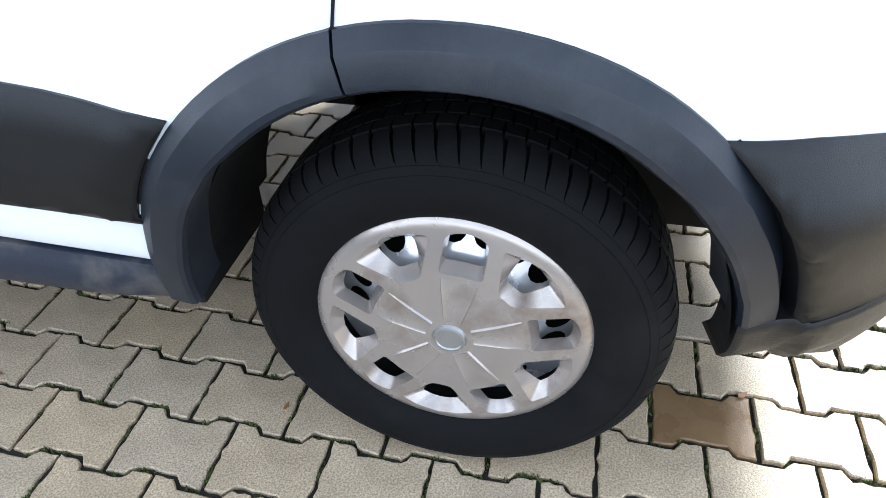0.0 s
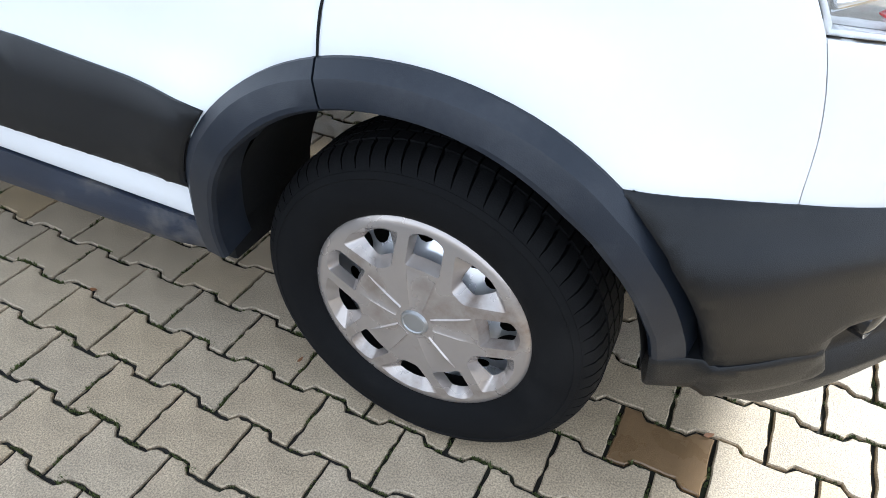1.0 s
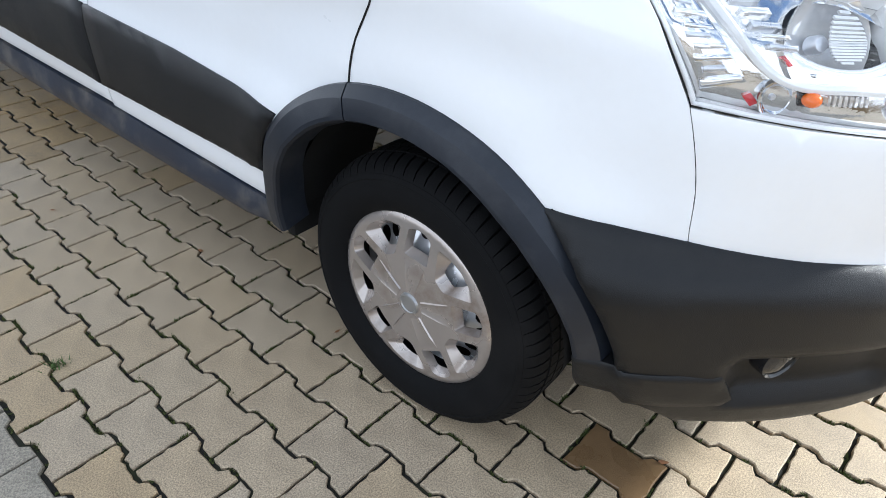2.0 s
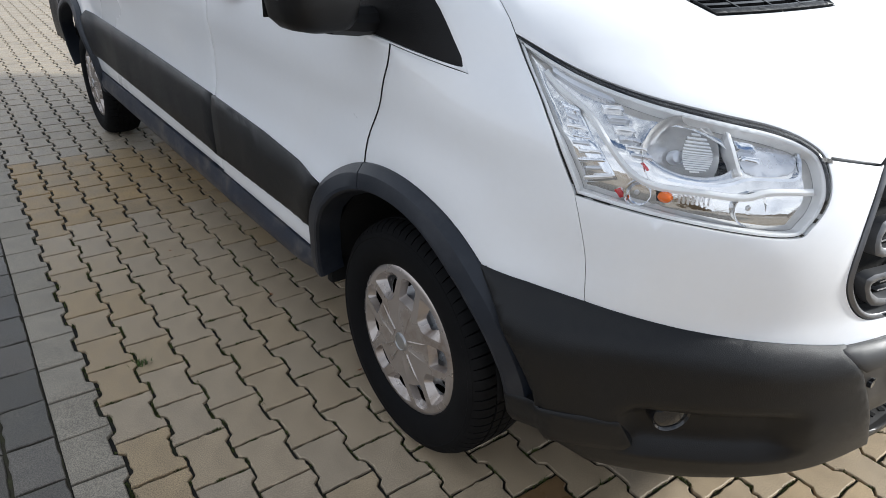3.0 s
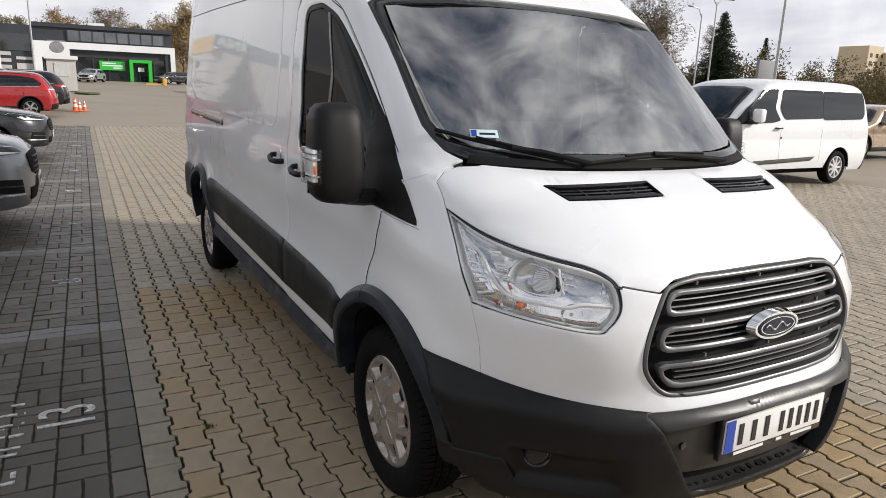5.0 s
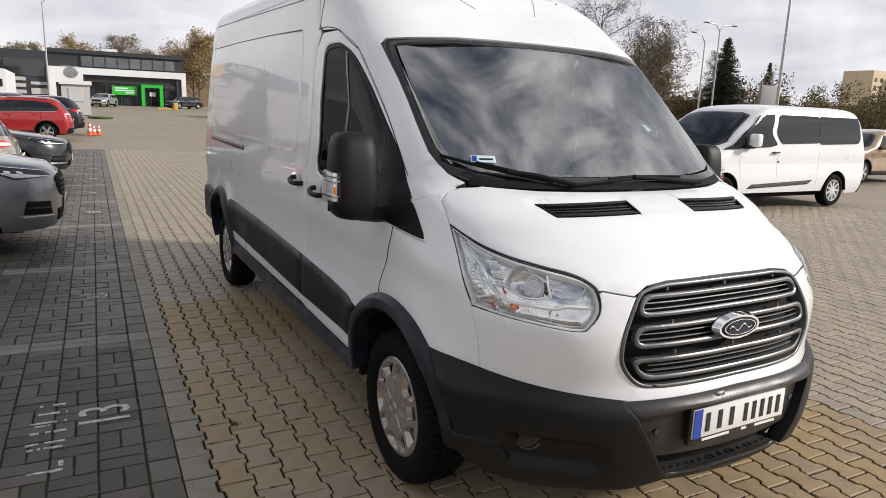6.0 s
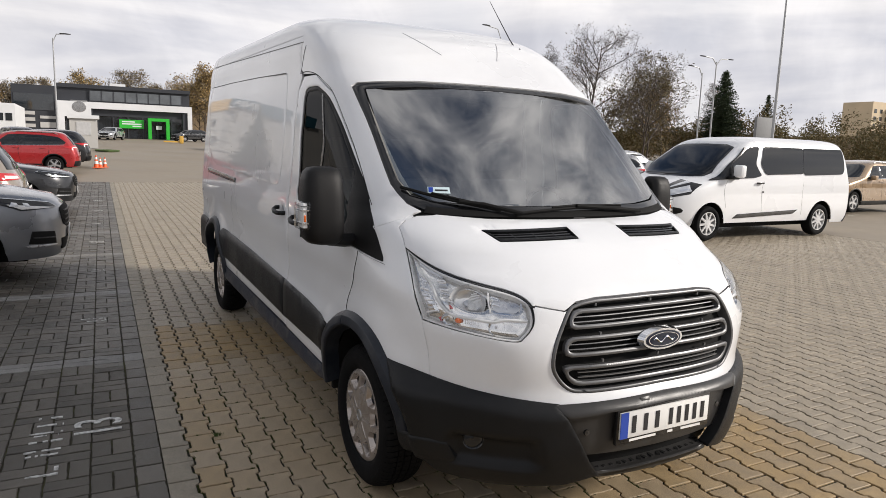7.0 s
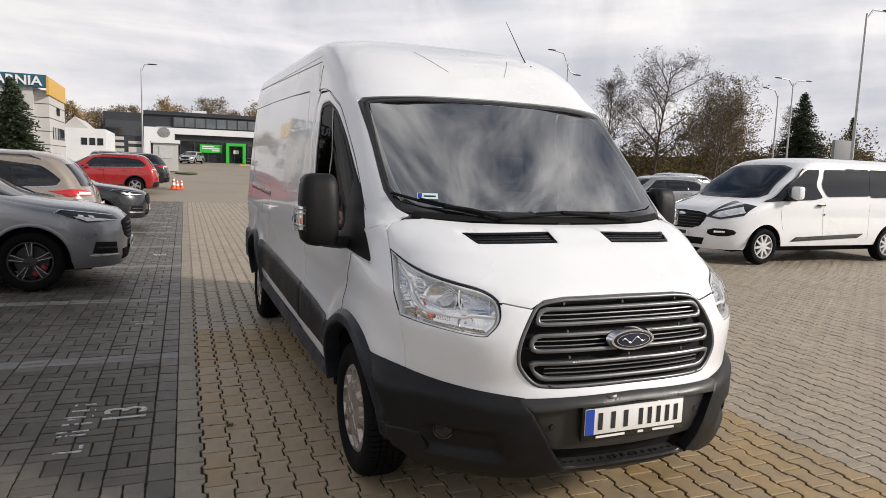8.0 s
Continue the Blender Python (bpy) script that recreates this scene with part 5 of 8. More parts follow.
plate = tagged(new("number_plate"), "white number plate in a dark holder")
plate.parent = van
px = 1.002
part("holder", box(px - .025, px - .004, -.272, .272, .470, .622), BLACK, plate, bevel=0.004)
part("plate", box(px - .006, px + .002, -.26, .26, .497, .611), PLATE, plate, bevel=0.002)
part("blue_band", box(px + .0005, px + .004, -.259, -.217, .498, .610), PLATE_BLUE, plate)
for i in range(3):
    part("bar", box(px + .0005, px + .005, -.195 + .066 * i, -.195 + .066 * i + .021, .517, .591), INK, plate)
for i in range(5):
    part("bar", box(px + .0005, px + .005, .018 + .048 * i, .018 + .048 * i + .019, .517, .591), INK, plate)
for y0, y1 in ((-.20, -.05), (.02, .05), (.10, .22)):
    part("caption_bar", box(px - .006, px - .0025, y0, y1, .478, .488), PLATE, plate)

# inner shell, underbody, cab
shell = bmesh.new()
add_box(shell, -4.60, -1.48, -.90, .90, .48, 1.95)
part("load_bay", shell, MATT_BLACK, van, "dark load bay behind the bulkhead")
part("engine_bay", box(-.28, .72, -.55, .55, .34, 1.0), MATT_BLACK, van, "dark engine bay")
part("underbody", box(-4.6, -.95, -.78, .78, .30, .45), MATT_BLACK, van, "dark underbody")
part("undertray", box(-.28, .78, -.50, .50, .245, .36), MATT_BLACK, van, "dark engine undertray", bevel=.02)
cab_in = bmesh.new()
add_box(cab_in, -1.45, -.60, -.93, .93, .47, .60)
add_box(cab_in, -.60, .12, -.55, .55, .50, .60)
add_box(cab_in, -.5, .10, -.88, .88, .9, 1.05)
part("cab_floor", cab_in, MATT_BLACK, van)
dash = bmesh.new()
add_box(dash, -.42, .16, -.88, .88, 1.05, 1.30)
for v in dash.verts:
    if v.co.x > 0 and v.co.z > 1.2:
        v.co.z = 1.335
    if v.co.x < 0 and v.co.z > 1.2:
        v.co.z = 1.27
part("dashboard", dash, SEAT, van, "dark dashboard", bevel=0.03)
for y, wd in ((.48, .5), (-.22, .42), (-.62, .40)):
    s = bmesh.new()
    add_box(s, -1.0, -.50, y - wd / 2, y + wd / 2, .80, .95)
    add_box(s, -1.16, -1.0, y - wd / 2, y + wd / 2, .90, 1.52, pose(0, 0, 0, 0, -4, 0))
    seat = part("seat", s, SEAT, van, "dark cloth cab seat", bevel=0.04)
    part("headrest", box(-1.26, -1.17, y - .13, y + .13, 1.50, 1.70), SEAT, seat, bevel=0.03)
rimw = lathe([(.18 + .014 * math.cos(a), .014 * math.sin(a)) for a in np.linspace(0, 2 * math.pi, 9)[:-1]], "x", 36, closed=True)
add_box(rimw, -.01, .01, -.17, .17, -.02, .02); add_box(rimw, -.03, .01, -.05, .05, -.05, .05)
sw = part("steering_wheel", rimw, BLACK, van)
sw.matrix_basis = pose(-.45, .46, 1.27, 0, -35, 0)
part("headliner", box(-1.45, -.85, -.80, .80, 2.02, 2.05), LINING, van, "grey headliner")
part("bulkhead", box(-1.47, -1.44, -.90, .90, .5, 2.05), LINING, van, "grey bulkhead")
part("rear_view_mirror", box(-.62, -.59, -.11, .11, 1.86, 1.93), BLACK, van, bevel=0.01)
stk = VB.panel("sticker", [q3((.075, -.705, 1.470)), q3((.120, -.610, 1.470)), q3((.142, -.612, 1.443)), q3((.099, -.712, 1.443))], STICKER, van, "pale registration sticker inside the windscreen", off=0.001, thick=0.001, gap=0, lip=0)
VB.panel("sticker_bar", [q3((.100, -.675, 1.459)), q3((.125, -.62, 1.459)), q3((.131, -.622, 1.452)), q3((.106, -.676, 1.452))], INK, stk, off=0.002, thick=0, gap=0, lip=0)
VB.panel("sticker_patch", [q3((.077, -.700, 1.468)), q3((.087, -.680, 1.468)), q3((.108, -.690, 1.445)), q3((.100, -.709, 1.445))], PLATE_BLUE, stk, off=0.002, thick=0, gap=0, lip=0)
# wipers
for arm_pts, blade in ((((.33, -.33, 1.345), (.26, -.50, 1.385), (.205, -.60, 1.396)), ((.01, -.815, 1.458), (.12, -.70, 1.425), (.205, -.60, 1.40), (.30, -.43, 1.365))),
                       (((.33, .42, 1.345), (.33, .20, 1.365), (.315, .0, 1.378)), ((.325, -.36, 1.352), (.325, -.15, 1.368), (.318, .0, 1.376), (.305, .30, 1.372)))):
    wp = tagged(new("wiper"), "black windscreen wiper")
    wp.parent = van
    ap = [VB.point(*q3(p), .022) for p in arm_pts]
    bp = [VB.point(*q3(p), .012) for p in blade]
    part("wiper_arm", tube(ap, .010, 8), MATT_BLACK, wp)
    part("wiper_blade", tube(bp, .008, 6), MATT_BLACK, wp)
    part("wiper_bridge", tube([b + Vector((0, 0, .012)) for b in bp[1:]], .006, 6), MATT_BLACK, wp)
VB.panel("scuttle", both([(0, 1.372), front(-.30, 1.370), q3((.265, -.50, 1.372)), q3((.140, -.735, 1.386)), q3((.170, -.772, 1.356)), q3((.205, -.725, 1.352)), q3((.31, -.515, 1.346)), front(-.25, 1.343), (0, 1.342)]), MATT_BLACK, van, "black scuttle strip", off=0.002, thick=0.01, step=0.04)
# aerial
part("aerial", tube([(-1.02, .53, 2.31), (-1.14, .53, 2.42), (-1.42, .53, 2.72)], .006, 6, .002), BLACK, van, "black roof aerial")
part("aerial_foot", lathe([(.0, .04), (.018, .02), (.03, -.03)], "z", 16, (-1.01, .53, 2.305)), BLACK, van)


# ---- simpler vehicles ----
def road_wheel(parent, x, y, r, out, rim, spokes, width=0.21, twist=0.12, rim_r=None):
    """A tyre and a spoked rim. out: -1 right side, 1 left."""
    hub = new("wheel")
    hub.parent = parent
    hub.matrix_basis = pose(x, y, r, 0, random.uniform(0, 60), 0 if out < 0 else 180)
    key = (r, rim.name, spokes)
    if key in WHEELS:
        for n, me in WHEELS[key]:
            o = new(n, me); o.parent = hub
        return hub
    rr = rim_r or r * 0.66
    made = [part("tyre", tyre_mesh(r, rr, width), RUBBER, hub)]
    bm = lathe([(rr, -width / 2 + .028), (rr, -width / 2 + .012), (rr * .93, -width / 2 + .012), (rr * .90, -width / 2 + .035), (rr * .90, .02)], "y", 40)
    bmesh.ops.delete(bm, geom=[f for f in bm.faces if len(f.verts) > 10], context="FACES")
    for k in range(spokes):
        a = 2 * math.pi * k / spokes
        for da in ((-twist, twist) if spokes < 8 else (0,)):
            vs = add_box(bm, rr * .16, rr * .95, -.030, -.002, -.016, .016)
            for v in vs:
                if v.co.x < rr * .5:
                    v.co.z *= 1.5
                    v.co.y -= .004
            bmesh.ops.transform(bm, matrix=Matrix.Translation((0, -width / 2 + .05, 0)) @ Matrix.Rotation(-a - da, 4, "Y"), verts=vs)
    add = lathe([(0, -width / 2 + .012), (rr * .2, -width / 2 + .014), (rr * .24, -width / 2 + .05)], "y", 24)
    me = bpy.data.meshes.new("tmp"); add.to_mesh(me); add.free(); bm.from_mesh(me); bpy.data.meshes.remove(me)
    made.append(part("rim", bm, rim, hub, angle=40))
    if rim.name.startswith("dark"):
        edge = bmesh.new()
        for k in range(spokes):
            for da in (-twist, twist):
                vs = add_box(edge, rr * .30, rr * .93, -.034, -.028, -.004, .004)
                bmesh.ops.transform(edge, matrix=Matrix.Translation((0, -width / 2 + .05, 0)) @ Matrix.Rotation(-2 * math.pi * k / spokes - da * 1.25, 4, "Y"), verts=vs)
        made.append(part("spoke_edge", edge, POLISHED, hub))
        made.append(part("caliper", box(rr * .42, rr * .72, -.03, .02, -.09, .07), CALIPER, hub, bevel=.01))
    made.append(part("brake_disc", lathe([(rr * .75, .0), (rr * .75, .012), (.03, .012)], "y", 32), DARK_METAL, hub))
    WHEELS[key] = [(o.name.split(".")[0], o.data) for o in made]
    return hub


WHEELS = {}
DARK_METAL = material("dark_metal", (0.05, 0.05, 0.052), 0.45, metal=0.6)
ALLOY = material("alloy", (0.50, 0.50, 0.51), 0.28, metal=0.8)
DARK_ALLOY = material("dark_alloy", (0.055, 0.055, 0.058), 0.25, metal=0.6, var=0.1)
POLISHED = material("polished_alloy", (0.55, 0.55, 0.55), 0.2, metal=0.9)
CALIPER = material("red_caliper", (0.42, 0.02, 0.02), 0.4)
HEADLAMP = material("car_headlamp", (0.66, 0.68, 0.71), 0.10, metal=0.5, var=0.3, scale=14, coat=1.0)


def paint(name, c, metal=0.3):
    return material(name, c, 0.30, metal=metal, var=0.04, scale=2, coat=1.0, dirt=tuple(0.5 * v + 0.05 for v in c), dirt_amount=0.15)


SUV_ROWS = [  # height, front, taper, half width, squareness, rear, rear taper
    (0.20, .80, -.10, .83, 3.2, -3.48, -3.15), (0.36, .88, -.10, .90, 3.2, -3.60, -3.2), (0.60, .90, -.12, .92, 3.0, -3.62, -3.2), (0.74, .90, -.14, .92, 2.9, -3.60, -3.2),
    (0.86, .85, -.18, .915, 2.9, -3.57, -3.2), (0.94, .74, -.22, .91, 2.9, -3.55, -3.18), (1.00, .50, -.32, .905, 2.7, -3.53, -3.16), (1.05, .20, -.48, .895, 2.6, -3.50, -3.14),
    (1.09, -.06, -.62, .875, 2.7, -3.47, -3.1), (1.25, -.42, -.95, .82, 3.0, -3.38, -3.02), (1.42, -.74, -1.25, .75, 3.4, -3.25, -2.9), (1.54, -.98, -1.5, .69, 3.6, -3.13, -2.75),
    (1.60, -1.18, -1.7, .62, 3.6, -3.02, -2.6), (1.645, -1.5, -2.0, .45, 3.4, -2.8, -2.4), (1.665, -1.85, -2.15, .15, 3.0, -2.5, -2.3)]


def scaled_rows(rows, sx, sz, sw, shift=0.0):
    return [(z * sz, xf * sx * (1.12 if xf > 0 else 1.0), x0 * sx, w * sw, n, xr * sx, x1 * sx) for z, xf, x0, w, n, xr, x1 in rows]


def car(name, label, colour, m, sx=1.0, sz=1.0, sw=1.0, wheel_r=0.345, rim=None, spokes=5, lower=True, rails=False, tail="wide"):
    B = Body(scaled_rows(SUV_ROWS, sx, sz, sw), 2.6 * sx, None, 3.2)
    c = thing(name, label, "car", m=m)
    S = lambda x, z: B.side(x * sx, z * sz)
    R = lambda y, z: B.rear(y * sw, z * sz)
    F = lambda y, z: B.front(y * sw, z * sz)
    wb, ar = -2.69 * sx, wheel_r + .055
    zb = .26 * sz
    half = [(0, zb), S(.3, .26)]
    half = [(0, zb)] + [(q, zb) for q in np.linspace(.1, B.side(ar, zb)[0] - .02, 8)]
    half += [B.side(x, max(z, zb)) for x, z in arc(0, wheel_r, ar, 0, 180, 16)]
    half += [B.side(x, max(z, zb)) for x, z in arc(wb, wheel_r, ar, 0, 180, 16)]
    end = math.pi + B.K
    half += [(q, zb) for q in np.linspace(B.side(wb - ar, zb)[0] + .02, end, 8)] + [(end, 1.54 * sz), (0, 1.54 * sz)]
    for sg in (1, -1):
        B.panel("body", half, colour, c, step=0.09, gap=0, lip=0, thick=0.02, mirror=sg < 0)
    B.loft("roof", 1.54 * sz, colour, c, rows=10)
    part("underbody", box(wb - .6, .6, -.62 * sw, .62 * sw, .22, .75), MATT_BLACK, c)
    part("cabin", box(wb - .3, -.6 * sx, -.6 * sw, .6 * sw, .7, 1.2 * sz), MATT_BLACK, c)
    both_ = lambda pts: pts + [(-q, z) for q, z in reversed(pts)]
    B.panel("windscreen", both_([(0, 1.525 * sz), F(-.5, 1.52), F(-.62, 1.47), F(-.77, 1.13), F(-.6, 1.105), (0, 1.10 * sz)]), DARK_GLASS, c, off=0.006, step=0.08, gap=0)
    for sg in (1, -1):
        mi = sg < 0
        B.panel("rear_window", [R(-.58, 1.46), R(-.70, 1.13), (end, 1.11 * sz), (end, 1.47 * sz)], DARK_GLASS, c, off=0.006, step=0.08, gap=0, mirror=mi)
        wins = ([S(-.66, 1.07), S(-1.18, 1.45), S(-1.50, 1.49), S(-1.56, 1.10)], [S(-1.62, 1.10), S(-1.56, 1.49), S(-2.30, 1.48), S(-2.45, 1.12)], [S(-2.53, 1.13), S(-2.38, 1.475), S(-2.80, 1.42), S(-3.08, 1.22), S(-3.0, 1.15)])
        B.panel("window_band", round_corners([S(-.62, 1.062), S(-1.17, 1.475), S(-1.50, 1.505), S(-2.32, 1.495), S(-2.84, 1.435), S(-3.12, 1.225), S(-3.03, 1.14), S(-2.45, 1.105), S(-1.56, 1.085)], .04), BLACK, c, "black window surround", off=0.003, thick=0.003, step=0.08, gap=0, mirror=mi)
        for w in wins:
            B.panel("window", round_corners(w, .06), DARK_GLASS, c, off=0.005, step=0.08, gap=0, mirror=mi)
        B.panel("window_trim", [S(-.60, 1.045), S(-1.6, 1.075), S(-3.05, 1.115), S(-3.05, 1.13), S(-1.6, 1.09), S(-.62, 1.06)], CHROME, c, off=0.008, step=0.1, gap=0, mirror=mi)
        if lower:
            B.panel("sill_trim", [S(-ar - .02, .24), S(wb / sx + ar + .02, .24), S(wb / sx + ar + .02, .38), S(-ar - .02, .38)], BLACK_TRIM, c, off=0.01, step=0.1, gap=0, mirror=mi)
            for cx in (0.0, wb):
                ring = arc(cx, wheel_r, ar + .035, 5, 175, 16) + arc(cx, wheel_r, ar - .004, 175, 5, 16)
                B.panel("arch_trim", [B.side(x, z) for x, z in ring], BLACK_TRIM if lower != "body" else colour, c, off=0.008, step=0.05, gap=0, mirror=mi)
        for cx in (0.0, wb):
            vs = [(x, -sg * y, z) for x, z in arc(cx, wheel_r, ar, 0, 180, 14) for y in (.90 * sw, .55)]
            mesh_part("wheel_housing", vs, [(2 * i, 2 * i + 1, 2 * i + 3, 2 * i + 2) for i in range(14)], MATT_BLACK, c)
            road_wheel(c, cx, -sg * .80 * sw, wheel_r, -sg, rim or ALLOY, spokes)
        lamp = B.panel("headlight", [F(-.50, .83), F(-.56, .885), S(.30, .965), S(.26, .93), S(.58, .81)], DARK_GLASS, c, "clear headlight", off=0.006, step=0.05, gap=0, mirror=mi)
        B.panel("light_bar", [F(-.53, .825), F(-.62, .835), S(.44, .885), S(.58, .825)], LAMP_WHITE, lamp, off=0.010, thick=0.004, step=0.05, gap=0, mirror=mi)
        B.panel("light_block", [S(.56, .855), S(.54, .895), S(.49, .905), S(.47, .865)], HEADLAMP, lamp, off=0.011, thick=0.004, step=0.05, gap=0, mirror=mi)
        B.panel("light_block", [S(.67, .845), S(.64, .885), S(.59, .895), S(.61, .855)], HEADLAMP, lamp, off=0.011, thick=0.004, step=0.05, gap=0, mirror=mi)
        B.panel("lamp_edge", [S(.30, .965), S(.24, .932), S(.255, .930), S(.315, .958), F(-.57, .880), F(-.56, .886)], CHROME, lamp, off=0.010, thick=0.003, step=0.05, gap=0, mirror=mi)
        tl = [R(-.50, .99), R(-.52, 1.07), S(-3.25, 1.09), S(-2.95, 1.06), S(-3.2, .98)] if tail == "wide" else [R(-.70, .85), R(-.68, 1.15), S(-3.25, 1.18), S(-3.22, .88)]
        t = B.panel("tail_light", tl, RED, c, "red tail light", off=0.008, step=0.05, gap=0, mirror=mi)
        B.panel("reverse_lens", [R(-.60, 1.0), R(-.60, 1.035), S(-3.36, 1.05), S(-3.36, 1.01)], PLATE, t, off=0.012, thick=0.003, step=0.05, gap=0, mirror=mi)
        B.panel("fog_trim", [F(-.60, .42), F(-.62, .56), F(-.80, .58), F(-.82, .44)], MATT_BLACK, c, off=0.006, step=0.05, gap=0, mirror=mi)
        B.panel("intake_slat", [F(-.62, .485), F(-.62, .50), F(-.80, .515), F(-.80, .50)], DARK_METAL, c, off=0.012, thick=0.006, step=0.05, gap=0, mirror=mi)
        B.panel("fog_bright", [F(-.58, .40), F(-.60, .415), F(-.84, .43), F(-.82, .40)], STEEL, c, off=0.014, thick=0.008, step=0.05, gap=0, mirror=mi)
        mb = box(-.98 * sx, -.80 * sx, -1.06 * sw, -.90 * sw, 1.04 * sz, 1.19 * sz)
        o = part("mirror", mb, colour, c, bevel=0.03)
        if mi:
            o.data.transform(Matrix.Diagonal((1, -1, 1, 1))); o.data.flip_normals()
        for x in (-1.42, -2.32):
            p = B.point(*S(x, .985))
            o = part("door_handle", box(p.x - .09, p.x + .09, p.y - .03, p.y + .01, p.z - .013, p.z + .013), colour, c, bevel=0.006)
            if mi:
                o.data.transform(Matrix.Diagonal((1, -1, 1, 1))); o.data.flip_normals()
        for x in (-.52, -1.585, -2.5):
            B.panel("door_gap", [S(x, .40), S(x - .006, .40), S(x - .03 * (x < -2), 1.04), S(x + .006 - .03 * (x < -2), 1.04)], MATT_BLACK, c, off=0.0015, thick=0.002, step=0.1, gap=0, lip=0, mirror=mi)
        if rails:
            p0, p1 = B.point(*S(-1.35, 1.57)), B.point(*S(-2.85, 1.53))
            o = part("roof_rail", tube([p0, p0 + Vector((-.15, .02, .05)), p1 + Vector((.15, .02, .06)), p1], .016, 8), SATIN, c)
            if mi:
                o.data.transform(Matrix.Diagonal((1, -1, 1, 1))); o.data.flip_normals()
    B.panel("grille", rounded(both_([(0, .84 * sz), F(-.42, .83), F(-.50, .76), F(-.42, .58), (0, .57 * sz)]), 1), MATT_BLACK, c, "dark mesh grille", off=0.008, step=0.06, gap=0)
    for k in range(4):
        z = .61 + .052 * k
        B.panel("grille_bar", both_([(0, z * sz), F(-.41, z), F(-.41, z + .014), (0, (z + .014) * sz)]), DARK_METAL, c, off=0.016, thick=0.008, step=0.08, gap=0)
    B.panel("lower_grille", both_([(0, .46 * sz), F(-.50, .46), F(-.46, .33), (0, .32 * sz)]), MATT_BLACK, c, off=0.006, step=0.08, gap=0)
    for sg in (1, -1):
        B.panel("rear_bumper", [R(-.86, .30), R(-.88, .50), (end, .52 * sz), (end, .28 * sz)], BLACK_TRIM, c, off=0.014, step=0.08, gap=0, mirror=sg < 0)
        B.panel("skid_plate", [R(-.45, .30), R(-.50, .38), (end, .39 * sz), (end, .29 * sz)], SATIN, c, off=0.022, step=0.08, gap=0, mirror=sg < 0)
    xr, xf = B.raw(end, .75 * sz).x, B.raw(0, .5 * sz).x
    for x0, x1 in ((xr - .016, xr - .004), (xf + .012, xf + .024)):
        zc = .80 * sz if x0 < 0 else .50 * sz
        pl = part("number_plate", box(x0, x1, -.26, .26, zc - .057, zc + .057), PLATE, c)
        part("bar", box(x0 - .002 if x0 < 0 else x1 - .002, x0 + .002 if x0 < 0 else x1 + .002, -.19, .22, zc - .03, zc + .03), INK, pl)
    return c


BUS_ROWS = [
    (0.20, .84, -.1, .90, 3.0, -4.28, -4.05), (0.40, .93, -.1, .96, 2.9, -4.34, -4.1), (0.62, .95, -.1, .985, 2.7, -4.36, -4.1), (0.80, .91, -.12, .985, 2.7, -4.36, -4.1),
    (0.93, .82, -.15, .98, 2.7, -4.35, -4.1), (1.02, .66, -.2, .975, 2.6, -4.34, -4.1), (1.09, .46, -.26, .97, 2.5, -4.33, -4.08), (1.14, .25, -.34, .965, 2.5, -4.32, -4.08), (1.18, .12, -.42, .96, 2.5, -4.31, -4.06),
    (1.40, -.22, -.52, .93, 2.8, -4.26, -4.0), (1.62, -.58, -.86, .885, 3.2, -4.20, -3.95), (1.78, -.85, -1.12, .84, 3.6, -4.15, -3.85), (1.87, -1.02, -1.38, .78, 3.8, -4.08, -3.75),
    (1.93, -1.25, -1.8, .66, 3.8, -3.98, -3.6), (1.965, -1.6, -2.1, .40, 3.4, -3.8, -3.4), (1.975, -1.9, -2.3, .15, 3.0, -3.6, -3.3)]


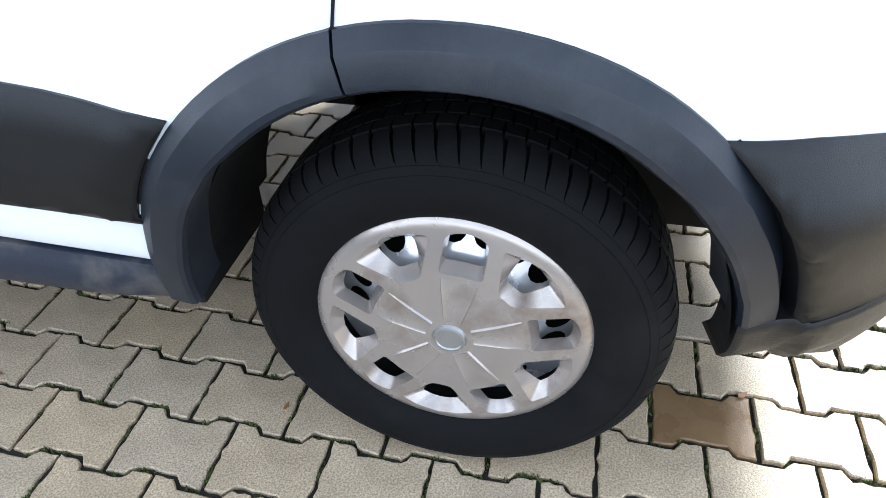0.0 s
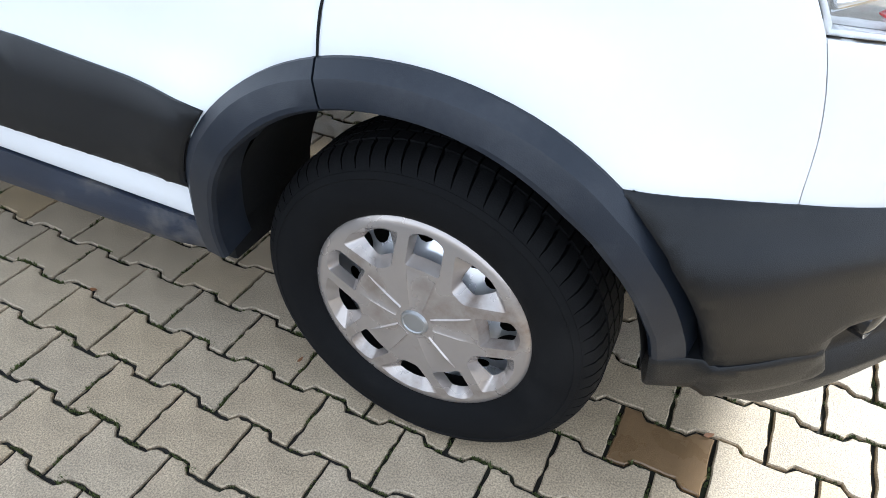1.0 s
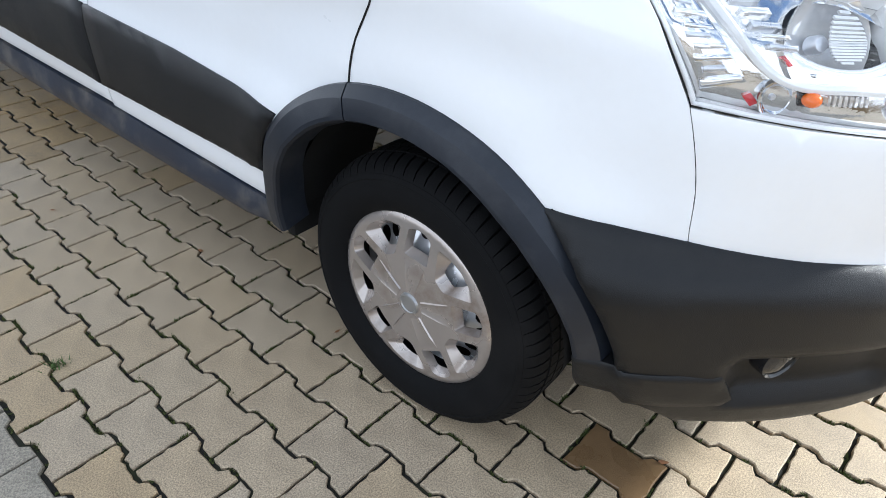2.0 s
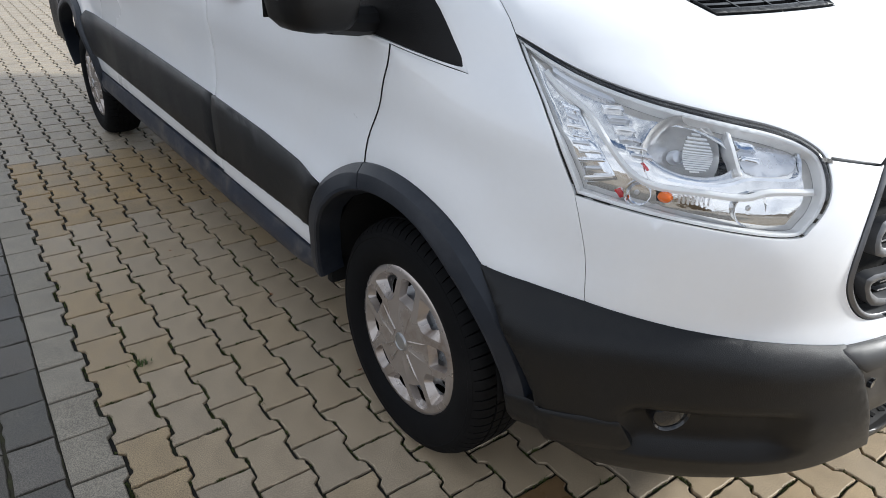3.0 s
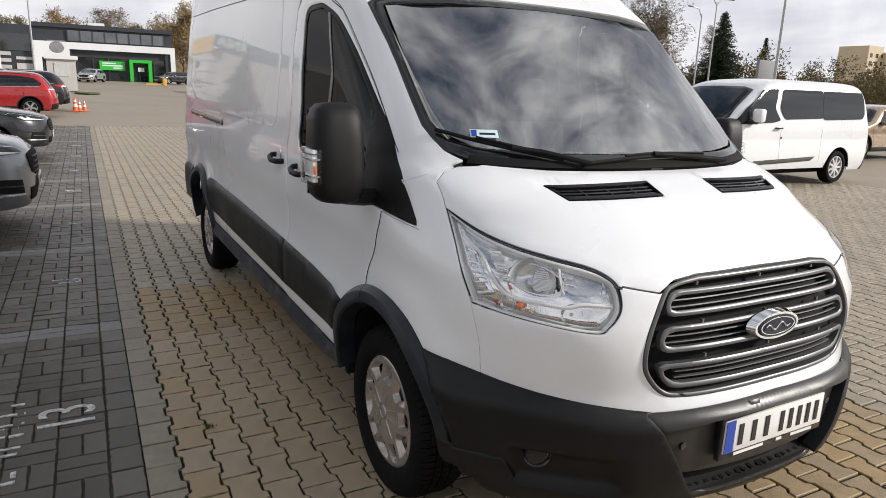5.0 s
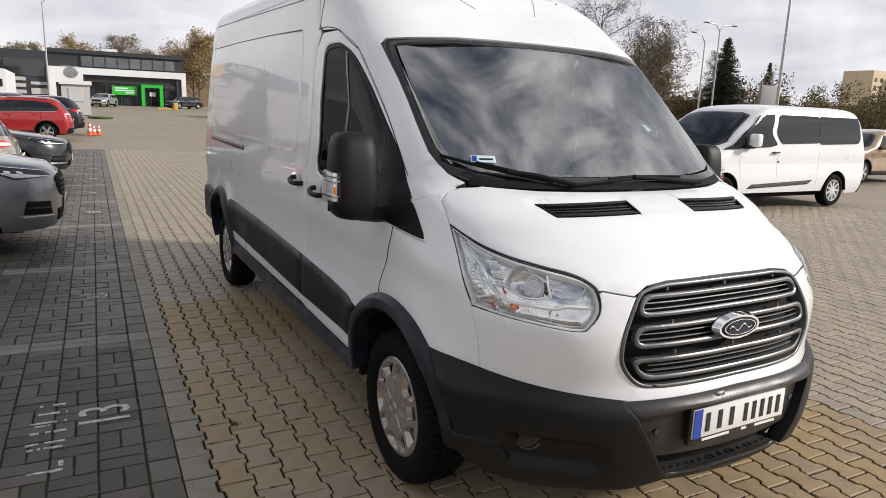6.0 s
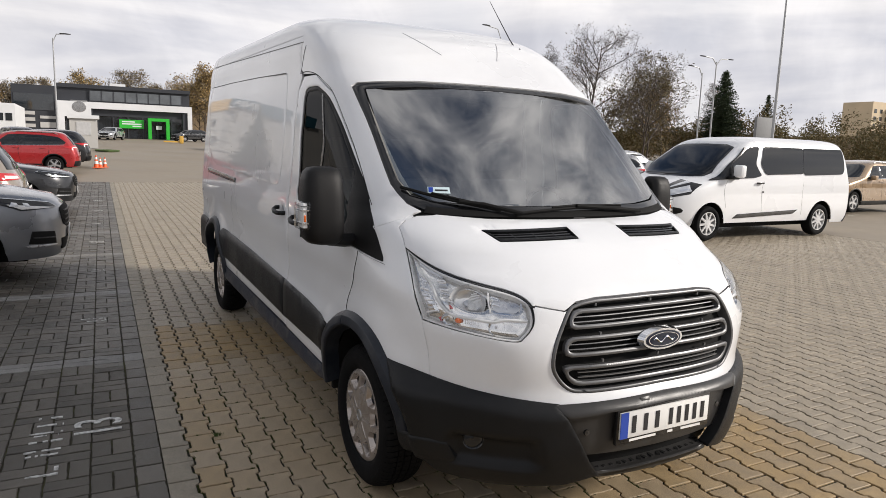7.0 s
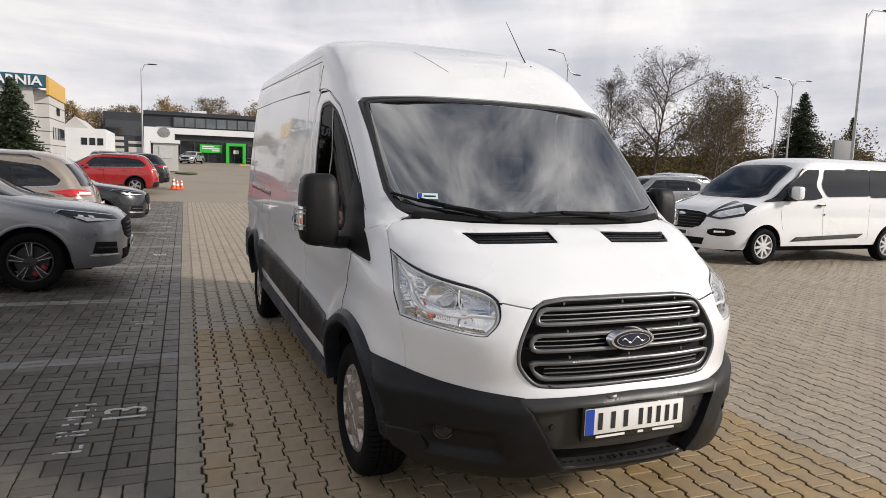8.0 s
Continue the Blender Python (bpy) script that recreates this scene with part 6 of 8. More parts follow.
def minibus(m):
    B = Body([(z, xf * (1.16 if xf > 0 else 1.0), *r) for z, xf, *r in BUS_ROWS], 3.3, None, 4.0)
    c = thing("minibus", "white passenger minibus with dark side windows and black door strips", "minibus", m=m)
    S, F, R = B.side, B.front, B.rear
    wb, r = -3.30, .335
    ar, zb, end = r + .06, .27, math.pi + B.K
    half = [(0, zb)] + [(q, zb) for q in np.linspace(.1, S(ar, zb)[0] - .02, 8)] + [S(x, max(z, zb)) for x, z in arc(0, r, ar, 0, 180, 16)] + [S(x, max(z, zb)) for x, z in arc(wb, r, ar, 0, 180, 16)]
    half += [(q, zb) for q in np.linspace(S(wb - ar, zb)[0] + .02, end, 6)] + [(end, 1.86), (0, 1.86)]
    both_ = lambda pts: pts + [(-q, z) for q, z in reversed(pts)]
    for sg in (1, -1):
        mi = sg < 0
        B.panel("body", half, WHITE, c, step=0.08, gap=0, lip=0, thick=0.02, mirror=mi)
        B.panel("window_band", round_corners([S(.07, 1.115), S(-.60, 1.515), S(-.86, 1.685), S(-.96, 1.735), S(-1.08, 1.775), S(-1.345, 1.775), S(-1.365, 1.22), S(-1.16, 1.182), S(-.5, 1.160)], .04), BLACK, c, "black window surround", off=0.015, thick=0.006, lip=0, step=0.03, gap=0, mirror=mi)
        B.panel("door_window", round_corners([S(-.56, 1.19), S(-.95, 1.71), S(-1.08, 1.76), S(-1.33, 1.76), S(-1.35, 1.23), S(-1.16, 1.195)], .05), DARK_GLASS, c, "tinted door window", off=0.019, thick=0.003, lip=0, step=0.03, gap=0, mirror=mi)
        B.panel("quarter_window", round_corners([S(.06, 1.12), S(-.49, 1.175), S(-.86, 1.66), S(-.60, 1.50)], .05), DARK_GLASS, c, off=0.019, thick=0.003, lip=0, step=0.03, gap=0, mirror=mi)
        B.panel("window_post", [S(-.47, 1.16), S(-.51, 1.16), S(-.94, 1.73), S(-.90, 1.73)], BLACK, c, off=0.023, step=0.03, gap=0, mirror=mi)
        for x0, x1 in ((-1.50, -2.66), (-2.675, -3.95)):
            B.panel("side_window", round_corners([S(x0, 1.24), S(x0 + (.02 if x0 > -2 else 0), 1.77), S(x1, 1.77), S(x1 + (.06 if x1 < -4 else 0), 1.27)], .05), DARK_GLASS, c, "long dark side window", off=0.014, thick=0.003, lip=0, step=0.03, gap=0, mirror=mi)
        B.panel("door_strip", [S(-.62, .42), S(-.74, .50), S(-2.52, .56), S(-2.38, .48)], BLACK, c, "black door strip", off=0.012, step=0.1, gap=0, mirror=mi)
        for cx in (0.0, wb):
            vs = [(x, -sg * y, z) for x, z in arc(cx, r, ar, 0, 180, 14) for y in (.97, .6)]
            mesh_part("wheel_housing", vs, [(2 * i, 2 * i + 1, 2 * i + 3, 2 * i + 2) for i in range(14)], MATT_BLACK, c)
            road_wheel(c, cx, -sg * .86, r, -sg, PALE_COVER, 9, rim_r=.215)
        lamp = B.panel("headlight", [F(-.50, .84), F(-.57, .965), S(.30, 1.125), S(.20, 1.05), S(.48, .875), F(-.72, .80)], BLACK, c, "clear headlight in a black surround", off=0.006, step=0.05, gap=0, mirror=mi)
        B.panel("lamp_lens", [F(-.60, .85), F(-.64, .92), S(.42, 1.03), S(.44, .93), F(-.72, .835)], HEADLAMP, lamp, off=0.010, thick=0.004, step=0.05, gap=0, mirror=mi)
        B.panel("lamp_brow", [F(-.58, .935), F(-.60, .958), S(.32, 1.105), S(.34, 1.08)], HEADLAMP, lamp, off=0.010, thick=0.004, step=0.05, gap=0, mirror=mi)
        B.panel("fog_recess", rounded([F(-.58, .52), F(-.60, .64), F(-.86, .64), F(-.90, .56), F(-.80, .50)], 1), MATT_BLACK, c, off=0.006, step=0.05, gap=0, mirror=mi)
        B.panel("fog_lamp", [F(-.68, .56), F(-.68, .60), F(-.80, .60), F(-.80, .57)], LAMP_IN, c, off=0.012, step=0.05, gap=0, mirror=mi)
        B.panel("tail_light", [R(-.86, .95), R(-.84, 1.5), S(-4.2, 1.5), S(-4.25, .95)], RED, c, "upright red tail light", off=0.008, step=0.08, gap=0, mirror=mi)
        for x0 in (-.40, -1.44, -2.66):
            B.panel("door_gap", [S(x0, .45 if x0 < -1 else .62), S(x0 - .004, .45 if x0 < -1 else .62), S(x0 - .006, 1.12), S(x0 - .002, 1.12)], SEAM_GREY, c, off=0.0015, thick=0.002, step=0.1, gap=0, lip=0, mirror=mi)
        for nm, bm, mt, bv in (("mirror_shell", box(-.62, -.47, -1.20, -1.01, 1.19, 1.42), WHITE, .04), ("mirror_foot", box(-.62, -.40, -1.06, -.93, 1.15, 1.22), BLACK_TRIM, .02), ("door_handle", box(-1.38, -1.22, -1.03, -.97, 1.07, 1.10), BLACK, .008), ("fuel_lock", box(-1.42, -1.40, -1.0, -.96, .90, .93), BLACK, 0)):
            o = part(nm, bm, mt, c, bevel=bv)
            if mi:
                o.data.transform(Matrix.Diagonal((1, -1, 1, 1))); o.data.flip_normals()
        B.panel("rear_bumper", [R(-.93, .28), R(-.93, .48), (end, .48), (end, .28)], BLACK_TRIM, c, off=0.014, step=0.1, gap=0, mirror=mi)
    B.loft("roof", 1.86, WHITE, c, rows=10)
    part("underbody", box(wb - .7, .5, -.7, .7, .22, .9), MATT_BLACK, c)
    B.panel("windscreen", both_([(0, 1.80), F(-.5, 1.79), F(-.70, 1.74), F(-.80, 1.26), F(-.74, 1.20), F(-.5, 1.175), (0, 1.17)]), DARK_GLASS, c, "dark windscreen", off=0.016, step=0.04, gap=0)
    g = B.panel("grille", rounded(both_([(0, .925), F(-.46, .91), F(-.54, .83), F(-.44, .62), (0, .61)]), 1), MATT_BLACK, c, "dark hexagonal grille", off=0.008, step=0.06, gap=0)
    for k in range(5):
        z = .65 + .052 * k
        B.panel("grille_bar", both_([(0, z), F(-.45, z), F(-.45, z + .012), (0, z + .012)]), DARK_METAL, g, off=0.016, thick=0.008, step=0.08, gap=0)
    bd = bmesh.new()
    bmesh.ops.create_uvsphere(bd, u_segments=20, v_segments=8, radius=1, matrix=Matrix.Translation((B.raw(0, .86).x + .014, 0, .86)) @ Matrix.Diagonal((.012, .085, .036, 1)))
    part("badge", bd, CHROME, c)
    B.panel("lower_grille", both_([(0, .46), F(-.55, .46), F(-.50, .34), (0, .33)]), MATT_BLACK, c, off=0.006, step=0.08, gap=0)
    xf = B.raw(0, .53).x
    pl = part("number_plate", box(xf + .008, xf + .020, -.26, .26, .475, .59), PLATE, c)
    part("bar", box(xf + .018, xf + .022, -.19, .22, .50, .565), INK, pl)
    wpp = tube([B.point(*F(-.6, 1.20), .02), B.point(*F(0, 1.19), .02), B.point(*F(.5, 1.20), .02)], .012, 6)
    part("wiper", wpp, BLACK, c)
    return c


PALE_COVER = material("pale_wheel_cover", (0.60, 0.60, 0.60), 0.4, metal=0.3)
GREY_BLUE, BEIGE, RED_PAINT = paint("grey_paint", (0.235, 0.243, 0.26), 0.5), paint("beige_paint", (0.34, 0.29, 0.245), 0.5), paint("red_paint", (0.36, 0.018, 0.02), 0.2)
BLACK_PAINT, BROWN_PAINT, SILVER_PAINT, DARK_BLUE = paint("black_paint", (0.018, 0.019, 0.022)), paint("brown_paint", (0.30, 0.20, 0.11), 0.4), paint("silver_paint", (0.48, 0.49, 0.50), 0.6), paint("dark_blue_paint", (0.02, 0.025, 0.06))


def yard_z(x):
    """The yard rises gently towards the showroom."""
    return 1.3 * max(0.0, min(1.0, (-24.0 - x) / 66.0))


def parked(x, y, yaw):
    """Front axle's middle at (x, y) on the ground; yaw: where the nose points, degrees from +x."""
    return pose(x, y, yard_z(x), 0, 0, yaw)


car("suv", "grey-blue SUV with dark spoked wheels parked nose to the lane", GREY_BLUE, parked(-6.48, -3.33, 90), wheel_r=.36, rim=DARK_ALLOY, spokes=5, lower="body")
car("suv", "beige SUV parked tail to the lane", BEIGE, parked(-9.1, -6.45, 270), rails=True)
car("hatchback", "black hatchback parked nose to the lane", BLACK_PAINT, parked(-14.0, -3.25, 90), sz=.92, wheel_r=.32, lower=False)
car("suv", "red SUV parked tail to the lane", RED_PAINT, parked(-28.6, -5.75, 270), rails=True)
car("suv", "black SUV parked tail to the lane beside the cones", BLACK_PAINT, parked(-33.0, -5.3, 270))
minibus(parked(-6.90, 8.45, -90) @ Matrix.Scale(1.05, 4))
car("suv", "brown SUV parked behind the minibus", BROWN_PAINT, parked(-10.3, 19.2, -88), rails=True)
car("suv", "tall silver SUV among the parked cars behind the minibus", SILVER_PAINT, parked(-20.5, 21.4, 92), sz=1.06)
car("estate_car", "grey car with a dark rear window", GREY_BLUE, parked(-17.0, 13.4, 262), sz=.98)
car("saloon_car", "small silver car in front of the showroom", SILVER_PAINT, parked(-82.0, 0.6, -20), sz=.88, lower=False)
car("saloon_car", "dark car beside the showroom door", BLACK_PAINT, parked(-84.0, 8.6, -60), sz=.88, lower=False)
car("saloon_car", "dark blue car at the far edge of the yard", DARK_BLUE, parked(-57.0, 9.0, -10), sz=.88, lower=False)
car("saloon_car", "dark car in the far row", DARK_BLUE, parked(-50.0, -5.2, 20), sz=.92, lower=False)


# ---- far buildings, posts, trees ----
ANTHRACITE = material("anthracite_cladding", (0.035, 0.038, 0.045), 0.5, var=0.12, scale=0.6)
WHITE_CLAD = material("white_cladding", (0.72, 0.73, 0.74), 0.5, var=0.06, scale=0.5)
SHOP_GLASS = material("shop_glass", (0.020, 0.024, 0.028), 0.06, var=0.3, scale=0.7, coat=0.6, spec=0.7)
PALE_GLASS = material("pale_window_glass", (0.10, 0.11, 0.12), 0.1, var=0.5, scale=0.5, spec=0.8)
GREEN = material("green_panel", (0.03, 0.46, 0.04), 0.45, var=0.08)
GREY_RENDER = material("grey_render", (0.50, 0.49, 0.47), 0.8, var=0.10, scale=0.4, dirt=(0.36, 0.35, 0.33), dirt_amount=0.4, dirt_scale=0.4)
TEAL = material("teal_sign", (0.02, 0.10, 0.15), 0.4)
YELLOW = material("yellow_fascia", (0.60, 0.36, 0.07), 0.5)
SAND = material("sand_render", (0.62, 0.50, 0.34), 0.8, var=0.1, scale=0.2)
GALV = material("galvanised", (0.40, 0.41, 0.42), 0.45, metal=0.5, var=0.1)
GREY_BOARD = material("grey_board", (0.22, 0.225, 0.23), 0.7, var=0.1)
CONE = material("cone_orange", (0.80, 0.12, 0.03), 0.5)
BARK = material("bark", (0.075, 0.060, 0.048), 0.9, var=0.3, scale=8, bump=0.4, bump_scale=30)
LEAF_BROWN = material("autumn_leaves", (0.16, 0.085, 0.03), 0.7, var=0.4, scale=2, tints=[(0.07, 0.05, 0.022), (0.14, 0.085, 0.03), (0.20, 0.12, 0.035), (0.09, 0.08, 0.03)])
# the far leaf tints are lightened: distance haze is put into their colour
LEAF_FAR = material("pale_golden_leaves", (0.34, 0.24, 0.10), 0.8, var=0.3, scale=2, tints=[(0.38, 0.25, 0.10), (0.29, 0.21, 0.10), (0.42, 0.29, 0.11), (0.24, 0.19, 0.10)])
LEAF_FAR_BROWN = material("pale_brown_leaves", (0.25, 0.20, 0.13), 0.8, var=0.3, scale=2, tints=[(0.26, 0.20, 0.13), (0.21, 0.17, 0.11), (0.30, 0.23, 0.14), (0.18, 0.16, 0.10)])
LEAF_OLIVE = material("olive_leaves", (0.09, 0.08, 0.03), 0.7, var=0.4, scale=2, tints=[(0.115, 0.100, 0.038), (0.17, 0.120, 0.045), (0.085, 0.080, 0.030), (0.21, 0.145, 0.058)])
LEAF_GOLD = material("golden_leaves", (0.26, 0.15, 0.035), 0.7, var=0.4, scale=2, tints=[(0.30, 0.17, 0.035), (0.20, 0.12, 0.03), (0.34, 0.20, 0.05), (0.13, 0.10, 0.03)])
NEEDLE = material("fir_needles", (0.035, 0.055, 0.026), 0.75, var=0.4, scale=2, tints=[(0.026, 0.044, 0.022), (0.055, 0.075, 0.034), (0.036, 0.056, 0.026)])
SCRUB = material("bare_scrub", (0.085, 0.062, 0.040), 0.9, var=0.5, scale=0.8, tints=[(0.045, 0.040, 0.026), (0.13, 0.085, 0.045), (0.075, 0.070, 0.034), (0.15, 0.105, 0.06), (0.06, 0.048, 0.032)])
GRASS = material("grass", (0.07, 0.11, 0.03), 0.9, var=0.4, scale=3)

# the dark showroom with its white portal
show = thing("showroom", "dark showroom building with a white portal and green signs", "building", m=pose(0, 0, 1.3) @ Matrix.Diagonal((1, 1, .83, 1)))
X = -92.0
part("main_wall", box(X - 24, X - .6, -4.4, 10.9, 0, 7.5), ANTHRACITE, show)
part("corner_block", box(X - 24, X - .2, -9.0, -4.5, 0, 7.25), ANTHRACITE, show)
part("parapet", box(X - .7, X - .25, -4.4, 10.95, 7.2, 7.75), ANTHRACITE, show)
part("upper_window", box(X - .65, X - .45, -.8, 9.95, 5.45, 6.9), PALE_GLASS, show)
for i in range(9):
    part("upper_post", box(X - .5, X - .38, -.8 + 1.344 * i - .05, -.8 + 1.344 * i + .05, 5.45, 6.9), ANTHRACITE, show)
fas = bmesh.new()
add_box(fas, X - .6, X + .5, -4.35, 11.05, 4.25, 5.2); add_box(fas, X - .6, X + .5, -4.35, -.7, 3.0, 4.25); add_box(fas, X - .6, X + .5, -4.35, -3.6, .0, 3.0); add_box(fas, X - .6, X + .5, 10.5, 11.05, 0, 4.25)
part("portal", fas, WHITE_CLAD, show, "white portal band")
part("shop_front", box(X - .55, X - .3, -3.6, 10.5, 0, 4.25), SHOP_GLASS, show)
part("front_lintel", box(X - .3, X - .15, -.7, 10.5, 3.25, 4.26), ANTHRACITE, show)
for i in range(9):
    part("front_post", box(X - .32, X - .2, -3.5 + 1.72 * i, -3.38 + 1.72 * i, 0, 3.85), ANTHRACITE, show)
part("green_sign", box(X - .18, X - .05, 2.4, 5.25, 1.55, 2.85), GREEN, show, "green banner")
for z, y0, y1 in ((2.45, 2.7, 4.2), (2.12, 2.7, 5.0), (1.8, 3.9, 5.0)):
    part("banner_bar", box(X - .06, X - .03, y0, y1, z, z + .18), WHITE_CLAD, show)
gp = bmesh.new()
add_box(gp, X - .2, X + .5, 5.7, 6.1, 0, 3.2); add_box(gp, X - .2, X + .5, 7.85, 8.25, 0, 3.2); add_box(gp, X - .2, X + .5, 6.1, 7.85, 2.75, 3.2)
part("green_portal", gp, GREEN, show, "green entrance portal")
part("door_notice", box(X - .2, X - .1, 6.7, 7.4, 1.5, 2.1), WHITE_CLAD, show)
for y0, z0, z1 in ((-8.4, 3.0, 3.5), (-8.4, 2.1, 2.6), (-8.4, 1.2, 1.7), (-6.2, 2.5, 2.9), (-6.2, 1.2, 2.0)):
    part("lit_panel", box(X - .25, X - .1, y0, y0 + 1.7, z0, z1), GREY_RENDER, show)
part("corner_glass", box(X - .22, X - .12, -8.8, -4.7, 3.7, 6.0), SHOP_GLASS, show)
lg = lathe([(0.0, .06), (.72, .05), (.78, .0)], "x", 28, (X + .5, -2.0, 4.4))
part("dark_return", box(X - .3, X + .3, -.72, -.5, 0, 4.25), ANTHRACITE, show)
part("dark_return", box(X - .3, X + .3, 9.9, 10.5, 0, 4.25), ANTHRACITE, show)
part("round_logo", lg, SATIN, show)
part("logo_bar", box(X + .5, X + .53, -2.9, -1.1, 5.2, 5.35), SATIN, show)
part("roof_unit", box(X - 8, X - 6, 1.7, 3.6, 7.5, 8.6), WHITE_CLAD, show)

# office block with the roof sign
office = thing("office_block", "pale grey office block with a teal roof sign", "building", m=pose(0, 0, .5) @ Matrix.Diagonal((1, 1, .925, 1)))
part("wall", box(-58, -50, -26, -10.1, 0, 6.2), GREY_RENDER, office)
part("end_wall", box(-58, -50.3, -10.1, -9.2, 0, 5.9), GREY_RENDER, office)
for k in range(5):
    part("wall_joint", box(-58, -50.28, -9.21, -9.18, .9 + 1.0 * k, .94 + 1.0 * k), ANTHRACITE, office)
    part("wall_joint", box(-50.3, -50.27, -10.1, -9.2, .9 + 1.0 * k, .94 + 1.0 * k), ANTHRACITE, office)
part("sign_board", box(-50.3, -49.7, -16, -9.25, 6.05, 6.95), TEAL, office, "teal sign with white capitals")
part("fascia", box(-58, -49.72, -9.25, -9.10, 5.55, 6.85), YELLOW, office, "yellow fascia")
fc = bpy.data.curves.new("sign_text", "FONT")
fc.body, fc.size, fc.extrude, fc.offset, fc.align_x = "ARNIA", .92, .03, .022, "RIGHT"
fo = new("sign_text", fc)
fo.data.materials.append(WHITE_CLAD)
fo.parent = office
fo.matrix_basis = Matrix.Translation((-49.66, -9.5, 6.18)) @ Matrix(((0, 0, 1, 0), (1, 0, 0, 0), (0, 1, 0, 0), (0, 0, 0, 1)))
for k in range(5):
    y = -9.17
    part("window", box(-52.4 - 1.2 * k, -51.6 - 1.2 * k, y - .03, y + .02, 2.4, 3.3), SHOP_GLASS, office)
part("window", box(-55, -53.6, -9.19, -9.15, 4.3, 4.9), SHOP_GLASS, office)
hall = thing("white_hall", "low white hall with a gabled skylight", "building", m=pose(0, 0, 1.0) @ Matrix.Diagonal((1, 1, .80, 1)))
part("wall", box(-90, -76, -12.5, -7.6, 0, 4.3), WHITE_CLAD, hall)
gb = bmesh.new()
vs = [gb.verts.new(p) for p in ((-88, -11.8, 4.3), (-76.5, -11.8, 4.3), (-76.5, -9.2, 4.3), (-88, -9.2, 4.3), (-88, -10.5, 5.8), (-76.5, -10.5, 5.8))]
for f in ((0, 1, 5, 4), (2, 3, 4, 5), (1, 2, 5), (3, 0, 4)):
    gb.faces.new([vs[i] for i in f])
part("skylight", gb, GREY_RENDER, hall, smooth=False)
for k in range(3):
    part("window", box(-76.02, -75.95, -9.9 + .75 * k, -9.35 + .75 * k, 2.2, 3.1), SHOP_GLASS, hall)

# gate booth
booth = thing("gate_booth", "small pale grey booth with one window", "booth", m=pose(0, 0, yard_z(-55.5)))
part("wall", box(-56.5, -54.5, -2.75, -.90, 0, 2.2), GREY_RENDER, booth)
part("roof", box(-56.7, -54.3, -2.88, -.76, 2.2, 2.46), WHITE_CLAD, booth)
part("window", box(-54.5, -54.46, -2.3, -1.35, 1.0, 1.95), PALE_COVER, booth)

# cones
cone0 = thing("traffic_cone", "orange traffic cone with white bands", "cone", "cones by the red car")
part("base", box(-.2, .2, -.2, .2, 0, .04), CONE, cone0, bevel=.01)
part("body", lathe([(.15, .03), (.035, .72), (.0, .73)], "z", 24), CONE, cone0)
part("band", lathe([(.120, .24), (.094, .40)], "z", 24), PLATE, cone0)
part("band", lathe([(.076, .50), (.058, .62)], "z", 24), PLATE, cone0)
cone0.matrix_basis = pose(-31.7, -1.52, yard_z(-31.7)) @ Matrix.Scale(.8, 4)
for x, y, a in ((-31.9, -1.35, 20), (-32.3, -1.15, 40)):
    copy_thing(cone0, pose(x, y, yard_z(x), 0, 0, a) @ Matrix.Scale(.8, 4))
brk = thing("barrier_foot", "yellow barrier foot on the paving", "barrier", m=pose(0, 0, yard_z(-75)))
part("foot", box(-75.3, -74.9, 7.4, 7.8, 0, .8), YELLOW, brk, bevel=.05)
part("arm", box(-75.15, -75.05, 5.8, 7.5, .1, .25), YELLOW, brk)


def street_lamp(x, y, h, arms, r=.09, lean=0.0, label="tall galvanised street lamp"):
    lm = thing("street_lamp", label, "lamp post", m=pose(x, y, yard_z(x)))
    part("pole", tube([(0, 0, 0), (0, lean * .5, h * .5), (0, lean, h)], r, 10, r * .55), GALV, lm)
    for ax, ay, rise in arms:
        tip = Vector((ax, lean + ay, h + rise))
        part("arm", tube([(0, lean, h - .3), (ax * .3, lean + ay * .3, h + rise * .8), tip], r * .45, 8), GALV, lm)
        hd = lathe([(0, -.05), (.11, -.03), (.12, .03), (0, .07)], "z", 12)
        bmesh.ops.transform(hd, matrix=Matrix.Translation(tip) @ Matrix.Diagonal((1 + 2.5 * abs(ax) / (abs(ax) + abs(ay)), 1 + 2.5 * abs(ay) / (abs(ax) + abs(ay)), 1, 1)), verts=hd.verts)
        part("head", hd, DARK_METAL, lm)
    return lm


street_lamp(-62, -3.7, 8.6, [(0, .9, .4)], .09)
street_lamp(-42, 51.0, 10.0, [(0, -1.9, .35), (0, 1.9, .35)], .10)
street_lamp(-46, 53.8, 9.4, [(0, -1.7, .6)], .10)
street_lamp(-24, 35.2, 11.2, [(0, 1.6, .3)], .11, .0)
street_lamp(-48, 30.8, 10.6, [(0, -1.7, 1.0), (0, 1.0, -.9)], .09)
board = thing("notice_board", "pale sign board on the tall lamp post", "sign board")
part("board", box(-25.2, -25.0, 35.0, 36.5, 2.5, 4.1), GREY_BOARD, board, bevel=.03)
part("post", box(-25.15, -25.05, 35.2, 35.3, 0, 2.6), GALV, board)
part("post", box(-25.15, -25.05, 36.2, 36.3, 0, 2.6), GALV, board)

flats = thing("apartment_block", "sand-coloured apartment block beyond the trees", "building")
fx = -180
part("wall", box(fx - 14, fx, 321, 333, 0, 28.5), SAND, flats)
part("wall", box(fx - 14, fx + 3, 333, 351, 0, 26), SAND, flats)
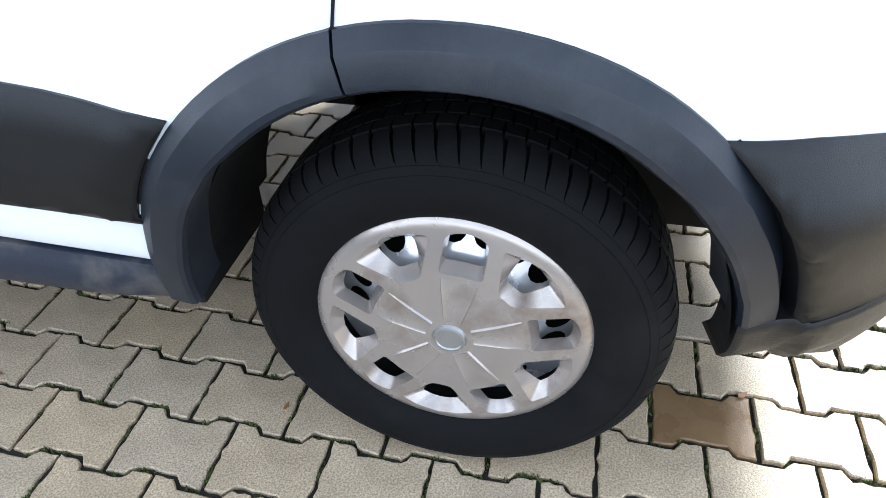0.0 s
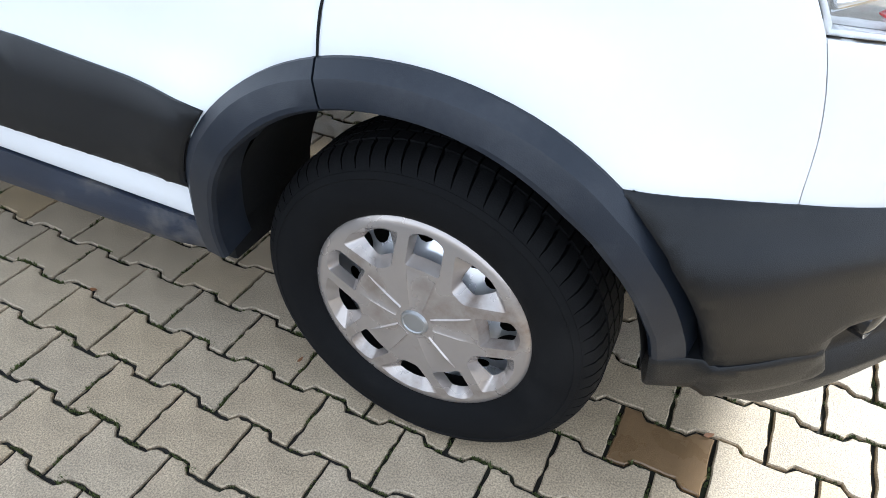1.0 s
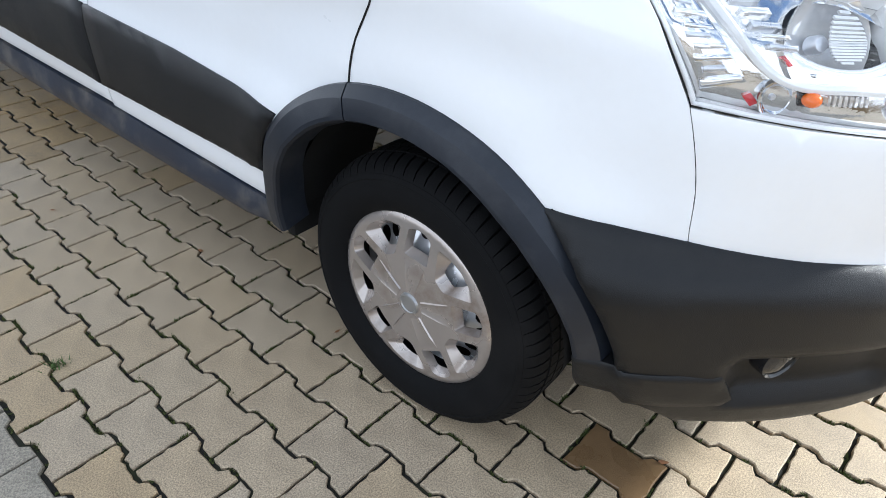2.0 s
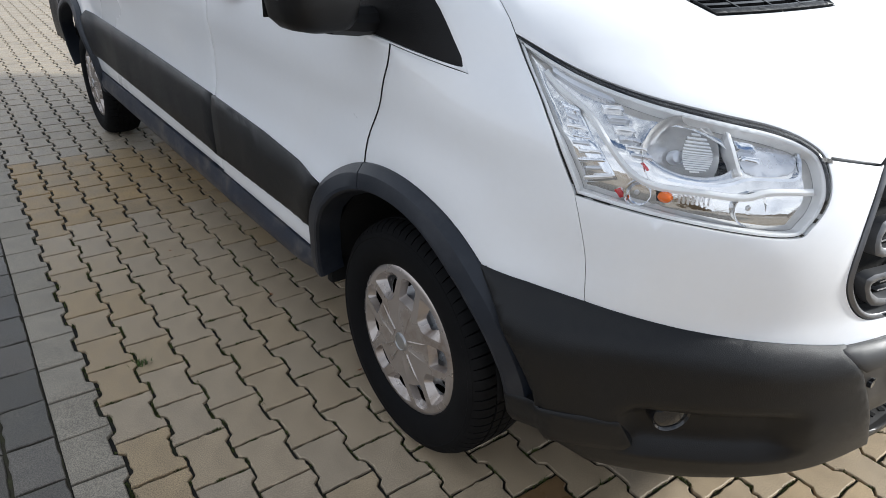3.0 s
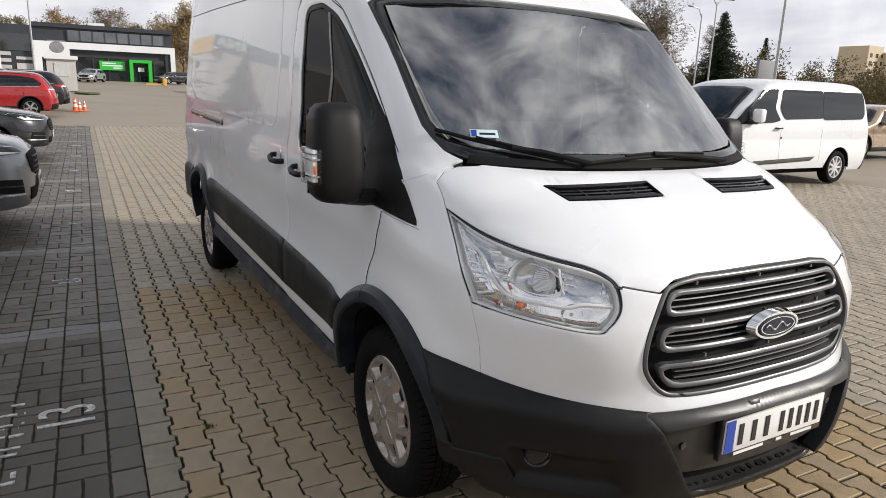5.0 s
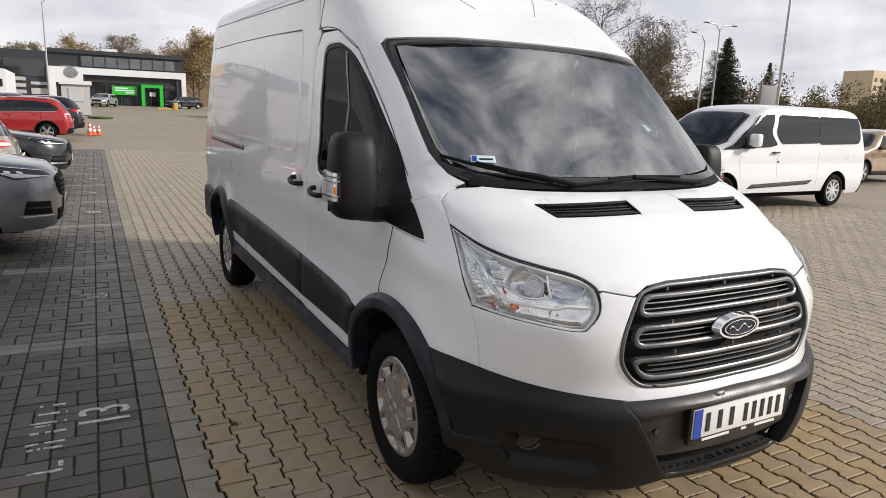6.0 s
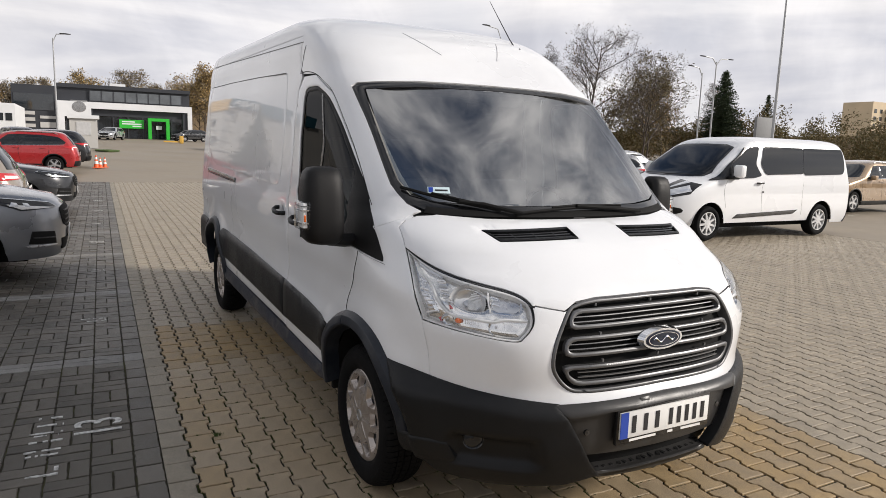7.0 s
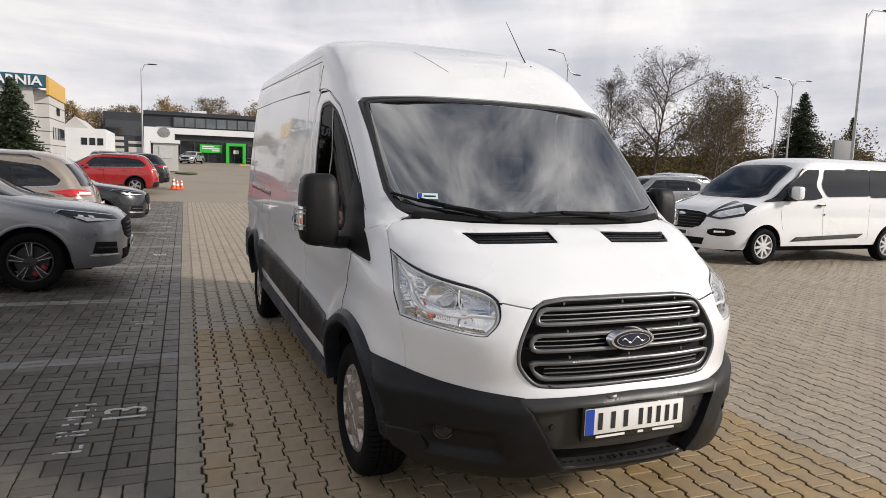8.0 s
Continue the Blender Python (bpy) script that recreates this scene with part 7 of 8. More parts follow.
for i in range(6):
    for k in range(7):
        part("window", box(fx + (2.9 if i > 2 else -.1), fx + (3.1 if i > 2 else .1), 322.5 + 4.6 * i, 324.5 + 4.6 * i, 3 + 3.4 * k, 4.8 + 3.4 * k), SHOP_GLASS, flats)
# trees


def leaf_cloud(rnd, centres, size, per, spread):
    """Many small leaf blades scattered round centres."""
    V, F = [], []
    for c in centres:
        for _ in range(per):
            p = Vector(c) + Vector((rnd.gauss(0, spread), rnd.gauss(0, spread), rnd.gauss(0, spread * .8)))
            a, b = Vector((rnd.gauss(0, 1), rnd.gauss(0, 1), rnd.gauss(0, 1))).normalized(), Vector((rnd.gauss(0, 1), rnd.gauss(0, 1), rnd.gauss(0, 1))).normalized()
            s = size * rnd.uniform(.6, 1.4)
            k = len(V)
            V += [p - a * s, p + b * s * .5, p + a * s, p - b * s * .5]
            F.append((k, k + 1, k + 2, k + 3))
    return V, F


def branches(rnd, height, width, depth=3, r0=.22, low=.22):
    """A leader with side limbs, branches and twigs: a list of (from, to, radius, radius) and the twig ends."""
    segs, tips = [], []
    count = {3: 20, 2: 9, 1: 5}

    def grow(p, d, length, r, k):
        n = 6 if k == depth else 4 if k else 2
        run = [p]
        for i in range(n):
            sway = .035 if k == depth else .12
            d = (d + Vector((rnd.gauss(0, sway), rnd.gauss(0, sway), rnd.gauss(.05, .06)))).normalized()
            q = run[-1] + d * length / n
            segs.append((run[-1], q, r * (1 - .8 * i / n), r * (1 - .8 * (i + 1) / n)))
            run.append(q)
        tips.append(run[-1])
        if k == 0:
            return
        start = low if k == depth else .22
        for i in range(count[k]):
            t = start + (.97 - start) * (i + rnd.random() * .8) / count[k]
            j = min(int(t * n), n - 1)
            at = run[j].lerp(run[j + 1], t * n - j)
            az, ang = rnd.uniform(0, 6.283), radians(rnd.uniform(32, 62))
            ax = (run[j + 1] - run[j]).normalized()
            u = ax.cross((.3, .5, .8)).normalized()
            w = u * math.cos(az) + ax.cross(u) * math.sin(az)
            reach = width * (1.15 - .75 * t) if k == depth else length * .62 * (1.1 - .6 * t)
            grow(at, ax * math.cos(ang) + w * math.sin(ang), reach * rnd.uniform(.75, 1.15), r * (.50 if k == depth else .48) * (1.1 - .5 * t), k - 1)
    grow(Vector((0, 0, 0)), Vector((0, 0, 1)), height, r0, depth)
    return segs, tips


def limb_mesh(segs, n=5):
    V, F = [], []
    for a, b, ra, rb in segs:
        d = (b - a).normalized()
        u = d.cross((0, 0, 1) if abs(d.z) < .9 else (1, 0, 0)).normalized()
        v = d.cross(u)
        k = len(V)
        for p, r in ((a, ra), (b, rb)):
            V += [p + r * (math.cos(6.2832 * i / n) * u + math.sin(6.2832 * i / n) * v) for i in range(n)]
        F += [(k + i, k + (i + 1) % n, k + n + (i + 1) % n, k + n + i) for i in range(n)]
    return V, F


def broad_tree(seed, x, y, h, width, leaves, per, size, label, depth=3, low=.22):
    rnd = random.Random(seed)
    t = thing("tree", label, "tree", m=pose(x, y, yard_z(x)))
    segs, tips = branches(rnd, h, width, depth, h * .013, low)
    V, F = limb_mesh([s for s in segs if s[2] > .02])
    mesh_part("trunk", V, F, BARK, t)
    twigs = [(a, b, max(ra, .008), max(rb, .006)) for a, b, ra, rb in segs if ra <= .02]
    for p in tips:
        for _ in range(3):
            twigs.append((p, p + Vector((rnd.gauss(0, .5), rnd.gauss(0, .5), rnd.uniform(-.1, .8))) * h * .05, .007, .004))
    V, F = limb_mesh(twigs, 3)
    tagged(mesh_part("twig_spray", V, F, BARK, t), "fine bare twigs", kind="stuff")
    if per:
        V, F = leaf_cloud(rnd, tips, size, per, h * .035)
        mesh_part("crown", V, F, leaves, t, smooth=False)
    return t


def fir(seed, x, y, h, r, label="dark green fir with drooping branches"):
    rnd = random.Random(seed)
    t = thing("fir_tree", label, "tree", m=pose(x, y, yard_z(x)))
    part("trunk", tube([(0, 0, 0), (0, 0, h * .5), (0, 0, h)], h * .02, 8, .02), BARK, t)
    V, F = [], []
    sprays = []
    for i in range(60):
        z = h * (.05 + .94 * i / 60)
        rad = r * (1 - z / h) ** .85 + .06
        for k in range(12):
            a = rnd.uniform(0, 6.283)
            L = rad * rnd.uniform(.55, 1.05)
            for s in range(7):
                f = (s + 1) / 7
                c = Vector((math.cos(a) * L * f, math.sin(a) * L * f, z - L * .32 * f + L * .10 * f * f))
                w = L * .15 * (1.15 - f * .5) + .05
                side_ = Vector((-math.sin(a), math.cos(a), 0))
                if s > 1:
                    sprays.append(c)
                for sg in (-1, 1):
                    n = len(V)
                    e = c + side_ * sg * w * rnd.uniform(.7, 1.5) + Vector((math.cos(a), math.sin(a), -.3)) * w * .7
                    V += [c, c + Vector((math.cos(a), math.sin(a), 0)) * w * .5, e, c - Vector((0, 0, w * .35))]
                    F.append((n, n + 1, n + 2, n + 3))
    v, fc = leaf_cloud(rnd, sprays, .035 + r * .018, 2, r * .03)
    n = len(V)
    mesh_part("crown", V + v, F + [tuple(n + i for i in q) for q in fc], NEEDLE, t, smooth=False)
    return t


broad_tree(3, -52, 44.3, 11.9, 6.6, LEAF_BROWN, 1, .10, "tall tree with thin twigs and a few brown leaves", 3, .20)
broad_tree(8, -50, 50.3, 9.3, 6.4, LEAF_OLIVE, 3, .11, "wide tree with thin olive leaves", 3, .18)
broad_tree(14, -54, 55.0, 8.4, 5.4, LEAF_OLIVE, 4, .10, "dark spreading tree with olive leaves", 3, .18)
broad_tree(21, -55, 40.4, 9.6, 5.4, LEAF_BROWN, 1, .07, "bare spreading tree with thin twigs")
broad_tree(31, -104, 14.6, 9.6, 4.4, LEAF_FAR, 6, .15, "golden tree beside the showroom")
broad_tree(33, -57, 60.5, 8.0, 3.6, LEAF_GOLD, 4, .12, "tree with thin golden leaves")
broad_tree(35, -60, 74.5, 9.6, 3.6, LEAF_BROWN, 1, .07, "bare tree beside the fir")
fir(5, -56, 69.5, 11.6, 4.8)
fir(6, -75, 104, 11.5, 2.8, "distant dark green fir tree")
fir(9, -36, -8.85, 5.1, 2.3, "dark fir beside the office block")
for k, (x, y, h, lf) in enumerate(((-118, -2.0, 12, LEAF_GOLD), (-122, 6, 12.5, LEAF_BROWN), (-119, 13, 13.5, LEAF_GOLD), (-116, 19.5, 13, LEAF_GOLD), (-124, -8, 11.5, LEAF_BROWN), (-112, -15, 10.5, LEAF_GOLD), (-110, 26, 12, LEAF_BROWN), (-126, 2, 11, LEAF_BROWN), (-124, 10, 10.5, LEAF_BROWN), (-122, 16.5, 11, LEAF_BROWN), (-126, -12, 10.5, LEAF_BROWN), (-120, 23, 10.5, LEAF_GOLD), (-118, -5, 9.5, LEAF_BROWN))):
    broad_tree(40 + k, x, y, h * (.70 + .09 * math.sin(k * 2.4)), h * .44, LEAF_FAR if lf == LEAF_GOLD else LEAF_FAR_BROWN, 3, .16, "autumn tree behind the showroom")
scrub = random.Random(77)
V, F = [], []
for k in range(190):
    f = (k + scrub.random()) / 190
    x = -62 - 10 * scrub.random() + 20 * f
    y = 34 + 95 * f + scrub.uniform(-2, 2)
    hh = scrub.uniform(3.6, 6.6) * (1.0 + .22 * math.sin(f * 31)) * (1.25 if scrub.random() < .15 else 1.0)
    clumps = []
    for _ in range(26):
        a, rr, zz = scrub.uniform(0, 6.283), scrub.random() ** .5, scrub.uniform(.08, 1.0)
        wide = 1.7 * math.sin(math.pi * min(1.0, zz * .82 + .14)) ** .6
        clumps.append(Vector((x + math.cos(a) * rr * wide, y + math.sin(a) * rr * wide, yard_z(x) + hh * zz)))
    v, fc = leaf_cloud(scrub, clumps, .17, 17, .42)
    n = len(V)
    V += v
    F += [tuple(n + i for i in q) for q in fc]
hedge = mesh_part("hedge", V, F, LEAF_OLIVE, None, smooth=False)
tagged(hedge, "olive and brown thicket along the edge of the yard", "hedge", kind="stuff")
# a wooded bank closes the view behind
bank = bmesh.new()
pts = []
for i in range(73):
    a = 2 * math.pi * i / 72
    r = 170 + 14 * math.sin(a * 5) + 60 * max(0, math.sin(a))
    hgt = 9.0 + 1.6 * math.sin(a * 7 + 1) + 1.1 * math.sin(a * 17)
    pts.append((bank.verts.new((r * math.cos(a), r * math.sin(a), -1)), bank.verts.new(((r + 8) * math.cos(a), (r + 8) * math.sin(a), hgt))))
for (a, b), (c, d) in zip(pts, pts[1:]):
    bank.faces.new((a, c, d, b))
tagged(part("backdrop", bank, SCRUB), "distant wooded bank", "trees", kind="structure")


# ---- paving ----
TURN_P = -0.0245                     # the paving runs a little askew to the van
ORIGIN = Vector((0.0, -1.858, 0.0))
PAVE = Matrix.Translation(ORIGIN) @ Matrix.Rotation(TURN_P, 4, "Z")
PU, PV = 0.2045, 0.1425              # paver length, row pitch
OCHRE = [(0.300, 0.255, 0.192), (0.328, 0.278, 0.208), (0.314, 0.266, 0.200), (0.342, 0.290, 0.218)]
PALE_SAND = [(0.348, 0.275, 0.185), (0.366, 0.283, 0.180), (0.340, 0.276, 0.196), (0.374, 0.296, 0.198)]
# GOLD is held darker, so part of the van's shade sits in the tint
GOLD = [(0.314, 0.222, 0.114), (0.334, 0.230, 0.108), (0.298, 0.222, 0.130), (0.342, 0.246, 0.128)]
WARM = [(0.334, 0.252, 0.152), (0.352, 0.260, 0.147), (0.322, 0.252, 0.166), (0.360, 0.274, 0.164)]
SLATE = [(0.066, 0.059, 0.048), (0.092, 0.083, 0.068), (0.128, 0.114, 0.094), (0.076, 0.067, 0.055)]
P_STONE = dict(var=0.24, scale=11, fine=190, bump=0.35, bump_scale=420, dirt=(0.13, 0.11, 0.08), dirt_amount=0.34, dirt_scale=1.6, speck=0.34)
PAVER_MAT = material("warm_paver", (1, 1, 1), 0.55, tints=WARM, per_object=1, **P_STONE)
PAVER_SAND = material("sand_paver", (1, 1, 1), 0.55, tints=PALE_SAND, per_object=1, **P_STONE)
PAVER_GOLD = material("gold_pavers", (1, 1, 1), 0.55, tints=GOLD, **P_STONE)
PAVER_REST = material("ochre_pavers", (1, 1, 1), 0.55, tints=OCHRE, **P_STONE)
PAVER_EDGE = material("edge_pavers", (1, 1, 1), 0.62, tints=[(0.25, 0.22, 0.17), (0.29, 0.255, 0.20)], **P_STONE)
PAVER_WET = material("damp_paver", (0.17, 0.105, 0.05), 0.30, var=0.2, scale=12, bump=0.2, bump_scale=420)
SLATE_MAT = material("grey_pavers", (1, 1, 1), 0.48, tints=SLATE, **dict(P_STONE, dirt=(0.03, 0.03, 0.03), dirt_amount=0.6))
SLATE_ONE = material("grey_paver", (1, 1, 1), 0.60, tints=SLATE, per_object=1, **dict(P_STONE, dirt=(0.03, 0.03, 0.03), dirt_amount=0.6))
LINE_MAT = material("pale_line_pavers", (1, 1, 1), 0.65, tints=[(0.19, 0.185, 0.175), (0.24, 0.235, 0.22)], **P_STONE)
JOINT = material("joint_sand", (0.013, 0.012, 0.009), 0.95, var=0.5, scale=14, dirt=(0.030, 0.038, 0.010), dirt_amount=0.8, dirt_scale=6, bump=0.5, bump_scale=200)
MOSSY_JOINT = material("mossy_joint_sand", (0.034, 0.030, 0.018), 0.95, var=0.5, scale=9, dirt=(0.075, 0.080, 0.026), dirt_amount=1.0, dirt_scale=5, bump=0.8, bump_scale=150)
FAR_PAVE = material("far_paving", (0.275, 0.232, 0.176), 0.62, var=0.14, scale=0.25, fine=3.0, dirt=(0.16, 0.135, 0.10), dirt_amount=0.5, dirt_scale=0.12)
ROAD_PAINT = material("worn_road_paint", (0.60, 0.60, 0.58), 0.7, var=0.3, scale=25, dirt=(0.09, 0.088, 0.083), dirt_amount=1.0, dirt_scale=34)
MOSS = material("moss", (0.055, 0.068, 0.016), 0.95, var=0.5, scale=40, bump=0.5)


def bone(half_len, half_w, amp, low_flat=False):
    """Outline of an interlocking paver: wide ends, narrow waist. low_flat: the lower side is straight."""
    f, s = 0.060, 0.043
    lo = [(-half_len, -half_w - amp), (-f, -half_w - amp), (-s, -half_w + amp), (s, -half_w + amp), (f, -half_w - amp), (half_len, -half_w - amp)]
    if low_flat:
        lo = [(-half_len, -half_w), (half_len, -half_w)]
    return lo + [(half_len, half_w + amp), (f, half_w + amp), (s, half_w - amp), (-s, half_w - amp), (-f, half_w + amp), (-half_len, half_w + amp)]


def stone(outline, chamfer=0.003, depth=0.014):
    top = inset_outline(outline, chamfer)
    n = len(outline)
    V = [(x, y, 0.0) for x, y in top] + [(x, y, -chamfer) for x, y in outline] + [(x, y, -depth) for x, y in outline]
    F = [tuple(range(n))]
    for k in (0, n):
        F += [(k + i, k + n + i, k + n + (i + 1) % n, k + (i + 1) % n) for i in range(n)]
    return V, F


def joined(name, pieces, mat, label, parent=None):
    V, F = [], []
    for (sv, sf), u, v, dz, tilt in pieces:
        k = len(V)
        V += [(u + x, v + y, z + dz + tilt[0] * x + tilt[1] * y) for x, y, z in sv]
        F += [tuple(k + i for i in f) for f in sf]
    me = bpy.data.meshes.new(name)
    me.from_pydata(V, [], F)
    me.materials.append(mat)
    ob = new(name, me)
    ob.matrix_basis = PAVE
    if parent is not None:
        ob.parent = parent
        ob.matrix_basis = Matrix()
    return tagged(ob, label, kind="stuff")


rnd = random.Random(11)
ground = mesh_part("ground", [(x, y, yard_z(x) - .030) for x in (-900, -90, -24, 900) for y in (900, -900)], [(2 * k, 2 * k + 1, 2 * k + 3, 2 * k + 2) for k in range(3)], FAR_PAVE, None, smooth=False)
tagged(ground, "paved yard reaching to the horizon", "ground", kind="structure")
U0, U1, V1 = -24.0, 12.0, 14.2
bed = mesh_part("joint_bed", [(U0, -5.6, -.0105), (U1, -5.6, -.0105), (U1, V1, -.0105), (U0, V1, -.0105)], [(0, 1, 2, 3)], JOINT, None)
bed.matrix_basis = PAVE
tagged(bed, "dark mossy sand in the joints", "ground", kind="structure")
paving = thing("pavement", "ochre interlocking pavers with mossy joints", "pavement", kind="structure", m=PAVE)
HL, HW, AMP = PU / 2 - .0046, PV / 2 - .0049, .0095
S_BONE, S_EDGE = stone(bone(HL, HW, AMP)), stone(bone(HL, .138 / 2 - .004, AMP, True))


def worn(outline, rough, step):
    """An outline with slightly chipped, uneven edges."""
    return [(x + rnd.gauss(0, rough), y + rnd.gauss(0, rough)) for x, y in resample(outline, step)]


bone_meshes = []
for k in range(16):
    s = stone(worn(bone(HL, HW, AMP), .0013, .018), .0028, .016)
    me = bpy.data.meshes.new("paver")
    me.from_pydata(s[0], [], s[1])
    me.materials.append(PAVER_MAT if k < 8 else PAVER_SAND)
    bone_meshes.append(me)
S_BONES = [stone(worn(bone(HL - .0018, HW - .0024, AMP), .0011, .5)) for k in range(10)]
wet_mesh = bone_meshes[0].copy()
wet_mesh.materials.clear(); wet_mesh.materials.append(PAVER_WET)
rest, patch, edge = [], [], []
rows = int((V1 - .138) / PV)
for j in range(-1, rows):
    v = .138 + PV * (j + .5) if j >= 0 else .066
    # straight joints of the row lie at these places
    start = (-.36 + (0 if (j - 5) % 2 == 0 else PU / 2)) % PU
    n0 = int(math.floor((U0 - start) / PU))
    for i in range(n0, int((U1 - start) / PU)):
        u = start + PU * (i + .5)
        if u < U0 + .2 or (u < -15 and v > 6.5):
            continue
        dz, tilt = rnd.uniform(-.0018, .0012), (rnd.gauss(0, .006), rnd.gauss(0, .006))
        if j < 0:
            edge.append((S_EDGE, u, v, dz, tilt))
        elif -2.15 < u < 1.45 and v < 2.25:
            damp = abs(u - .50) < .10 and abs(v - 1.06) < .07
            o = new("paver", wet_mesh if damp else bone_meshes[rnd.randrange(8) + (0 if rnd.uniform(.35, 1.0) < u or v > 1.6 + rnd.gauss(0, .3) or v < .30 + rnd.gauss(0, .14) else 8)])
            o.parent = paving
            o.matrix_basis = Matrix(((1, 0, 0, u), (0, 1, 0, v), (tilt[0], tilt[1], 1, dz), (0, 0, 0, 1)))
        else:
            (patch if -3.27 < u < 4.2 and v < 3.49 else rest).append((rnd.choice(S_BONES), u, v, dz, tilt))
joined("pavers", rest, PAVER_REST, "greyish ochre interlocking pavers", paving)
joined("pavers", patch, PAVER_GOLD, "golden patch of interlocking pavers, toned down for the shade by the van", paving)
joined("edge_pavers", edge, PAVER_EDGE, "straight-edged border pavers", paving)

# parking bays in grey basket-weave pavers with pale lines
bays = thing("parking_bays", "grey basket-weave pavers with pale bay lines", "pavement", kind="structure", m=PAVE)
C = .1
G = .0042


def slab(lu, lv):
    box_ = [(-lu / 2 + G, -lv / 2 + G), (lu / 2 - G, -lv / 2 + G), (lu / 2 - G, lv / 2 - G), (-lu / 2 + G, lv / 2 - G)]
    return stone(worn(box_, .0016, .034), .003, .012)


S_ACROSS, S_ALONG, S_NARROW = ([slab(*size) for k in range(6)] for size in ((.1, .2), (.2, .1), (.2, .132)))
slab_mesh = {"across": [], "along": []}
for key, kinds in (("across", S_ACROSS), ("along", S_ALONG)):
    for s in kinds:
        me = bpy.data.meshes.new("paver")
        me.from_pydata(s[0], [], s[1])
        me.materials.append(SLATE_ONE)
        slab_mesh[key].append(me)
grey, lines = [], []
near = 0


def lay(kind, u, v, line):
    global near
    s = rnd.choice(S_ACROSS if kind == "across" else S_ALONG)
    dz, tilt = rnd.uniform(-.0030, .0012), (rnd.gauss(0, .014), rnd.gauss(0, .014))
    if line:
        lines.append((s, u, v, dz, tilt))
    elif -2.3 < u < -.15 and v > -1.55 and near < 290:
        near += 1
        o = new("paver", rnd.choice(slab_mesh[kind]))
        o.parent = bays
        o.matrix_basis = Matrix(((1, 0, 0, u), (0, 1, 0, v), (tilt[0], tilt[1], 1, dz), (0, 0, 0, 1)))
    else:
        grey.append((s, u, v, dz, tilt))


LINES = [-2.42 - 2.5 * k for k in range(9)] + [.08, 2.58, 5.08, 7.58, 10.08]
for i in range(int((U1 - U0) / .2)):
    u = U0 + .2 * (i + .5)
    at_line = any(abs(u - a) < .1 for a in LINES)
    dz, tilt = rnd.uniform(-.0016, .001), (rnd.gauss(0, .005), rnd.gauss(0, .005))
    (lines if at_line else grey).append((rnd.choice(S_NARROW), u, -.067, dz, tilt))
    for c in range(26):
        v = -.135 - .2 * (c + .5)
        if u < -14 and v < -3.2:
            continue
        if at_line or (i + c) % 2 == 0:
            for d in (-.05, .05):
                lay("across", u + d, v, at_line and d > -1)
        else:
            for d in (-.05, .05):
                lay("along", u, v + d, False)
bay_bed = mesh_part("joint_bed", [(U0, -5.6, -.0085), (U1, -5.6, -.0085), (U1, -.002, -.0085), (U0, -.002, -.0085)], [(0, 1, 2, 3)], MOSSY_JOINT, None)
bay_bed.matrix_basis = PAVE
tagged(bay_bed, "brown mossy sand in the joints of the parking bays", "ground", kind="structure")
joined("grey_pavers", grey, SLATE_MAT, "grey rectangular pavers", bays)
joined("line_pavers", lines, LINE_MAT, "pale line pavers", bays)
# worn painted marks: plain bars
marks = thing("painted_marks", "worn white painted marks on the grey pavers", "road marking", kind="structure", m=PAVE)
wear = random.Random(31)
for k in range(7):
    u = -1.24 - 2.5 * k
    strokes = ((.045, -.42, -.24, .022), (-.045, -.45, -.25, .024), (.0, -.262, -.242, .09))
    if k == 0:
        strokes = [(.14, -.65, -.475, .022), (.06, -.64, -.50, .02), (.02, -.645, -.48, .02), (-.09, -.64, -.48, .022), (-.20, -.65, -.49, .022), (.56, -.62, -.48, .02), (.50, -.50, -.48, .05), (.32, -.64, -.49, .022), (.26, -.65, -.48, .02)]
    for du, v0, v1, w in strokes:
        bm = bmesh.new()
        flat = w > .05
        length = w if flat else v1 - v0
        t = 0.0
        while t < length:
            step = wear.uniform(.012, .035)
            if wear.random() > .30:
                a, b = (t, min(t + step, length))
                e0, e1 = wear.uniform(0, .006), wear.uniform(0, .006)
                if flat:
                    add_box(bm, u + du - w / 2 + a, u + du - w / 2 + b, v0 + e0, v1 - e1, -.004, .003)
                else:
                    add_box(bm, u + du - w / 2 + e0, u + du + w / 2 - e1, v0 + a, v0 + b, -.004, .003)
            t += step
        part("mark", bm, ROAD_PAINT, marks)
num = bpy.data.curves.new("bay_number", "FONT")
num.body, num.size, num.extrude = "13", .355, .002
bay_no = new("bay_number", num)
num.materials.append(ROAD_PAINT)
bay_no.parent = marks
bay_no.matrix_basis = Matrix(((-.74, 0, 0, -1.075), (0, -1, 0, -.182), (0, 0, 1, .002), (0, 0, 0, 1)))
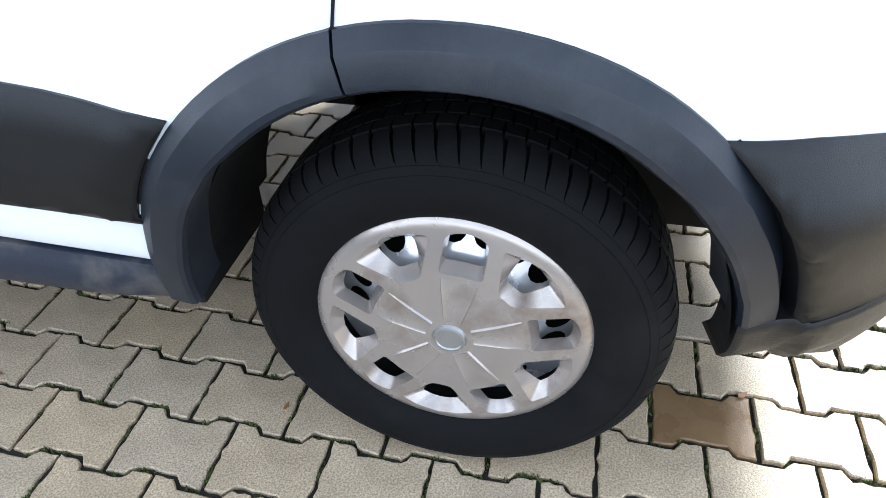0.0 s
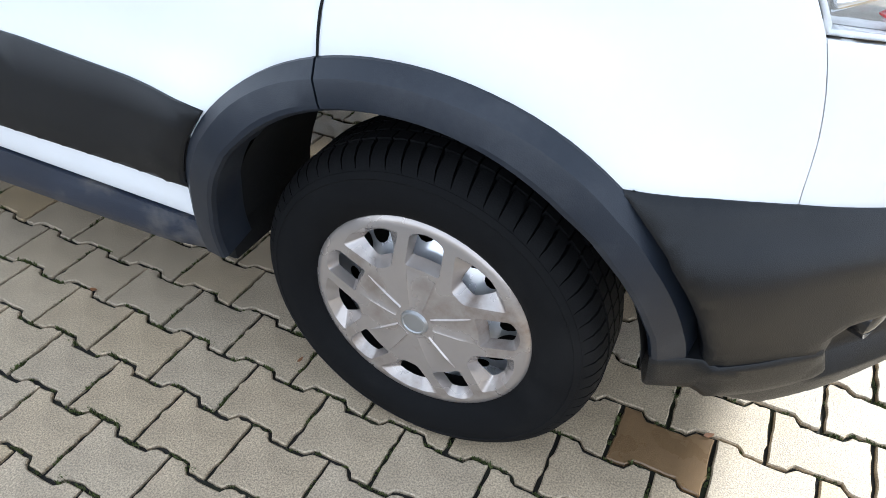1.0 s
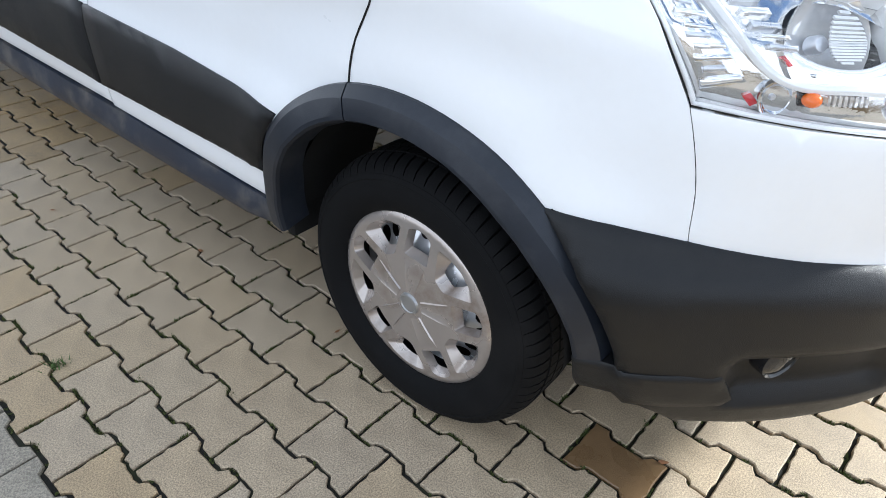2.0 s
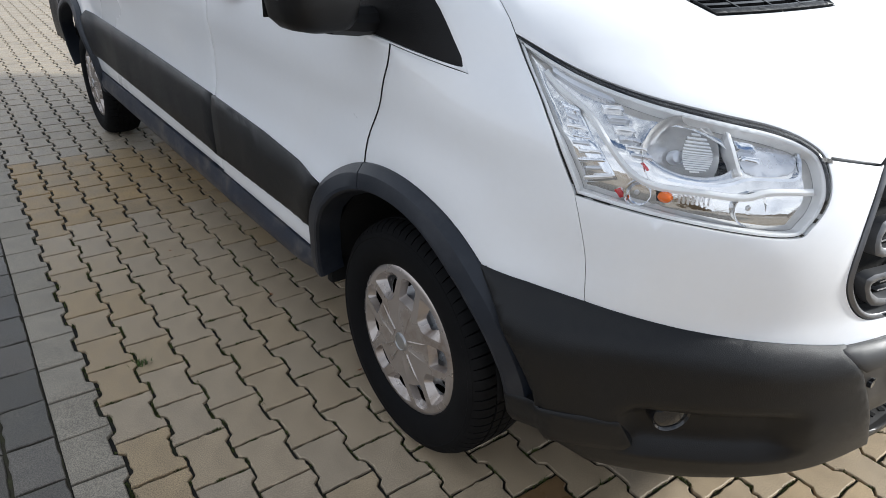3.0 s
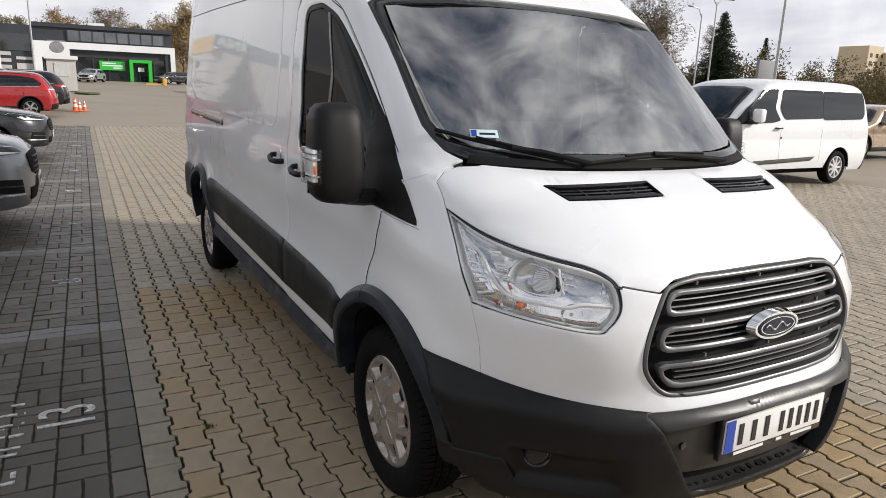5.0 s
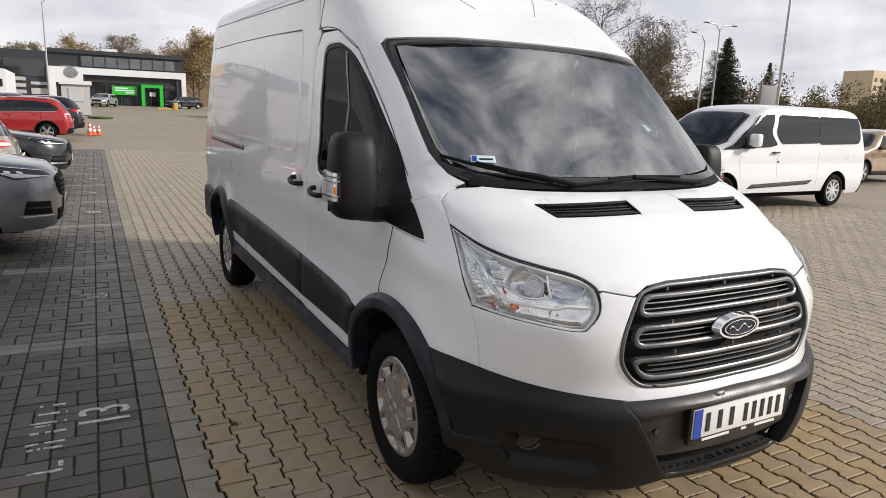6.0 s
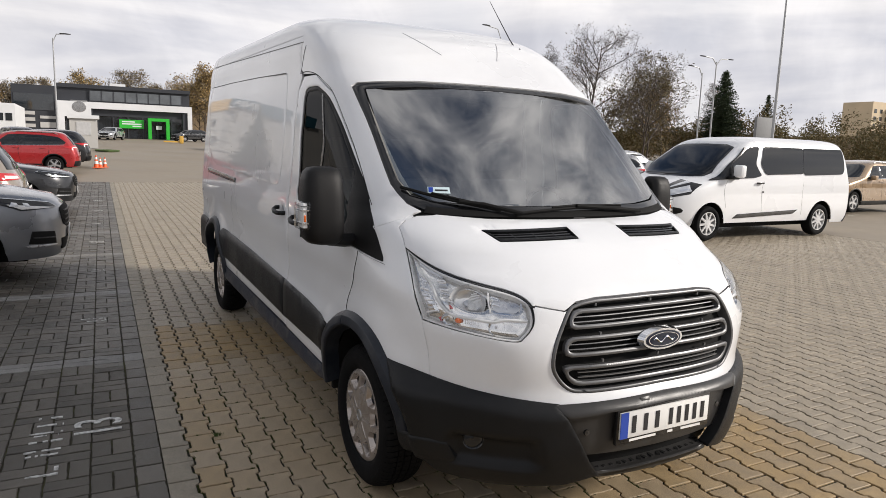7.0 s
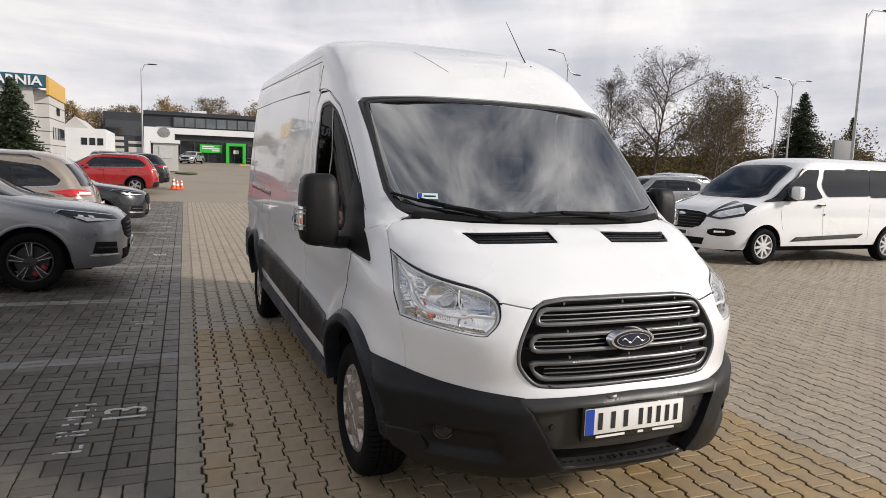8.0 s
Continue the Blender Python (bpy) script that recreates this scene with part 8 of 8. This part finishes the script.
# tufts of moss in the joints, a few fallen leaves
moss = random.Random(5)
V, F = [], []
for k in range(1500):
    row = moss.randrange(0, 15)
    start = (-.36 + (0 if (row - 5) % 2 == 0 else PU / 2)) % PU
    i = moss.randrange(-10, 8)
    du = moss.uniform(-.102, .102)
    if moss.random() < .7:
        # along the wavy joint below the row
        wave = -AMP if abs(du) > .06 else AMP if abs(du) < .043 else AMP - 2 * AMP * (abs(du) - .043) / .017
        p0 = Vector((start + PU * (i + .5) + du, .138 + PV * row + wave, -.006))
        along = Vector((1, 0, 0))
    else:
        # in the straight joint between two pavers
        p0 = Vector((start + PU * i, .138 + PV * (row + .5) + moss.uniform(-.055, .055), -.006))
        along = Vector((0, 1, 0))
    across = Vector((along.y, along.x, 0))
    big = moss.choice((.5, .7, .8, 1.0, 1.4))
    for _ in range(int(6 + 8 * big)):
        p = p0 + along * moss.gauss(0, .008 * big) + across * moss.gauss(0, .0022)
        a = moss.uniform(0, 6.28)
        h = moss.uniform(.004, .010) * big
        n = len(V)
        V += [p + Vector((math.cos(a), math.sin(a), 0)) * .0028, p - Vector((math.cos(a), math.sin(a), 0)) * .0028, p + Vector((moss.gauss(0, .003), moss.gauss(0, .003), h))]
        F.append((n, n + 1, n + 2))
mo = mesh_part("moss", V, F, MOSS, None, smooth=False)
mo.matrix_basis = PAVE
tagged(mo, "green moss tufts in the paving joints", "moss", kind="stuff")
leaf_m = material("fallen_leaf", (0.20, 0.085, 0.03), 0.7, var=0.3, scale=30)
for k in range(9):
    u, v, a = moss.uniform(-2.2, 1.2), moss.uniform(.1, 1.3), moss.uniform(0, 6.28)
    lf = bmesh.new()
    size = moss.uniform(.010, .018)
    rim_ = [(1.0, 0, .1), (.5, .35, .0), (-.3, .42, .12), (-.9, .1, .25), (-.9, -.1, .22), (-.3, -.42, .05), (.5, -.35, .1)]
    lf.faces.new([lf.verts.new((x * size, y * size, z * size)) for x, y, z in rim_])
    bmesh.ops.poke(lf, faces=lf.faces[:])
    o = part("fallen_leaf", lf, leaf_m)
    o.matrix_basis = PAVE @ pose(u, v, .0015, 0, 0, math.degrees(a))
    tagged(o, "small dry brown leaf on the pavers", "leaf", "fallen leaves")
GRASS_U = PAVE @ Vector((-.835, .300, 0))
V, F = [], []
for k in range(55):
    a, h = moss.uniform(0, 6.28), moss.uniform(.010, .034)
    p = Vector((moss.gauss(0, .014), moss.gauss(0, .012), -.008))
    e = p + Vector((math.cos(a), math.sin(a), 0)) * h * .8 + Vector((0, 0, h))
    s = Vector((-math.sin(a), math.cos(a), 0)) * .003
    n = len(V)
    V += [p - s, p + s, e]
    F.append((n, n + 1, n + 2))
gt = mesh_part("weed", V, F, GRASS, None, smooth=False)
gt.matrix_basis = Matrix.Translation(GRASS_U)
tagged(gt, "small green weed growing in a joint", "weed")
verge = bmesh.new()
bmesh.ops.create_circle(verge, cap_ends=True, segments=24, radius=1, matrix=Matrix.Translation((-51.5, -.4, yard_z(-51.5) - .02)) @ Matrix.Diagonal((2.0, .8, 1, 1)))
bmesh.ops.solidify(verge, geom=verge.faces[:], thickness=-.08)
tagged(part("grass_island", verge, GRASS), "small grass island beside the booth", "grass", kind="structure")
